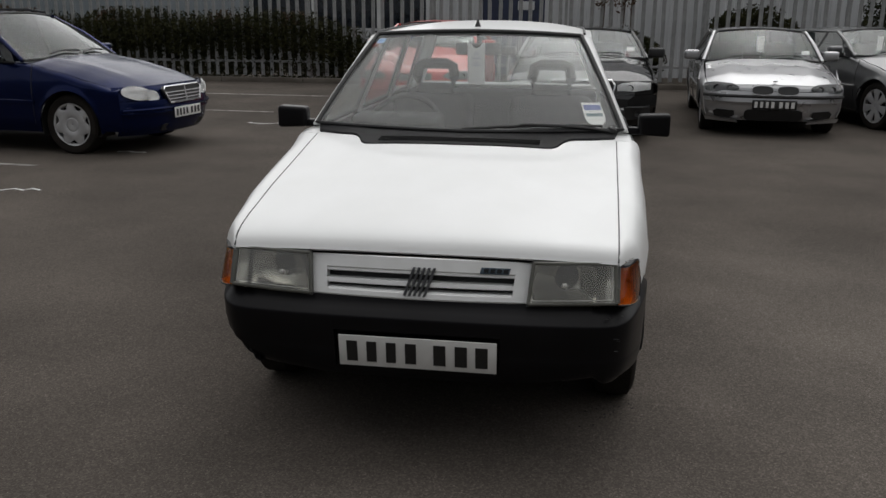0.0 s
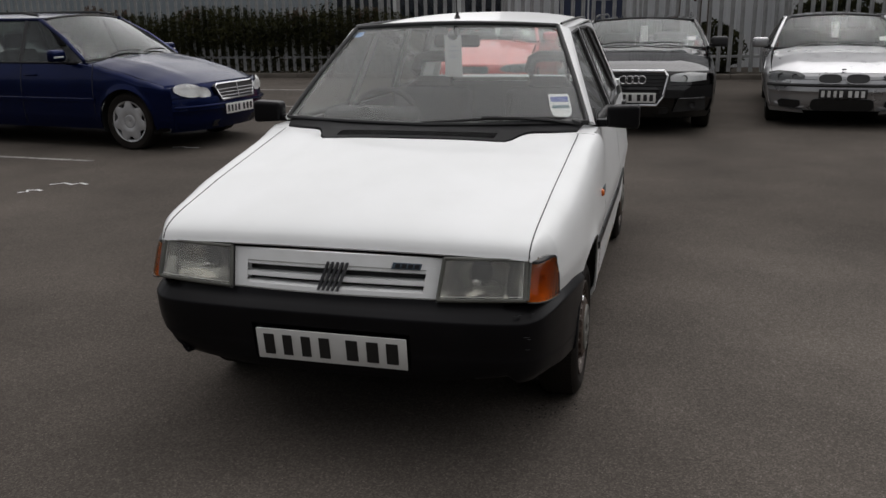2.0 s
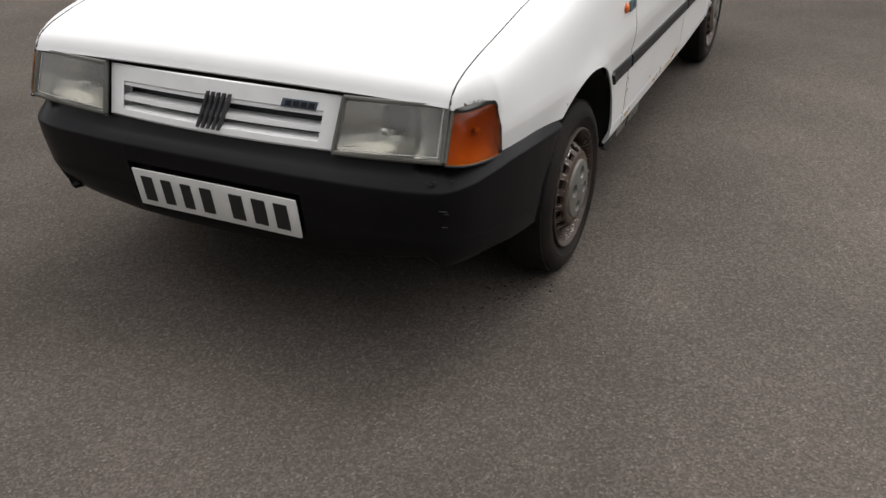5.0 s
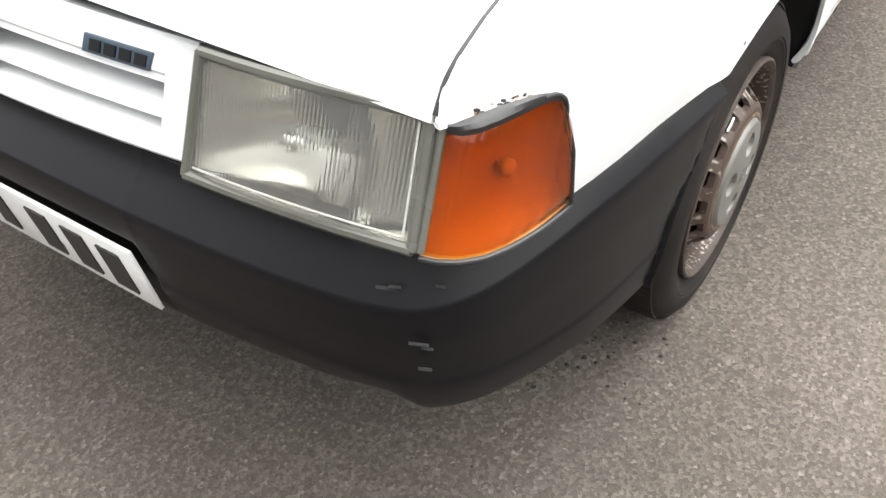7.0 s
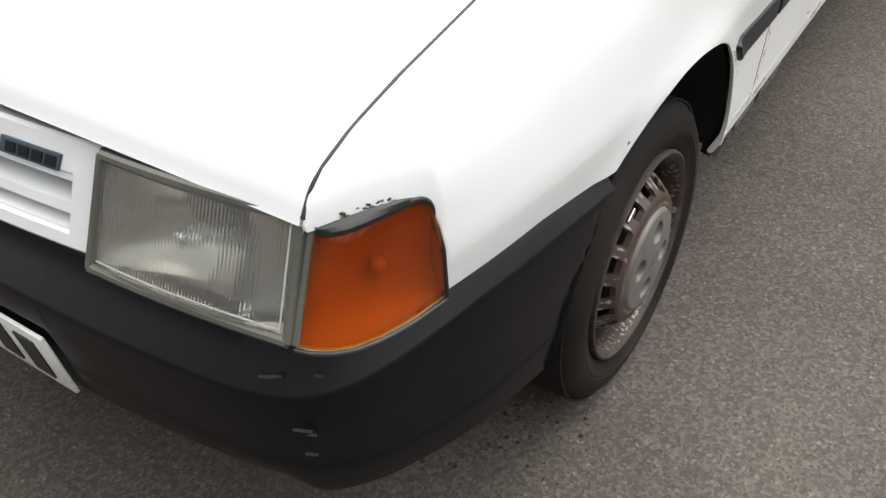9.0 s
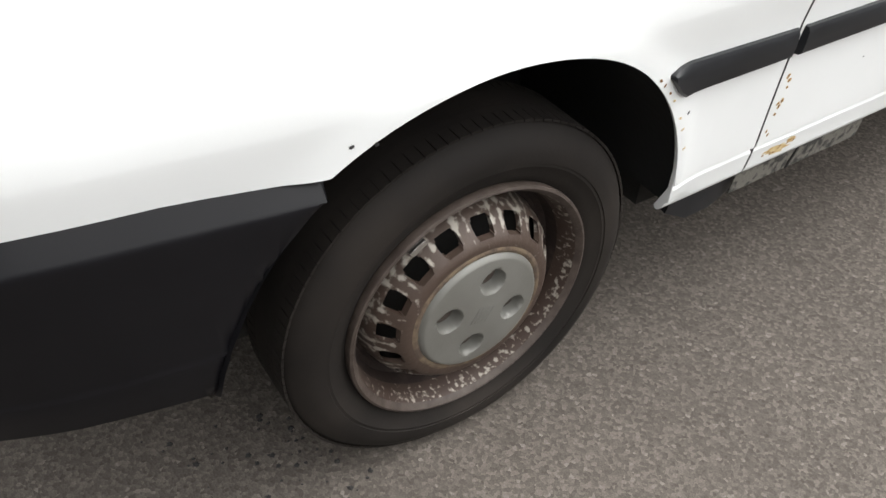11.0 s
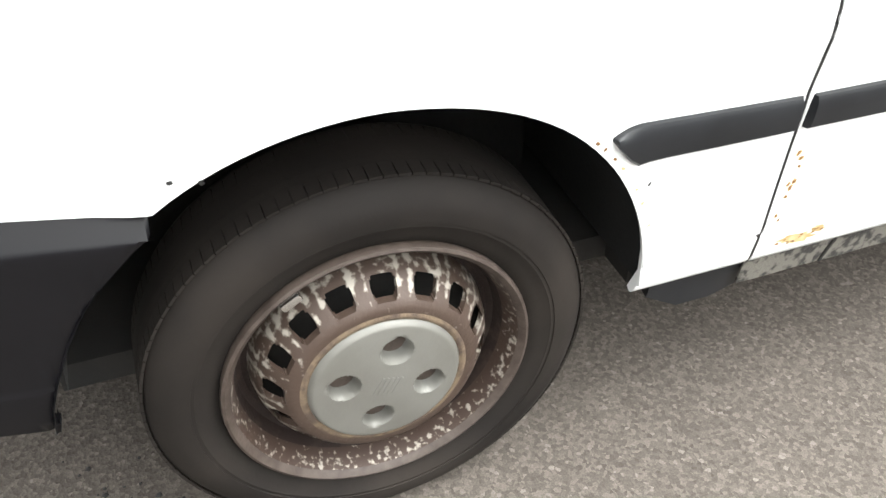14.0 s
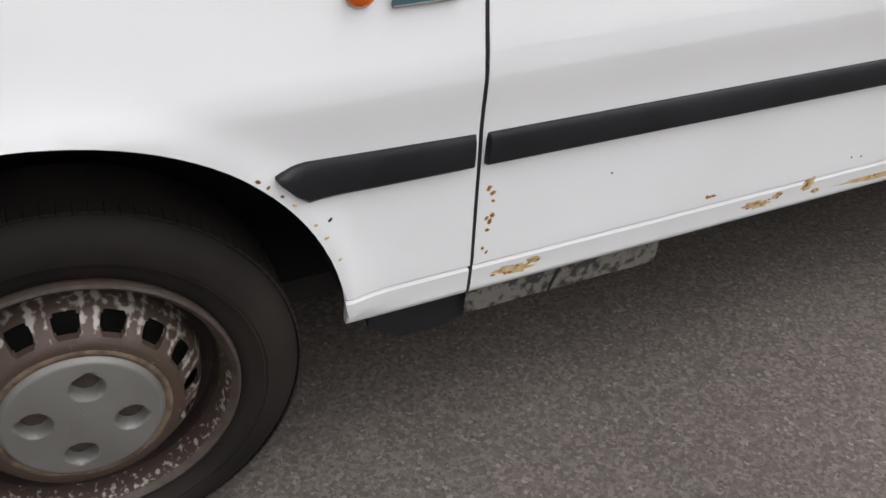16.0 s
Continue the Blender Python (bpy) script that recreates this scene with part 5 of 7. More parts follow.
    # licence disc and sticker inside the glass
    def on_glass(outline, u0, v0, m, name, lab, d=-0.009):
        pts = []
        for a, b in outline:
            pts.append(screen_pt(u0 + a / 0.62, v0 + b / 0.58, d))
        return part(name, prism(pts, (0, 0.0008, -0.0008)), m, car, lab)
    shield = [(-0.042, 0.06), (0.042, 0.06), (0.042, -0.02), (0.036, -0.045), (0.02, -0.060), (-0.02, -0.060), (-0.036, -0.045), (-0.042, -0.02)]
    st = on_glass(shield, 0.865, 0.165, PAPER, "licence_holder", "white and blue licence holder on the glass")
    on_glass([(-0.036, 0.045), (0.036, 0.045), (0.036, 0.018), (-0.036, 0.018)], 0.865, 0.165, STICKER_BLUE, "holder_band", "", -0.0070).parent = st
    on_glass([(-0.034, 0.000), (0.034, 0.000), (0.034, -0.016), (-0.034, -0.016)], 0.865, 0.165, BADGE_TEAL, "holder_band", "", -0.0070).parent = st
    on_glass([(-0.024, 0.018), (0.024, 0.018), (0.024, -0.018), (-0.024, -0.018)], -0.935, 0.93, mat_pale_blue, "windscreen_sticker", "small pale blue windscreen sticker")


mat_faint = mat("faint_print", (0.42, 0.43, 0.50), rough=0.7, bump=0.0)
mat_pale_blue = mat("pale_blue_sticker", (0.25, 0.45, 0.80), rough=0.5, bump=0.0)


def white_hatchback():
    INSIDE.append(Vector((0, 1.8, 0.45)))
    car = thing("white_hatchback", "old white five-door hatchback with black bumpers and rusty steel wheels", "car")
    wing(car)
    bonnet(car)
    under_bonnet(car)
    door_panel(car, 1.2305, 2.128, "front_door", 0.280, label="white front door with rust along its lower edge")
    door_panel(car, 2.136, 2.80, "rear_door", 0.280, label="white rear door")
    door_panel(car, 2.806, 3.52, "rear_quarter_panel", 0.36, rear=True)
    for arch in (ARCH_F, ARCH_R):
        for s in (1, -1):
            arch_liner(car, arch, s)
    bumper(car)
    number_plate(car, pose(0.004, 0.0245, 0.392, 7, 0.0, 0))
    grille(car)
    for s in (1, -1):
        headlamp(car, s)
        indicator(car, s)
    roof(car)
    a_pillars(car)
    windows(car)
    cowl(car)
    mirrors(car)
    side_trim(car)
    sill_details(car)
    rust_patches(car)
    interior(car)
    for s in (1, -1):
        steel_wheel(car, s * 0.746, 0.751, s, -15 if s > 0 else 30)
        steel_wheel(car, s * 0.735, 3.115, s, 20)
        part("door_handle", box(min(s * 0.745, s * 0.768), max(s * 0.745, s * 0.768), 2.60, 2.70, 0.895, 0.925, 0.006), SEAL, car)
    INSIDE.pop()
    return car


white_hatchback()


# ---- parked cars ----
BLUE_PAINT = mat("dark_blue_metallic", (0.0010, 0.0055, 0.038), (0.0015, 0.0070, 0.049), rough=0.22, metal=0.6, scale=4, fine=900, bump=0.0, coat=0.12, spec=0.2, rough_var=0.04)
BLACK_PAINT = mat("black_metallic", (0.0040, 0.0038, 0.0040), (0.0065, 0.006, 0.006), rough=0.4, metal=0.0, scale=4, bump=0.0, coat=1.0, spec=0.08)
SILVER_PAINT = mat("silver_metallic", (0.44, 0.44, 0.45), (0.50, 0.50, 0.51), rough=0.30, metal=0.7, scale=4, fine=900, bump=0.0, coat=1.0)
GREY_PAINT = mat("grey_metallic", (0.12, 0.123, 0.126), (0.145, 0.148, 0.15), rough=0.36, metal=0.75, scale=4, fine=900, bump=0.0, coat=1.0)
RED_PAINT = mat("red_paint", (0.50, 0.030, 0.022), (0.58, 0.045, 0.03), rough=0.3, scale=4, bump=0.0, coat=0.7)
TAIL_RED = mat("dark_red_lens", (0.10, 0.006, 0.006), (0.16, 0.010, 0.008), rough=0.2, scale=30, bump=0.0)
PALE_PAINT = mat("pale_silver_paint", (0.40, 0.41, 0.40), (0.45, 0.46, 0.45), rough=0.3, metal=0.3, scale=4, bump=0.0, coat=0.7)
ALLOY = mat("alloy", (0.42, 0.42, 0.43), (0.50, 0.50, 0.50), rough=0.38, metal=0.4, scale=10, bump=0.05)
LAMP_DARK = mat("smoked_lamp_inside", (0.035, 0.035, 0.037), (0.055, 0.055, 0.055), rough=0.3, metal=0.3, spec=0.2, bump=0.0)
LAMP_PALE = mat("bright_lamp_inside", (0.66, 0.66, 0.65), (0.52, 0.52, 0.52), rough=0.3, metal=0.25, bump=0.0)
CLEAN = glass("clean_window_glass", (0.80, 0.84, 0.82), ior=1.22)
CLEAR = glass("clear_lamp_glass", (0.97, 0.98, 0.98), rough=0.02)
TINT = glass("tinted_window_glass", (0.34, 0.38, 0.37))


def parked_car(name, label, m, paint, L=4.5, W=0.87, H=1.42, base=2.7, over=0.82, nose=0.66, cowl_z=0.92, ws0=1.25, ws1=1.95, rw1=3.2, rw0=3.95, belt=0.92, tail=0.98,
               bumper_mat=None, wheel_r=0.31, spokes=7, grille_kind="chrome", lamp_kind="twin", sill=0.22, tag=True, rake=0.22, roof_bars=False, plate_z=0.44, rim_mat=None, star=False, drop=0.0):
    car = thing(name, label, "car", m)
    INSIDE.append(Vector((0, L / 2, 0.45)))
    setback = 0.26

    def front_y(u, z):
        lean = lerp([(0.15, 0.10), (0.28, 0.02), (0.42, 0.0), (0.52, 0.015), (nose - 0.02, 0.045), (nose, 0.06), (nose + 0.1, 0.12)], z)
        return lean + setback * abs(u) ** 3.2

    def wid(y, z):
        k = W
        if y < 0.75:
            k -= 0.055 * ((0.75 - y) / 0.75) ** 2
        if y > L - 0.8:
            k -= 0.09 * ((y - L + 0.8) / 0.8) ** 2
        return k + lerp([(0.15, -0.09), (sill, -0.05), (0.34, -0.012), (0.5, 0.0), (0.66, -0.002), (0.76, -0.014), (belt, -0.055), (1.1, -0.10)], z)

    def top_z(y):
        return lerp([(0.0, nose), (0.10, nose + 0.03), (0.3, nose + 0.09), (0.75, nose + (cowl_z - nose) * 0.75), (ws0, cowl_z), (ws0 + 0.3, belt), (rw0 - 0.1, belt + 0.02), (rw0, tail), (L - 0.05, tail - 0.02)], y)

    def side_top(y):
        f = min(1, max(0, (y - 0.34) / (ws0 - 0.22)))
        return top_z(max(0, y - 0.32 * (1 - f))) if y < ws0 else top_z(y)

    def shoulder(y):
        """How far the bonnet edge rolls over into the wing."""
        return min(1, max(0, (y - 0.30) / 0.35)) * min(1, max(0, (ws0 + 0.20 - y) / 0.30))

    arches = [(over, wheel_r, wheel_r + 0.045), (over + base, wheel_r, wheel_r + 0.045)]

    def low(y):
        z = sill + (0.03 if y < over - 0.4 or y > over + base + 0.4 else 0)
        for cy, cz, r in arches:
            if abs(y - cy) < r:
                z = max(z, cz + math.sqrt(r * r - (y - cy) ** 2))
        return z

    ys = steps(setback * 0.93, over - arches[0][2], 6)[:-1]
    for cy, cz, r in arches:
        ys += [cy - r * math.cos(a) for a in steps(0, math.pi, 18)]
        if cy < L / 2:
            ys += steps(cy + r + 0.02, over + base - r - 0.02, 14)
    ys += steps(over + base + arches[1][2] + 0.02, L, 6)
    zz = [1.0, 0.9, 0.76, 0.62, 0.5, 0.38, 0.24, 0.12, 0.0]
    for s in (1, -1):
        rows = []
        for y in ys:
            q = shoulder(y)
            rise = 0.028 + 0.047 * q
            lo, hi = low(y), side_top(y) - 0.002 - 0.040 * q - rise
            col = [(s * (wid(y, hi) - 0.052 * (1 - math.cos(a)) / 0.577), y, hi + rise * math.sin(a) / 0.906) for a in (radians(65), radians(52), radians(39), radians(26), radians(13))]
            for f in zz:
                z = lo + (hi - lo) * f
                yy = y
                if y < 0.3:
                    yy = max(front_y(0.93, z), y)
                out = sum(0.012 * math.exp(-(((math.hypot(yy - cy, z - cz) - r) / 0.03) ** 2)) for cy, cz, r in arches)
                col.append((s * (wid(yy, z) + out), yy, z))
            rows.append(col)
        part("body_side", sheet(rows, thick=0.012), paint, car)
        # rub strip and door seams
        strip = [[(s * (wid(y, z) + d), y, z) for z, d in ((0.515, -0.003), (0.52, 0.010), (0.55, 0.011), (0.56, -0.003))] for y in steps(arches[0][0] + 0.4, arches[1][0] - 0.4, 12)]
        part("rub_strip", sheet(strip), paint, car)
        for y in (arches[0][0] + 0.42, arches[0][0] + 1.45, arches[1][0] - 0.30):
            part("door_seam", tube([(s * (wid(y, z) + 0.0005), y + (0.12 * max(0, z - 0.6) if y > 3 else 0), z) for z in steps(0.26, belt - 0.02, 10)], 0.004, 5), SEAL, car)
        for y in (arches[0][0] + 1.30, arches[1][0] - 0.42):
            part("door_handle", tube([(s * (wid(y, 0.80) + 0.012), y - 0.08, 0.80), (s * (wid(y, 0.80) + 0.024), y, 0.803), (s * (wid(y, 0.80) + 0.012), y + 0.08, 0.80)], 0.012, 6), paint, car)
        for cy, cz, r in arches:
            rows = [[(s * x, cy + (r + 0.004) * math.cos(a), max(0.15, cz + (r + 0.004) * math.sin(a))) for x in (W - 0.03, W - 0.28)] for a in steps(radians(-20), radians(200), 20)]
            rows.append([(s * (W - 0.28), cy, cz)] * 2)
            part("arch_liner", sheet(rows), LINER, car)
    # bonnet
    rows = []
    for f in steps(0, 1, 16):
        row = []
        for u in steps(-1, 1, 29):
            y0 = front_y(u, nose) + 0.02
            y = y0 + (ws0 + 0.12 * u * u - y0) * f
            half = wid(y, top_z(y) - 0.03) - 0.055
            z = top_z(y - front_y(u, nose) * (1 - f)) - 0.004 + 0.05 * (1 - abs(u) ** 2) * (0.4 + 0.6 * f)
            z += 0.012 * math.exp(-(((abs(u) - 0.62) / 0.07) ** 2)) * min(1, f * 3)
            z -= 0.040 * shoulder(y) * max(0, (abs(u) - 0.62) / 0.38) ** 2
            row.append((u * half, y, z))
        rows.append(row)
    part("bonnet", sheet(rows, thick=0.012), paint, car)
    # front bumper and nose panel
    for z0, z1, nm, mt in ((0.20, 0.56, "front_bumper", bumper_mat or paint), (0.565, nose + 0.015, "nose_panel", paint)):
        rows = []
        for z in steps(z0, z1, 12):
            row = []
            for u in steps(-1, 1, 31):
                y = front_y(u, z) - (0.025 if nm == "front_bumper" and z > 0.42 else 0.0)
                row.append((u * (wid(max(0.24, y), z) - 0.005), y, z))
            rows.append(row)
        part(nm, sheet(rows, thick=0.01), mt, car)

    def on_front(outline, d, mt, nm, lab="", depth=0.02, parent=None):
        pts = []
        for x, z in outline:
            z -= drop
            u = x / W
            pts.append((x, front_y(u, z) - d, z))
        return part(nm, prism(pts, (0, depth, 0)), mt, parent or car, lab)

    def rounded(x0, x1, z0, z1, r=0.03, n=4, skew=0.0):
        out = []
        for cx, cz, a0 in ((x1 - r, z1 - r, 0), (x0 + r, z1 - r, 90), (x0 + r, z0 + r, 180), (x1 - r, z0 + r, 270)):
            for k in range(n + 1):
                a = radians(a0 + 90 * k / n)
                px, pz = cx + r * math.cos(a), cz + r * math.sin(a)
                out.append((px + skew * (pz - z0), pz))
        return out

    # lamps
    for s in (1, -1):
        if lamp_kind == "twin":
            # two rounded bowls that run into one another under one clear cover
            lamp = None
            for cx, cz, rx, rz in ((0.655, 0.640, 0.145, 0.072), (0.505, 0.606, 0.088, 0.060)):
                def dome(lift, bulge, n=28):
                    rows = []
                    for f in (0.02, 0.3, 0.55, 0.75, 0.9, 1.0):
                        row = []
                        for k in range(n):
                            a = 2 * math.pi * k / n
                            x, z = cx + rx * f * math.cos(a), cz + rz * f * math.sin(a) + 0.10 * (rx * f * math.cos(a))
                            row.append((s * x, front_y(x / W, z) - lift - bulge * (1 - f * f), z))
                        rows.append(row)
                    return sheet(rows, closed=True)
                bowl = part("headlamp" if lamp is None else "lamp_bowl", dome(0.012, -0.010), LAMP_PALE, lamp or car, "clear twin-oval headlamp" if lamp is None else "")
                lamp = lamp or bowl
                cover = part("lamp_cover", dome(0.016, 0.018), CLEAR, lamp)
                cover.visible_shadow = False
            continue
        if lamp_kind == "slim":
            lower, upper = [(0.41, 0.592), (0.60, 0.580), (0.80, 0.598)], [(0.41, 0.650), (0.46, 0.672), (0.62, 0.690), (0.80, 0.672)]
        else:
            lower, upper = [(0.42, 0.612), (0.47, 0.590), (0.62, 0.573), (0.78, 0.572), (0.82, 0.600)], [(0.42, 0.640), (0.50, 0.678), (0.70, 0.690), (0.82, 0.668)]

        def pane(lift, thick):
            rows = []
            for x in steps(lower[0][0], lower[-1][0], 16):
                rows.append([(s * x, front_y(x / W, z - drop) - lift, z - drop) for z in steps(lerp(lower, x), lerp(upper, x), 6)])
            return sheet(rows, thick=thick)

        lamp = part("headlamp", pane(0.012, 0.008), LAMP_DARK if lamp_kind == "other" and paint != PALE_PAINT else LAMP_PALE, car, "clear headlamp")
        for cx in {"slim": (0.56,), "other": (0.53, 0.68)}[lamp_kind]:
            b = lathe([(-0.02, 0.002), (-0.015, 0.016), (0.004, 0.032), (0.008, 0.036)], 16)
            part("lamp_bowl", moved(b, pose(s * cx, front_y(cx / W, 0.62 - drop) - 0.012, 0.62 - drop, 0, 0, -90)), DARK if lamp_kind == "slim" else LAMP_DARK, lamp)
        cover = part("lamp_cover", pane(0.026, 0.004), CLEAR, lamp)
        cover.visible_shadow = False
    # grille
    if grille_kind == "chrome":
        out = [(-0.30, 0.52), (0.30, 0.52), (0.36, 0.66), (0.32, 0.685), (-0.32, 0.685), (-0.36, 0.66)]
        g = on_front(out, 0.035, SEAL, "grille", "dark grille with chrome frame", 0.05)
        loop = [(x, front_y(x / W, z) - 0.04, z) for x, z in out]
        part("grille_frame", tube(loop, 0.012, 6, closed=True), CHROME, g)
        for z in (0.555, 0.59, 0.625):
            half = 0.31 + (z - 0.52) * 0.35
            part("grille_slat", tube([(x, front_y(x / W, z) - 0.04, z) for x in steps(-half, half, 7)], 0.0045, 5), ALLOY, g)
        part("grille_slat", tube([(0, -0.035, 0.525), (0, -0.01, 0.68)], 0.005, 5), ALLOY, g)
    elif grille_kind == "frame":
        out = [(-0.27, 0.33), (0.27, 0.33), (0.345, 0.44), (0.375, 0.66), (0.34, 0.70), (-0.34, 0.70), (-0.375, 0.66), (-0.345, 0.44)]
        g = on_front(out, 0.040, SEAL, "grille", "tall black grille with chrome frame", 0.06)
        part("grille_frame", tube([(x, front_y(x / W, z - drop) - 0.045, z - drop) for x, z in out], 0.019, 8, closed=True), CHROME, g)
        for k in range(9):
            z = 0.36 + k * 0.04
            half = lerp([(0.33, 0.26), (0.44, 0.33), (0.7, 0.35)], z)
            part("grille_slat", tube([(x, front_y(x / W, z) - 0.045, z) for x in steps(-half, half, 7)], 0.005, 5), BLACK_PLASTIC, g)
        for k in range(4):
            ring = [((k - 1.5) * 0.068 + 0.043 * math.cos(a), -0.065, 0.615 - drop + 0.043 * math.sin(a)) for a in steps(0, 2 * math.pi * 19 / 20, 20)]
            part("emblem_ring", tube(ring, 0.007, 6, closed=True), CHROME, g)
        for s in (1, -1):
            on_front([(s * x, z) for x, z in ((0.45, 0.25), (0.80, 0.27), (0.80, 0.42), (0.50, 0.40))], 0.03, SEAL, "side_intake", "", 0.03)
    elif grille_kind == "kidney":
        for s in (1, -1):
            o = [(s * (0.148 + 0.128 * math.copysign(abs(math.cos(a)) ** 0.7, math.cos(a))), 0.605 + 0.054 * math.copysign(abs(math.sin(a)) ** 0.8, math.sin(a))) for a in steps(0, 2 * math.pi * 19 / 20, 20)]
            g = on_front(o, 0.040, SEAL, "grille", "rounded black grille half with chrome edge", 0.05)
            part("grille_frame", tube([(x, front_y(x / W, z - drop) - 0.044, z - drop) for x, z in o], 0.005, 6, closed=True), ALLOY, g)
        on_front(rounded(-0.34, 0.34, 0.235, 0.37, 0.05), 0.034, SEAL, "lower_intake", "", 0.06)
        for s in (1, -1):
            on_front([(s * x, z) for x, z in ((0.45, 0.29), (0.50, 0.26), (0.68, 0.27), (0.70, 0.33), (0.66, 0.36), (0.46, 0.35))], 0.014, SEAL, "fog_lamp_recess", "", 0.05)
            on_front([(s * x, z) for x, z in ((0.40, 0.200), (0.78, 0.215), (0.80, 0.262), (0.42, 0.232))], 0.05, paint, "splitter_blade", "", 0.03)
        part("bumper_strip", tube([(u * W * 0.97, front_y(u * 0.97, 0.50) - 0.03, 0.50) for u in steps(-1, 1, 21)], 0.016, 6, flat=1.3), SEAL, car)
        part("round_emblem", moved(lathe([(0.004, 0.001), (0.004, 0.024), (0, 0.030)], 20), pose(0, 0.10, nose + 0.058, 0, 0, -90) @ pose(0, 0, 0, 0, 68, 0)), ALLOY, car)
    else:
        g = on_front(rounded(-0.26, 0.26, 0.56, 0.66, 0.03), 0.012, SEAL, "grille", "narrow dark grille", 0.04)
        ring = [(0.04 * math.cos(a), -0.02, 0.61 + 0.04 * math.sin(a)) for a in steps(0, 2 * math.pi * 15 / 16, 16)]
        part("emblem_ring", tube(ring, 0.006, 6, closed=True), CHROME, g)
    if grille_kind != "kidney":
        on_front(rounded(-0.40, 0.40, 0.225, 0.30, 0.03), 0.008, SEAL, "lower_intake", "", 0.04)
        if grille_kind == "chrome":
            part("bumper_strip", tube([(u * W * 0.96, front_y(u * 0.96, 0.47) - 0.028, 0.47) for u in steps(-1, 1, 21)], 0.010, 6, flat=1.6), paint, car)
    number_plate(car, pose(0, -0.055 if grille_kind == "frame" else -0.034, plate_z), back=PLATE_BLACK if grille_kind == "kidney" else None, ink=PLATE_WHITE if grille_kind == "kidney" else None, strip=grille_kind == "frame")
    # greenhouse
    roof_half = W - 0.055 - rake

    def ws(u, v):
        half = (W - 0.10) + (roof_half + 0.02 - (W - 0.10)) * v
        return (u * half, ws0 + 0.02 + 0.14 * u * u * (1 - v) + 0.05 * u * u * v + (ws1 - ws0) * v, cowl_z + 0.03 - 0.02 * u * u + (H - 0.045 - cowl_z) * v - 0.02 * u * u * v + 0.02 * math.sin(math.pi * v))

    g = part("windscreen", sheet([[ws(u, v) for v in steps(0, 1, 8)] for u in steps(-1, 1, 15)], thick=0.005), CLEAN, car)
    g.visible_shadow = False
    loop = [ws(-1, v) for v in steps(0, 1, 6)] + [ws(u, 1) for u in steps(-0.9, 0.9, 9)] + [ws(1, v) for v in steps(1, 0, 6)] + [ws(u, 0) for u in steps(0.9, -0.9, 9)]
    part("windscreen_seal", tube(loop, 0.014, 6, closed=True), SEAL, g)
    for s in (1, -1):
        a, b = Vector(ws(s * 1.03, 0)), Vector(ws(s * 1.03, 1))
        part("windscreen_pillar", tube([a, a * 0.5 + b * 0.5 + Vector((0, -0.01, 0.025)), b + Vector((0, 0.02, 0.0))], 0.025, 8), paint, car)
    rows = []
    for f in steps(0, 1, 14):
        row = []
        for u in steps(-1, 1, 15):
            y = ws1 + 0.03 + 0.05 * u * u + (rw1 - ws1 - 0.03 - 0.05 * u * u) * f
            row.append((u * (roof_half + 0.02 - 0.03 * max(0, f - 0.7)), y, H - 0.055 + 0.05 * (1 - abs(u) ** 2.4) + 0.02 * math.sin(math.pi * f) - 0.03 * max(0, f - 0.6)))
        rows.append(row)
    part("roof", sheet(rows, thick=0.02), paint, car)
    if roof_bars:
        for s in (1, -1):
            part("roof_rail", tube([(s * roof_half, y, H + 0.02 - (0.03 if k in (0, 9) else 0)) for k, y in enumerate(steps(ws1 + 0.15, rw1 - 0.1, 10))], 0.016, 6), CHROME if paint == BLACK_PAINT else SEAL, car)

    def sg(y, f):
        z = belt + (H - 0.06 - belt) * f
        return (W - 0.055 - 0.005) + (roof_half + 0.01 - (W - 0.06)) * f, z

    posts = [(ws0 + 0.32, ws1 + 0.06)] + [(over + 1.45 + 0.02, over + 1.47 + 0.02)] + [(over + base - 0.28, over + base - 0.34)] + [(rw0 - 0.22, rw1 - 0.05)]
    for s in (1, -1):
        for (ya0, ya1), (yb0, yb1) in zip(posts, posts[1:]):
            rows = []
            for f in steps(0, 1, 5):
                y0, y1 = ya0 + (ya1 - ya0) * f + 0.03, yb0 + (yb1 - yb0) * f - 0.03
                if y1 < y0 + 0.02:
                    y1 = y0 + 0.02
                rows.append([(s * sg(y, f)[0], y, sg(y, f)[1]) for y in steps(y0, y1, 5)])
            g = part("side_window", sheet(rows, thick=0.004), TINT, car)
            g.visible_shadow = False
        for k, (ya0, ya1) in enumerate(posts[1:]):
            part("window_post", tube([(s * (sg(0, f)[0] - 0.004), ya0 + (ya1 - ya0) * f, sg(0, f)[1]) for f in steps(0, 1, 5)], 0.045 if k == 2 else 0.03, 6, flat=0.5), paint if k == 2 else SEAL, car)
        part("window_rail", tube([(s * (roof_half + 0.005), y, H - 0.055) for y in steps(ws1 + 0.04, rw1, 8)], 0.022, 6), paint, car)
        part("waist_strip", tube([(s * (W - 0.053), y, belt - 0.004) for y in steps(ws0 + 0.25, rw0 - 0.1, 10)], 0.012, 6), SEAL, car)
        if grille_kind == "frame":
            fog = lathe([(-0.012, 0.004), (-0.006, 0.030), (0.010, 0.036)], 18)
            part("fog_lamp", moved(fog, pose(s * 0.66, front_y(0.66 / W, 0.35) - 0.045, 0.35, 0, 0, -90)), LAMP_DARK, car, "round fog lamp")
            part("bumper_trim", tube([(s * x, front_y(x / W, 0.425) - 0.036, 0.425) for x in steps(0.52, 0.78, 7)], 0.006, 5), EMBLEM, car)
        # door mirror
        bm = box(-0.105, 0.105, -0.05, 0.05, -0.065, 0.065, 0.035, segs=3)
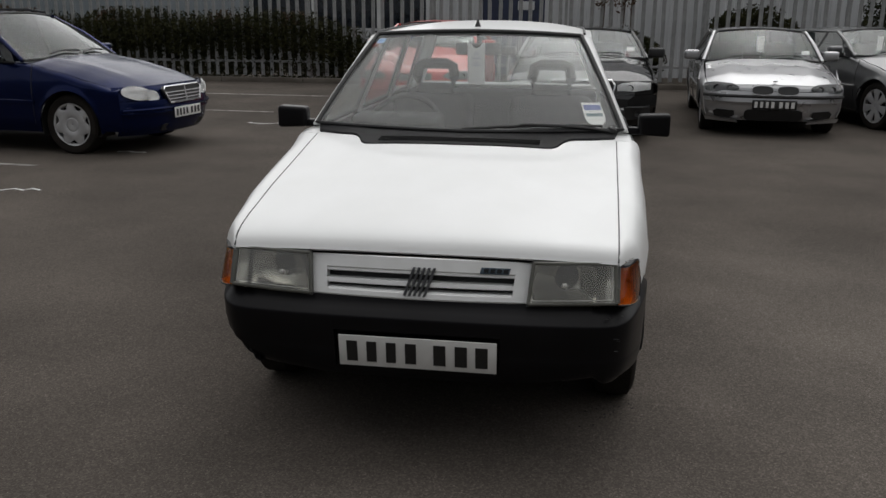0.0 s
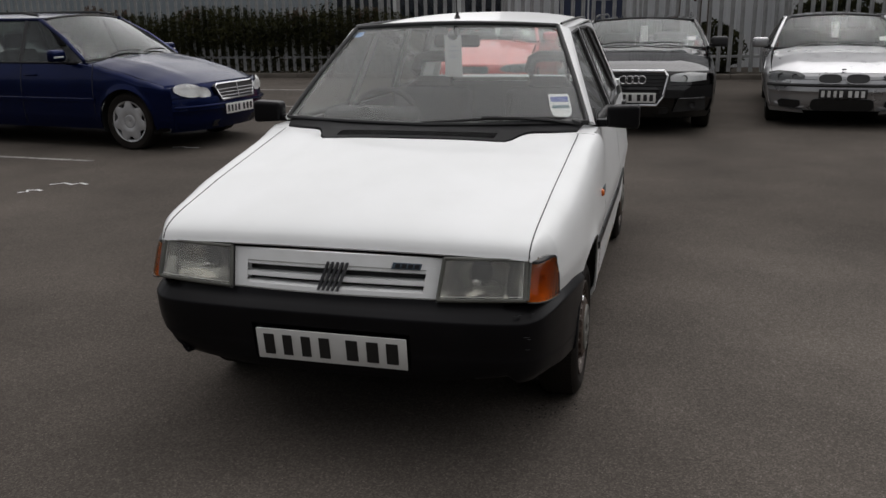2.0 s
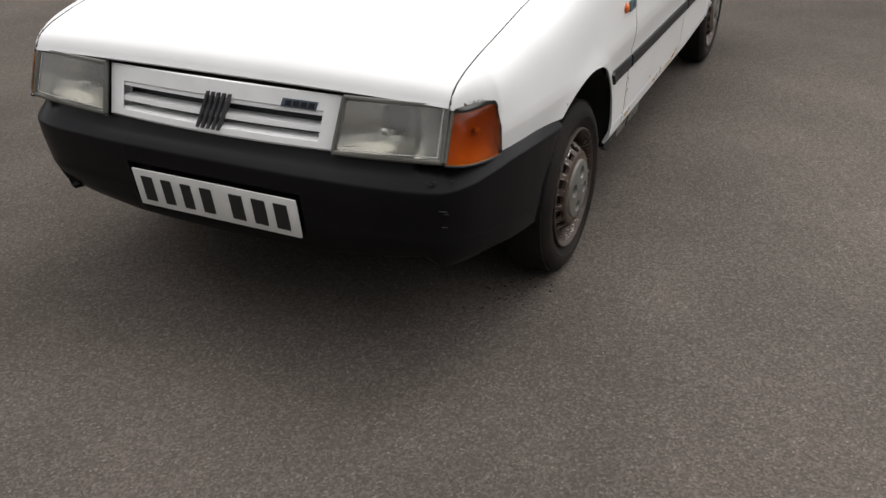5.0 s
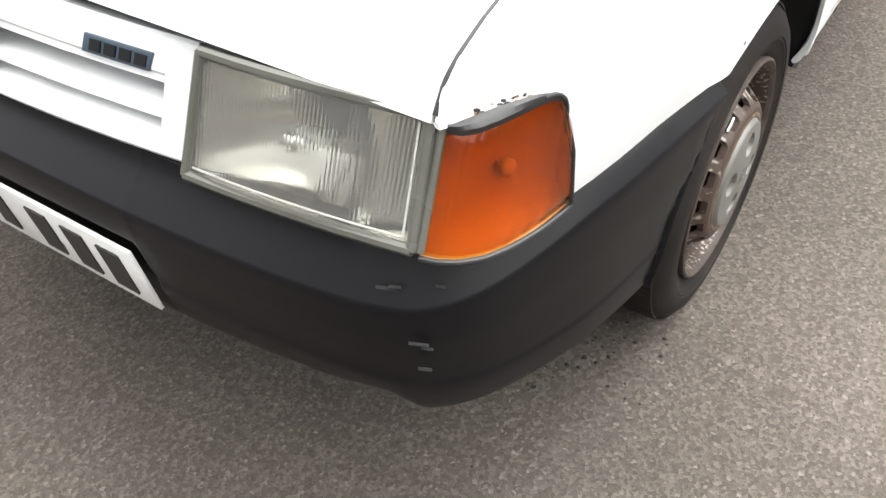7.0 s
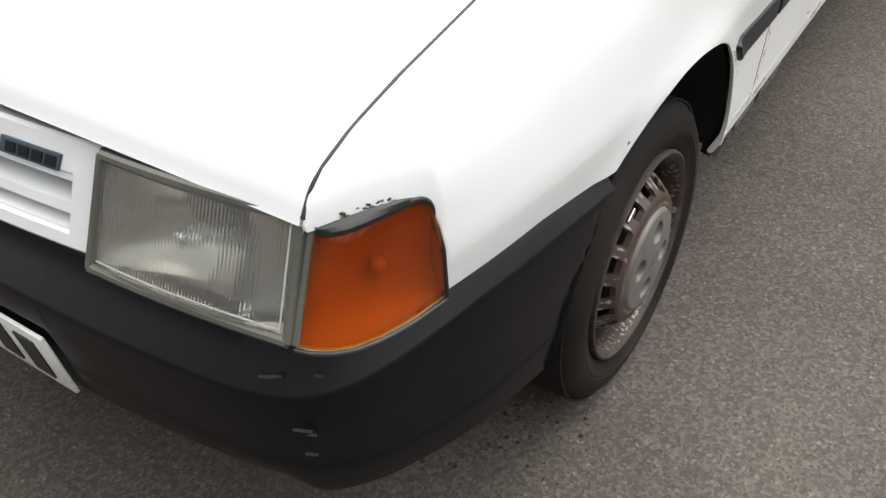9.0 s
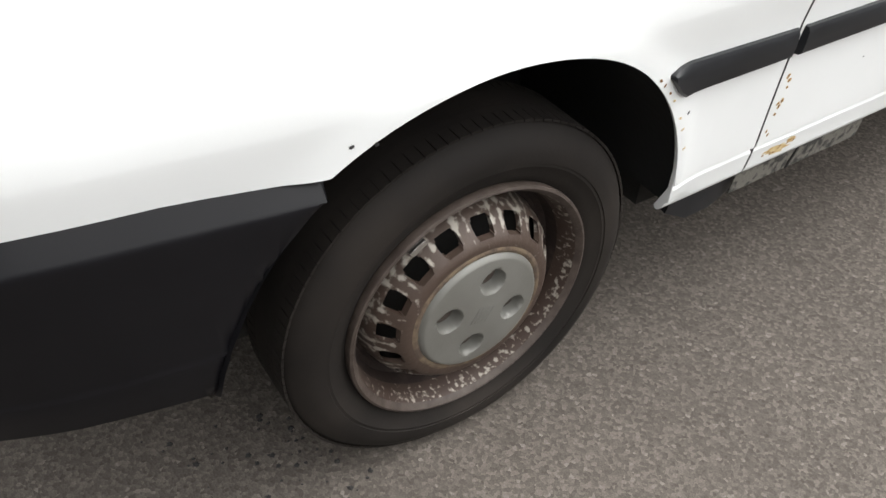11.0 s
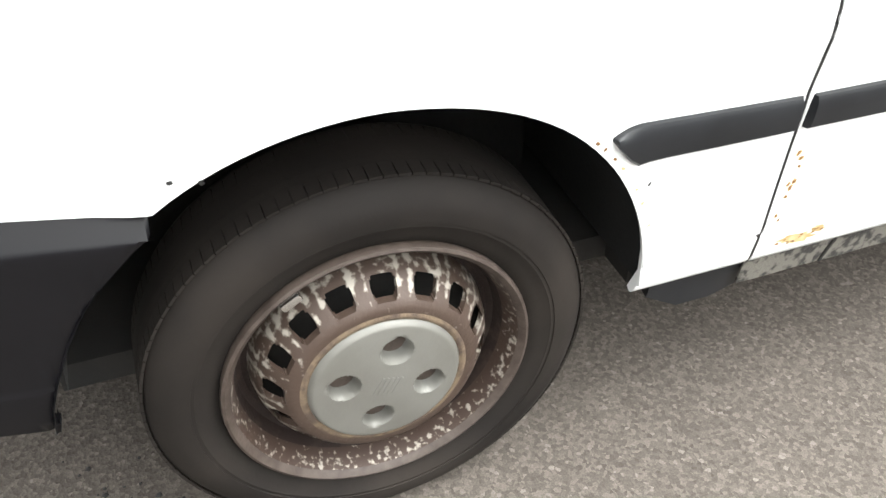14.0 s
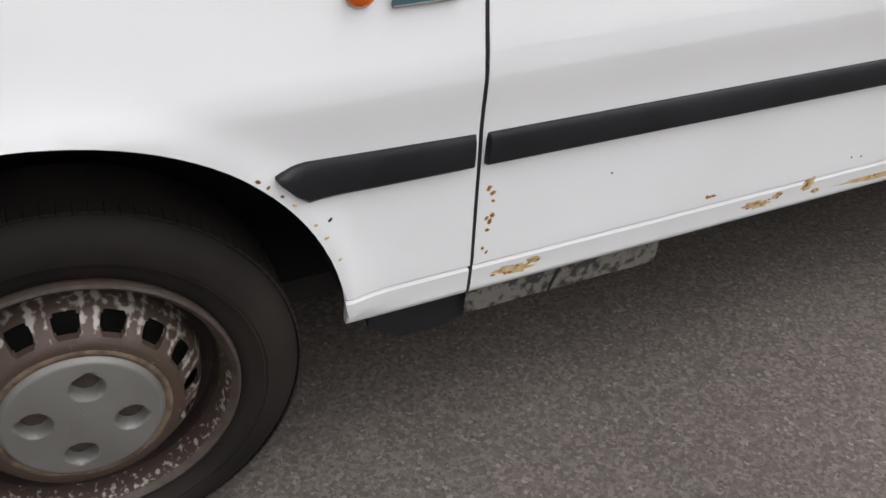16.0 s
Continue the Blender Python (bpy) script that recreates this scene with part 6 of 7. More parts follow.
        mm = part("door_mirror", moved(bm, pose(s * (W + 0.07), ws0 + 0.42, belt + 0.075)), paint if grille_kind != "frame" else SEAL, car)
        if paint == BLUE_PAINT:
            part("mirror_repeater", moved(box(-0.07, 0.07, -0.006, 0.006, -0.010, 0.010, 0.004), pose(s * (W + 0.08), ws0 + 0.370, belt + 0.060)), LAMP_PALE, mm, "clear side repeater strip")
        part("mirror_arm", box(min(s * (W - 0.06), s * (W + 0.02)), max(s * (W - 0.06), s * (W + 0.02)), ws0 + 0.39, ws0 + 0.45, belt - 0.005, belt + 0.05, 0.01), SEAL, mm)
    # rear end
    g = part("rear_window", sheet([[(u * ((W - 0.12) + (roof_half - W + 0.12) * v), rw0 + (rw1 - rw0) * v - 0.05 * u * u, tail - 0.01 + (H - 0.05 - tail) * v) for u in steps(-1, 1, 9)] for v in steps(0, 1, 6)], thick=0.004), TINT, car)
    g.visible_shadow = False
    rows = [[(u * (wid(rw0 + (L - 0.06 - rw0) * f, tail) + 0.004), rw0 + (L - 0.06 - rw0) * f, tail - 0.02 * f + 0.015 * (1 - u * u)) for u in steps(-1, 1, 9)] for f in steps(0, 1, 4)]
    part("boot_lid", sheet(rows, thick=0.01), paint, car)
    rows = [[(u * (wid(L, z) + 0.002), L - 0.03 * u * u - 0.05 * max(0, z - 0.7), z) for u in steps(-1, 1, 11)] for z in steps(0.25, tail - 0.02, 8)]
    part("rear_panel", sheet(rows, thick=0.02), paint, car)
    for s in (1, -1):
        part("tail_lamp", box(min(s * (W - 0.25), s * (W - 0.085)), max(s * (W - 0.25), s * (W - 0.085)), L - 0.10, L + 0.008, 0.66, 0.88, 0.02), TAIL_RED, car, "dark red tail lamp")
    # inside
    bm = box(-W + 0.12, W - 0.12, 0.3, L - 0.1, 0.24, 0.36)
    bm = box(-W + 0.13, W - 0.13, ws0 + 0.05, ws0 + 0.42, 0.5, cowl_z - 0.01, 0.03, bm)
    part("cabin_lining", bm, DASH, car)
    for x in (-0.36, 0.36):
        st = part("seat", moved(box(-0.24, 0.24, -0.06, 0.07, 0.0, 0.62, 0.05, segs=3), pose(x, ws1 + 0.62, 0.45, -14)), FABRIC, car)
        part("head_restraint", moved(box(-0.13, 0.13, -0.04, 0.04, 0, 0.17, 0.035, segs=3), pose(x, ws1 + 0.78, 1.07, -10)), FABRIC, st)
    part("rear_bench", moved(box(-W + 0.22, W - 0.22, -0.06, 0.06, 0, 0.55, 0.04, segs=3), pose(0, over + base - 0.15, 0.45, -15)), FABRIC, car)
    if tag:
        part("price_tag", moved(box(-0.045, 0.045, -0.001, 0.001, -0.10, 0.10), pose(0.02, ws1 + 0.02, H - 0.22)), PAPER, car, "white paper tag behind the windscreen")
        part("licence_holder", moved(box(-0.05, 0.05, -0.001, 0.001, -0.04, 0.04), pose(W - 0.28, ws0 + 0.30, cowl_z + 0.12, -50)), PAPER, car)
    for k, u0 in enumerate((-0.62, 0.05)):
        part("wiper", tube([(lambda q: (q[0], q[1] - 0.02, q[2] + 0.015))(ws(u0 + 0.62 * f, 0.05 + 0.06 * math.sin(f * 2.5))) for f in steps(0, 1, 6)], 0.010, 6), SEAL, car)
    # wheels
    INSIDE.append(Vector((-0.3, 0, 0)))
    for s in (1, -1):
        for cy in (over, over + base):
            w = part("wheel", lathe([(-0.20, wheel_r * 0.68), (-0.205, wheel_r * 0.86), (-0.18, wheel_r), (-0.02, wheel_r), (0.0, wheel_r * 0.93), (0.004, wheel_r * 0.82), (-0.004, wheel_r * 0.73), (-0.03, wheel_r * 0.69)], 40), RUBBER, car)
            w.matrix_basis = pose(s * (W - 0.035), cy, wheel_r, 0, 0, 0 if s > 0 else 180)
            R = wheel_r * 0.71
            bm = lathe([(-0.06, R * 0.92), (-0.012, R * 0.93), (-0.004, R), (-0.012, R * 1.02)], 36)
            lathe([(-0.018, 0.004), (-0.012, R * 0.12), (-0.014, R * 0.30), (-0.022, R * 0.34)], 24, bm)
            if star:
                lathe([(-0.010, R * 0.28), (-0.016, R * 0.34), (-0.008, R * 0.42), (-0.006, R * 0.60), (-0.012, R * 0.74), (-0.024, R * 0.76)], 28, bm)
            rim = part("rim", bm, rim_mat or ALLOY, w)
            for k in range(spokes):
                a = 360 * k / spokes
                wd = (0.62 if spokes <= 5 else 0.52) * R * 6.28 / spokes
                ws_ = (wd * 0.30, wd * 0.42, wd * 0.62)
                if star:
                    ws_ = (R * 0.12, R * 0.30, R * 0.15)
                q = prism([(-0.016, -ws_[0], R * 0.26), (-0.016, ws_[0], R * 0.26), (-0.013, ws_[1], R * 0.66), (-0.008, ws_[2], R * 0.97), (-0.008, -ws_[2], R * 0.97), (-0.013, -ws_[1], R * 0.66)], (-0.014, 0, 0), bevel=0.003) if star else prism([(-0.016, -wd * 0.30, R * 0.26), (-0.016, wd * 0.30, R * 0.26), (-0.013, wd * 0.42, R * 0.62), (-0.008, wd * 0.62, R * 0.96), (-0.008, -wd * 0.62, R * 0.96), (-0.013, -wd * 0.42, R * 0.62)], (-0.014, 0, 0), bevel=0.003)
                part("spoke", moved(q, pose(0, 0, 0, a)), rim_mat or ALLOY, rim)
            part("brake_disc", lathe([(-0.07, 0.01), (-0.07, R * 0.9)], 24), DARK, w)
    INSIDE.pop()
    INSIDE.pop()
    return car


def parked_cars():
    # dark blue estate, side on
    parked_car("blue_estate_car", "dark blue estate car with silver hub caps and chrome grille", Matrix.Translation((-3.775, 6.50, 0)) @ pose(0, 0, 0, 0, 0, 83.6), BLUE_PAINT, L=4.65, W=0.865, H=1.45, base=2.90, over=0.84, nose=0.69, cowl_z=0.94, ws0=1.22, ws1=2.02,
               rw1=4.25, rw0=4.46, belt=0.94, tail=1.0, spokes=7, grille_kind="chrome", lamp_kind="twin", tag=False, roof_bars=True, plate_z=0.41, star=True)
    parked_car("black_estate_car", "black estate car with tall chrome-framed grille", pose(0.56, 7.65, 0), BLACK_PAINT, L=4.9, W=0.91, H=1.285, base=2.84, over=0.95, nose=0.70, cowl_z=0.90,
               ws0=1.35, ws1=2.15, rw1=4.5, rw0=4.75, belt=0.90, tail=0.96, spokes=5, grille_kind="frame", drop=-0.02, lamp_kind="slim", roof_bars=True, plate_z=0.435, wheel_r=0.33)
    parked_car("silver_saloon_car", "silver saloon car with twin rounded grille halves", Matrix.Translation((2.91, 8.55, 0)) @ pose(0, 0, 0, 0, 0, -4), SILVER_PAINT, L=4.47, W=0.85, H=1.29, base=2.72, over=0.75,
               nose=0.62, cowl_z=0.85, ws0=1.28, ws1=1.95, rw1=3.15, rw0=3.75, belt=0.85, tail=0.93, drop=0.03, spokes=5, grille_kind="kidney", lamp_kind="other", plate_z=0.405)
    parked_car("grey_saloon_car", "grey saloon car parked at an angle", Matrix.Translation((5.50, 9.15, 0)) @ pose(0, 0, 0, 0, 0, 20), GREY_PAINT, L=4.6, W=0.87, H=1.30, base=2.72, over=0.85,
               spokes=7, grille_kind="chrome", lamp_kind="twin", ws0=1.25, ws1=1.98)
    parked_car("red_hatchback", "bright red hatchback facing out of its bay", pose(-1.75, 9.4, 0), RED_PAINT, L=4.0, W=0.83, H=1.34, base=2.5, over=0.78, nose=0.66, cowl_z=0.93, ws0=1.15, ws1=1.85,
               rw1=3.4, rw0=3.85, belt=0.93, tail=0.95, spokes=5, grille_kind="plain", lamp_kind="other", wheel_r=0.29)
    parked_car("pale_silver_hatchback", "pale silver compact hatchback with grey lower bumper", Matrix.Translation((-9.2, 5.75, 0)) @ pose(0, 0, 0, 0, 0, 50), PALE_PAINT, L=3.8, W=0.80, H=1.58, base=2.42, over=0.75,
               nose=0.74, cowl_z=1.05, ws0=0.95, ws1=1.75, rw1=3.4, rw0=3.7, belt=1.02, tail=1.05, spokes=7, grille_kind="plain", lamp_kind="twin", bumper_mat=PALE_PAINT, tag=False)
    parked_car("dark_hatchback", "dark hatchback parked behind the pale car", Matrix.Translation((-10.6, 11.2, 0)) @ pose(0, 0, 0, 0, 0, 60), BLACK_PAINT, L=4.1, W=0.86, H=1.45, base=2.5, over=0.78,
               ws0=1.15, ws1=1.85, rw1=3.4, rw0=3.9, spokes=5, grille_kind="plain", lamp_kind="other", tag=False)


parked_cars()


# ---- bays, fence, hedge and the sheds behind ----
LINE = mat("worn_white_line", (0.11, 0.105, 0.096), (0.33, 0.32, 0.30), rough=0.85, scale=9, fine=200, bump=0.4, low=0.40, high=0.62)
GALV = mat("galvanised_steel", (0.235, 0.24, 0.24), (0.34, 0.345, 0.34), rough=0.55, metal=0.35, scale=6, fine=150, bump=0.1)
CLAD = mat("grey_cladding", (0.45, 0.46, 0.47), (0.54, 0.55, 0.56), rough=0.55, scale=0.8, fine=60, bump=0.05)
CLAD_DARK = mat("blue_grey_cladding", (0.19, 0.22, 0.24), (0.25, 0.28, 0.30), rough=0.55, scale=0.8, fine=60, bump=0.05)
WHITE_BAND = mat("white_fascia", (0.70, 0.71, 0.70), (0.60, 0.61, 0.60), rough=0.5, scale=2)
DOOR_BLUE = mat("dark_blue_door", (0.015, 0.022, 0.05), (0.02, 0.03, 0.07), rough=0.5)
LEAF = mat("dark_leaves", (0.016, 0.018, 0.007), (0.042, 0.042, 0.017), rough=0.85, scale=2.5, fine=40, bump=0.1, spec=0.12)
LEAF_RED = mat("brown_leaves", (0.05, 0.022, 0.012), (0.09, 0.05, 0.02), rough=0.6, scale=6, fine=40, bump=0.1)
BARK = mat("bark", (0.05, 0.038, 0.028), (0.09, 0.07, 0.05), rough=0.9, scale=20)
KERB = mat("weathered_concrete", (0.075, 0.064, 0.052), (0.12, 0.105, 0.088), rough=0.9, scale=3, fine=90, bump=0.4)
SOIL = mat("soil_and_litter", (0.035, 0.028, 0.020), (0.07, 0.055, 0.038), rough=0.95, scale=5, fine=60, bump=0.8, depth=0.01)
FY = 15.9


def marks():
    def line(name, x0, y0, x1, y1, w, label):
        a, b = Vector((x0, y0, 0)), Vector((x1, y1, 0))
        n = Vector((-(b - a).y, (b - a).x, 0)).normalized() * w / 2
        rows = []
        for f in steps(0, 1, 12):
            p = a + (b - a) * f
            rows.append([p - n + Vector((0, 0, 0.004)), p + n + Vector((0, 0, 0.004))])
        tagged(make(name, sheet(rows), LINE, smooth=False), label, "road marking", kind="structure")

    line("bay_line", -12.0, 5.50, -4.68, 5.06, 0.075, "worn white bay line on the asphalt")
    line("bay_line", -9.6, 2.32, -4.70, 2.60, 0.075, "worn white bay line on the asphalt")
    line("bay_line", -12.5, 8.05, -8.9, 7.55, 0.075, "worn white bay line on the asphalt")
    line("bay_line", -7.4, 12.72, -3.4, 12.62, 0.10, "worn white line near the fence")
    line("bay_line", -6.2, 10.1, -4.0, 10.0, 0.08, "faint white bay line")
    # loose chalk-like scribbles
    rnd = random.Random(3)
    for cx, cy, pts in ((-4.20, 3.62, ((-0.10, -0.07), (-0.04, -0.02), (-0.09, 0.03), (0.0, 0.06), (0.05, 0.04))), (-4.10, 3.97, ((-0.16, -0.07), (-0.08, 0.02), (0.04, -0.03), (0.06, 0.05), (0.17, 0.0))),
                        (-4.15, 6.0, ((-0.2, 0), (-0.1, 0.06), (0.0, 0.0), (0.12, 0.03))), (-3.6, 8.6, ((-0.3, 0.1), (-0.1, 0.0), (0.1, 0.1), (0.3, 0.0)))):
        v = [Vector((cx + a, cy + b, 0.002)) for a, b in pts]
        rows = []
        for i, p in enumerate(v):
            d = (v[min(i + 1, len(v) - 1)] - v[max(i - 1, 0)]).normalized()
            n = Vector((-d.y, d.x, 0)) * (0.012 + 0.008 * rnd.random())
            rows.append([p - n + Vector((0, 0, 0.002)), p + n + Vector((0, 0, 0.002))])
        tagged(make("paint_scribble", sheet(rows), WHITE_BAND, smooth=False), "short scribble of white paint on the asphalt", "road marking", kind="structure")


def fence():
    f = thing("palisade_fence", "grey galvanised steel palisade fence behind the parked cars", "fence")
    me = None
    x = -19.0
    while x < 13.0:
        if me is None:
            w = 0.040
            sect = [(-w, 0.0), (-w * 0.55, -0.012), (-w * 0.25, -0.002), (w * 0.25, -0.002), (w * 0.55, -0.012), (w, 0.0), (w, 0.003), (w * 0.5, -0.008), (0, 0.003), (-w * 0.5, -0.008), (-w, 0.003)]
            rows = [[(a, b, z) for a, b in sect] for z in (0.12, 2.28)] + [[(a * 0.15, b, 2.40) for a, b in sect]]
            ob = part("pale", sheet(rows, closed=True), GALV, f, smooth=False)
            me = ob.data
        else:
            ob = new("pale", me)
            ob.parent = f
        ob.location = (x, FY, 0)
        ob.rotation_euler = (0, radians(random.uniform(-0.7, 0.7)), 0)
        x += 0.208
    for z in (0.42, 2.05):
        part("rail", box(-19.2, 13.2, FY + 0.012, FY + 0.055, z - 0.025, z + 0.025, 0.004), GALV, f)
    for k in range(12):
        part("post", box(-19.0 + 2.75 * k - 0.03, -19.0 + 2.75 * k + 0.03, FY + 0.056, FY + 0.12, 0.0, 2.35, 0.006), GALV, f)
    # low concrete edge with a strip of soil behind
    for k in range(35):
        x0 = -19.0 + 0.915 * k
        tagged(make("kerb_stone", box(x0, x0 + 0.905, FY - 0.42, FY - 0.29, -0.05, 0.10, 0.012), KERB), "weathered concrete kerb stone", "kerb", group="kerb by the fence", kind="structure")
    rows = [[(x, y, 0.06 + 0.02 * noise.noise((x * 2, y * 3, 0))) for y in steps(FY - 0.29, FY + 1.6, 7)] for x in steps(-19, 13, 120)]
    tagged(make("verge", sheet(rows), SOIL), "dark soil verge along the fence", "verge", kind="structure")


def leaves(name, label, blobs, count, size, m, seed, density=0.55):
    """Clumps of small two-faced leaves on uneven mounds, with stems."""
    rnd = random.Random(seed)
    vs, fs = [], []
    for _ in range(count):
        cx, cy, cz, rx, ry, rz = rnd.choice(blobs)
        d = Vector((rnd.gauss(0, 1), rnd.gauss(0, 1), rnd.gauss(0, 1))).normalized() * (density + (1 - density) * rnd.random() ** 0.5)
        wob = 1 + 0.35 * noise.noise((cx + d.x * 2.2, cy + d.y * 2.2, cz + d.z * 2.2))
        p = Vector((cx + d.x * rx * wob, cy + d.y * ry * wob, max(0.03, cz + d.z * rz * wob)))
        a = Vector((rnd.gauss(0, 1), rnd.gauss(0, 1), rnd.gauss(0, 1))).normalized()
        b = a.cross(Vector((rnd.gauss(0, 1), rnd.gauss(0, 1), rnd.gauss(0, 1)))).normalized()
        s = size * rnd.uniform(0.6, 1.4)
        k = len(vs)
        n = a.cross(b) * s * 0.18
        vs += [p - a * s, p + b * s * 0.45 + n, p + a * s, p - b * s * 0.45 + n]
        fs += [(k, k + 1, k + 2), (k, k + 2, k + 3)]
    me = bpy.data.meshes.new(name)
    me.from_pydata([tuple(v) for v in vs], [], fs)
    me.materials.append(m)
    return tagged(new(name, me), label, "hedge", kind="stuff")


def greenery():
    rnd = random.Random(11)
    blobs = []
    for k in range(46):
        x = -18.5 + 14.2 * k / 45
        h = 0.98 + 0.05 * math.sin(k * 0.7) + 0.08 * rnd.random() + (0.10 if k > 26 else 0)
        if x > -5.2:
            h *= 1.0 - 0.35 * (x + 5.2)
        blobs.append((x, FY + 0.06 + 0.1 * rnd.random(), h - 0.10, 0.55, 0.40, 0.50))
        blobs.append((x + 0.15, FY + 0.22, h * 0.55, 0.5, 0.30, h * 0.58))
    leaves("hedge", "dark green hedge growing through the fence", blobs, 150000, 0.036, LEAF, 4, 0.3)
    leaves("hedge_growth", "brown-tinged shoots on the hedge", [(x, FY + 0.2, 1.25 + 0.2 * rnd.random(), 0.35, 0.3, 0.22) for x in (-12.6, -11.9, -9.9, -7.2, -5.6)], 2400, 0.04, LEAF_RED, 9)
    back = [(3.70, FY + 0.75, 0.95, 0.55, 0.4, 0.60), (4.20, FY + 0.75, 1.00, 0.60, 0.4, 0.68), (4.70, FY + 0.75, 0.85, 0.45, 0.4, 0.52), (1.7, FY + 0.6, 0.50, 0.6, 0.4, 0.55), (6.9, FY + 0.75, 1.05, 0.7, 0.4, 0.8), (7.6, FY + 0.75, 1.0, 0.7, 0.4, 0.8), (4.9, FY + 0.6, 0.45, 0.7, 0.4, 0.5)]
    leaves("shrubs", "dark shrubs behind the fence", back, 26000, 0.045, LEAF, 6)
    # leafy stems rising behind the black estate
    for x0 in (0.95, 1.35, 1.5):
        bm = tube([(x0, FY - 0.1, 0.05), (x0 + 0.05, FY - 0.12, 0.9), (x0 - 0.04 + 0.2 * rnd.random(), FY - 0.1, 1.85 + 0.2 * rnd.random())], 0.012, 5)
        tagged(make("shrub_stem", bm, BARK), "thin bare shrub stem by the fence", "shrub", group="stems by the fence")
    leaves("stem_leaves", "small brown leaves on thin stems", [(x, FY - 0.1, z, 0.16, 0.12, 0.22) for x, z in ((0.95, 1.75), (1.35, 1.7), (1.5, 1.85))], 130, 0.05, LEAF_RED, 8)


def sheds():
    """Ribbed metal building close behind the fence, with a lower glazed one beside it."""
    def ribbed(x0, x1, y, z0, z1, pitch=0.2, depth=0.035):
        pts = []
        x = x0
        while x < x1 - 1e-6:
            for dx, dy in ((0, 0), (0.55, 0), (0.65, -1), (0.9, -1), (1.0, 0)):
                pts.append((x + dx * pitch, y + dy * depth))
            x += pitch
        return sheet([[(a, b, z) for a, b in pts] for z in (z0, z1)])

    s = thing("metal_shed", "pale grey ribbed metal shed behind the fence", "building")
    part("wall_panel", ribbed(-0.3, 16.0, 19.0, 0.0, 6.5), CLAD, s, smooth=False)
    part("wall_panel", ribbed(-3.2, -1.9, 19.0, 0.0, 6.5), CLAD, s, smooth=False)
    part("end_wall", box(-3.2, -3.1, 19.02, 30, 0, 6.5), CLAD, s)
    part("end_wall", box(15.9, 16.0, 19.02, 30, 0, 6.5), CLAD, s)
    part("roof", box(-3.3, 16.1, 18.9, 30.1, 6.5, 6.7, 0.03), CLAD_DARK, s)
    d = part("shed_door", box(-1.9, -0.3, 19.03, 19.1, 0.0, 2.3), DOOR_BLUE, s, "dark blue metal door")
    part("door_frame", box(-1.12, -1.08, 19.0, 19.04, 0.0, 2.3), CLAD, d)
    part("door_sign", box(-0.95, -0.55, 19.005, 19.03, 1.55, 1.75, 0.004), CLAD, d)
    part("lintel", box(-1.92, -0.28, 18.97, 19.1, 2.3, 6.5), CLAD, s)
    o = thing("low_office", "low office building with dark windows and white fascia", "building")
    part("wall", box(-22, -3.3, 24.0, 24.3, 0.0, 1.0), CLAD, o)
    part("wall", box(-22, -3.3, 24.0, 24.3, 2.05, 2.5), WHITE_BAND, o)
    for k in range(9):
        x0 = -21.9 + k * 2.06
        w = part("window", box(x0, x0 + 1.9, 24.1, 24.13, 1.0, 2.05), mat_office_glass, o)
        part("window_frame", box(x0 + 1.9, x0 + 2.06, 24.02, 24.2, 1.0, 2.05), WHITE_BAND, w)
    part("roof", box(-22.2, -3.2, 23.8, 32, 2.5, 2.7, 0.03), CLAD_DARK, o)
    g = thing("roller_shutter_unit", "blue-grey ribbed metal unit far behind the hedge", "building")
    part("wall_panel", ribbed(-24.0, -9.6, 22.0, 0.0, 5.0, 0.25), CLAD_DARK, g, smooth=False)
    part("end_wall", box(-9.7, -9.6, 22.02, 23.9, 0, 5.0), CLAD_DARK, g)
    part("roof", box(-24.1, -9.5, 21.9, 24.0, 5.0, 5.2, 0.03), CLAD_DARK, g)


BRICK = mat("dull_grey_brick", (0.10, 0.10, 0.10), (0.16, 0.16, 0.16), rough=0.9, scale=2, fine=40, bump=0.4, depth=0.01)


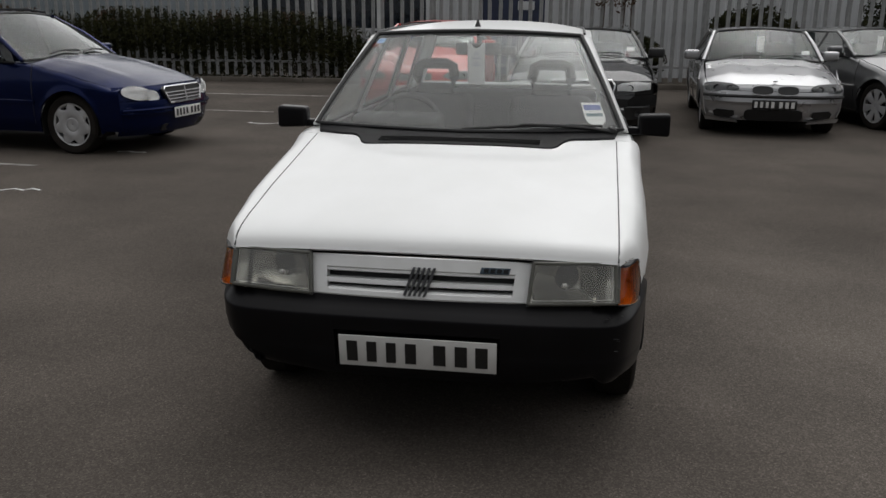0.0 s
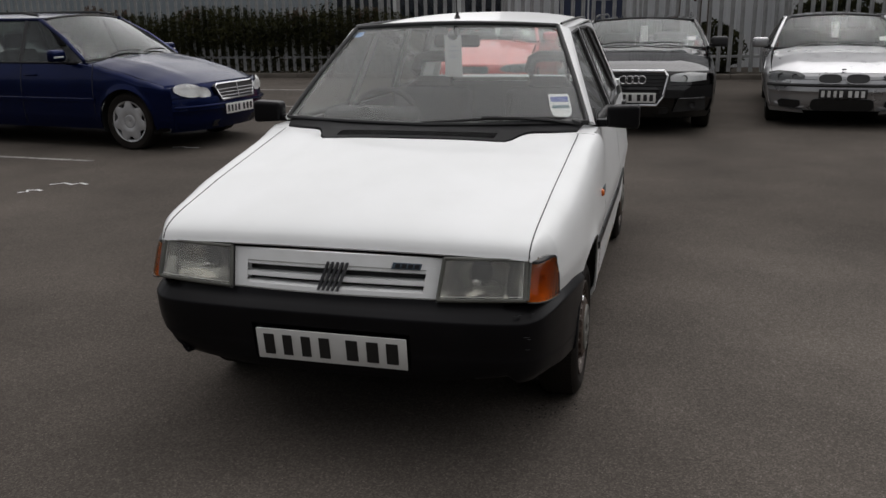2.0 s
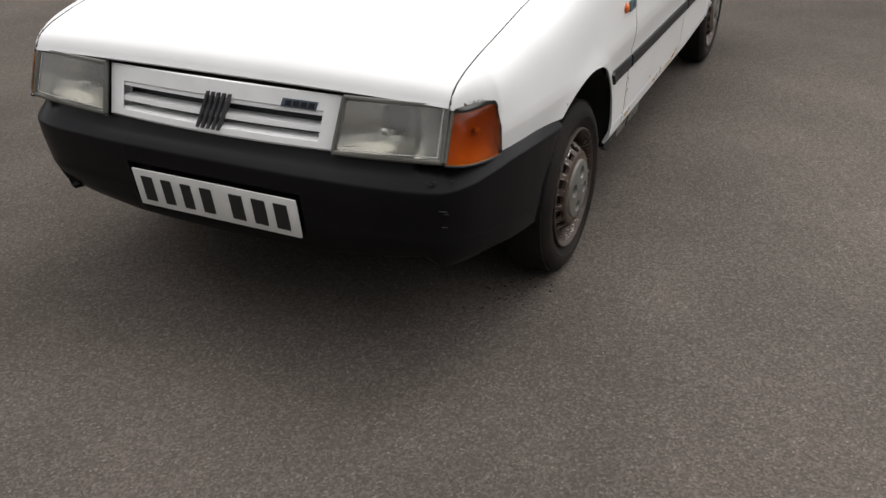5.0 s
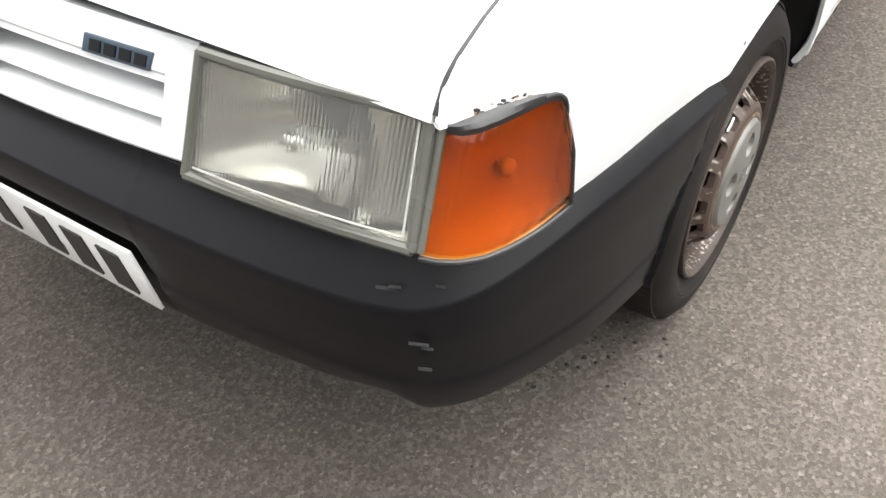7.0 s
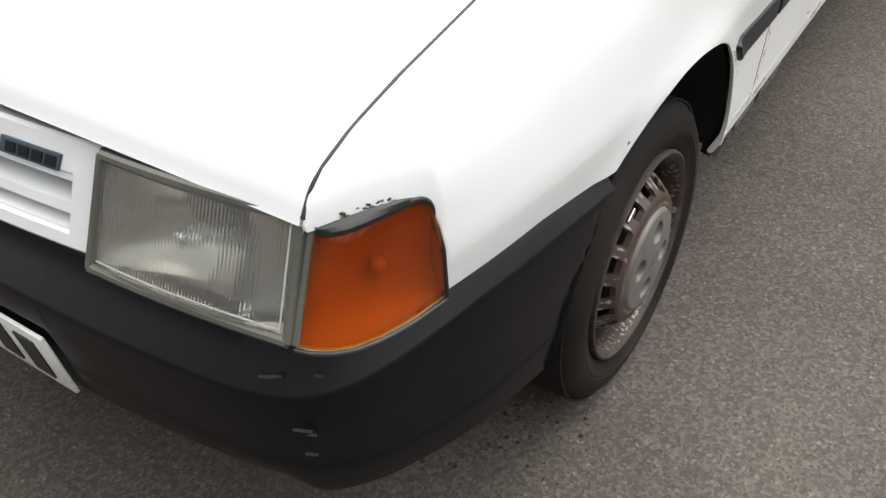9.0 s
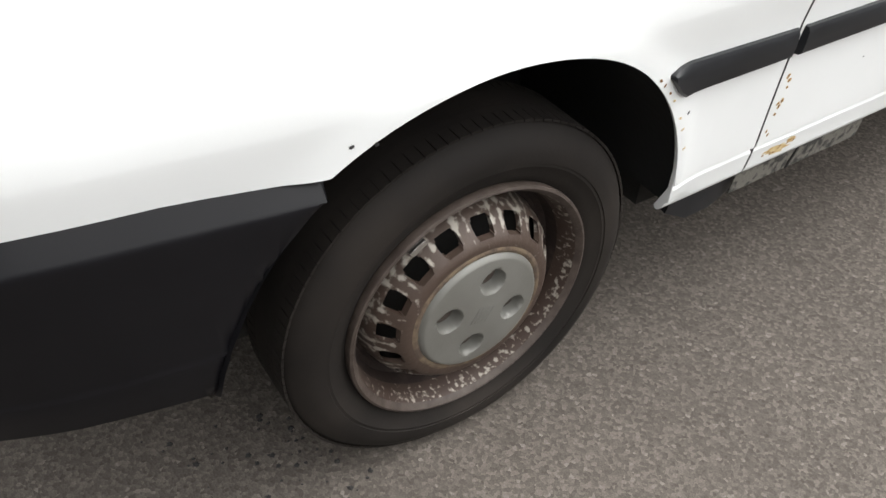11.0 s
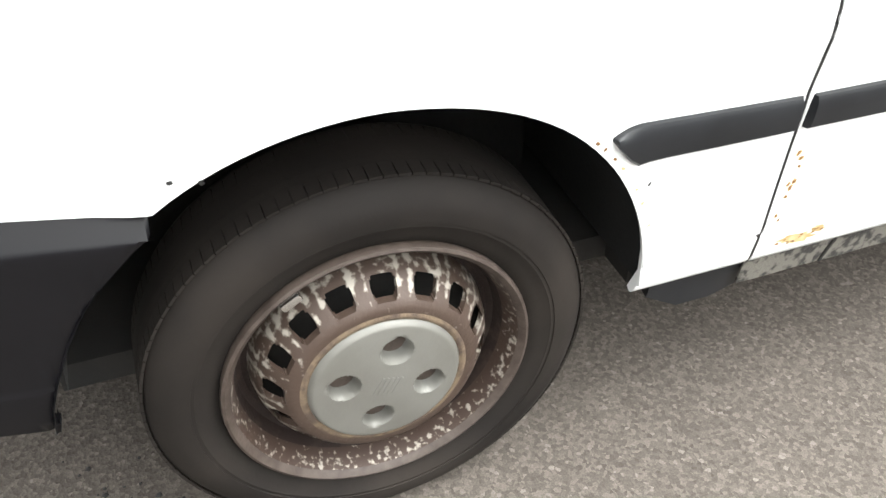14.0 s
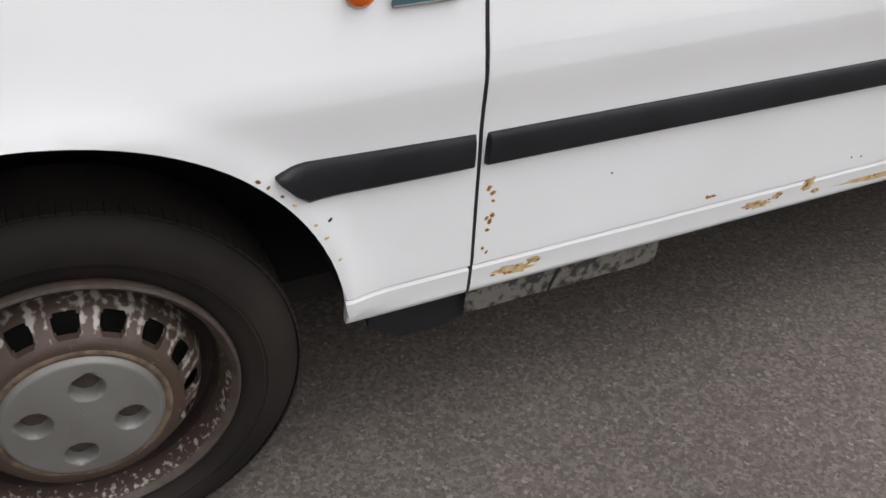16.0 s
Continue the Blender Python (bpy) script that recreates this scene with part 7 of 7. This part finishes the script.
def sky_block_walls():
    """Unseen walls added to block low sky light on sides away from the fence."""
    tagged(make("sky_block_south", box(-30, 20, -11.4, -11.0, 0, 5.2), BRICK, smooth=False), "plain grey brick wall, unseen, added to block low sky light", "wall", kind="structure")
    tagged(make("sky_block_east", box(16.6, 17.0, -12.9, 18.9, 0, 5.0), BRICK, smooth=False), "plain grey brick wall, unseen, added to block low sky light", "wall", kind="structure")
    tagged(make("sky_block_west", box(-30.4, -30.0, -12.9, 24, 0, 5.0), BRICK, smooth=False), "plain grey brick wall, unseen, added to block low sky light", "wall", kind="structure")


mat_office_glass = mat("office_glass", (0.012, 0.016, 0.022), (0.03, 0.035, 0.045), rough=0.08, bump=0.0, spec=0.8)


def debris():
    """Dark crumbs by the front wheel and pale grit, lying loose."""
    rnd = random.Random(21)
    vs, fs = [], []
    spots = [(0.64, 0.50, 0.05, 26), (0.62, 0.44, 0.07, 16), (0.70, 0.55, 0.04, 12)]
    for cx, cy, sd, n in spots:
        for _ in range(n):
            p = Vector((rnd.gauss(cx, sd), rnd.gauss(cy, sd), 0.0))
            r = rnd.uniform(0.0015, 0.0055)
            k = len(vs)
            ring = [p + Vector((r * math.cos(a) * rnd.uniform(0.6, 1.3), r * math.sin(a) * rnd.uniform(0.6, 1.3), 0.0005)) for a in (0, 1.25, 2.5, 3.8, 5.0)]
            vs += ring + [p + Vector((0, 0, r * 0.8))]
            fs += [(k + i, k + (i + 1) % 5, k + 5) for i in range(5)]
    me = bpy.data.meshes.new("crumbs")
    me.from_pydata([tuple(v) for v in vs], [], fs)
    me.materials.append(DARK)
    tagged(new("crumbs", me), "dark crumbs of dirt on the asphalt by the wheel", "debris", kind="stuff")
    vs, fs = [], []
    for _ in range(1500):
        p = Vector((rnd.uniform(-1.5, 3.2), rnd.uniform(-2.6, 3.0), 0.0))
        r = rnd.uniform(0.0012, 0.0034)
        k = len(vs)
        ring = [p + Vector((r * math.cos(a) * rnd.uniform(0.6, 1.3), r * math.sin(a) * rnd.uniform(0.6, 1.3), 0.0003)) for a in (0, 1.25, 2.5, 3.8, 5.0)]
        vs += ring + [p + Vector((0, 0, r * 0.9))]
        fs += [(k + i, k + (i + 1) % 5, k + 5) for i in range(5)]
    me = bpy.data.meshes.new("grit")
    me.from_pydata([tuple(v) for v in vs], [], fs)
    me.materials.append(KERB)
    tagged(new("grit", me), "pale grit scattered on the asphalt", "grit", kind="stuff")


marks()
fence()
greenery()
sheds()
sky_block_walls()
debris()
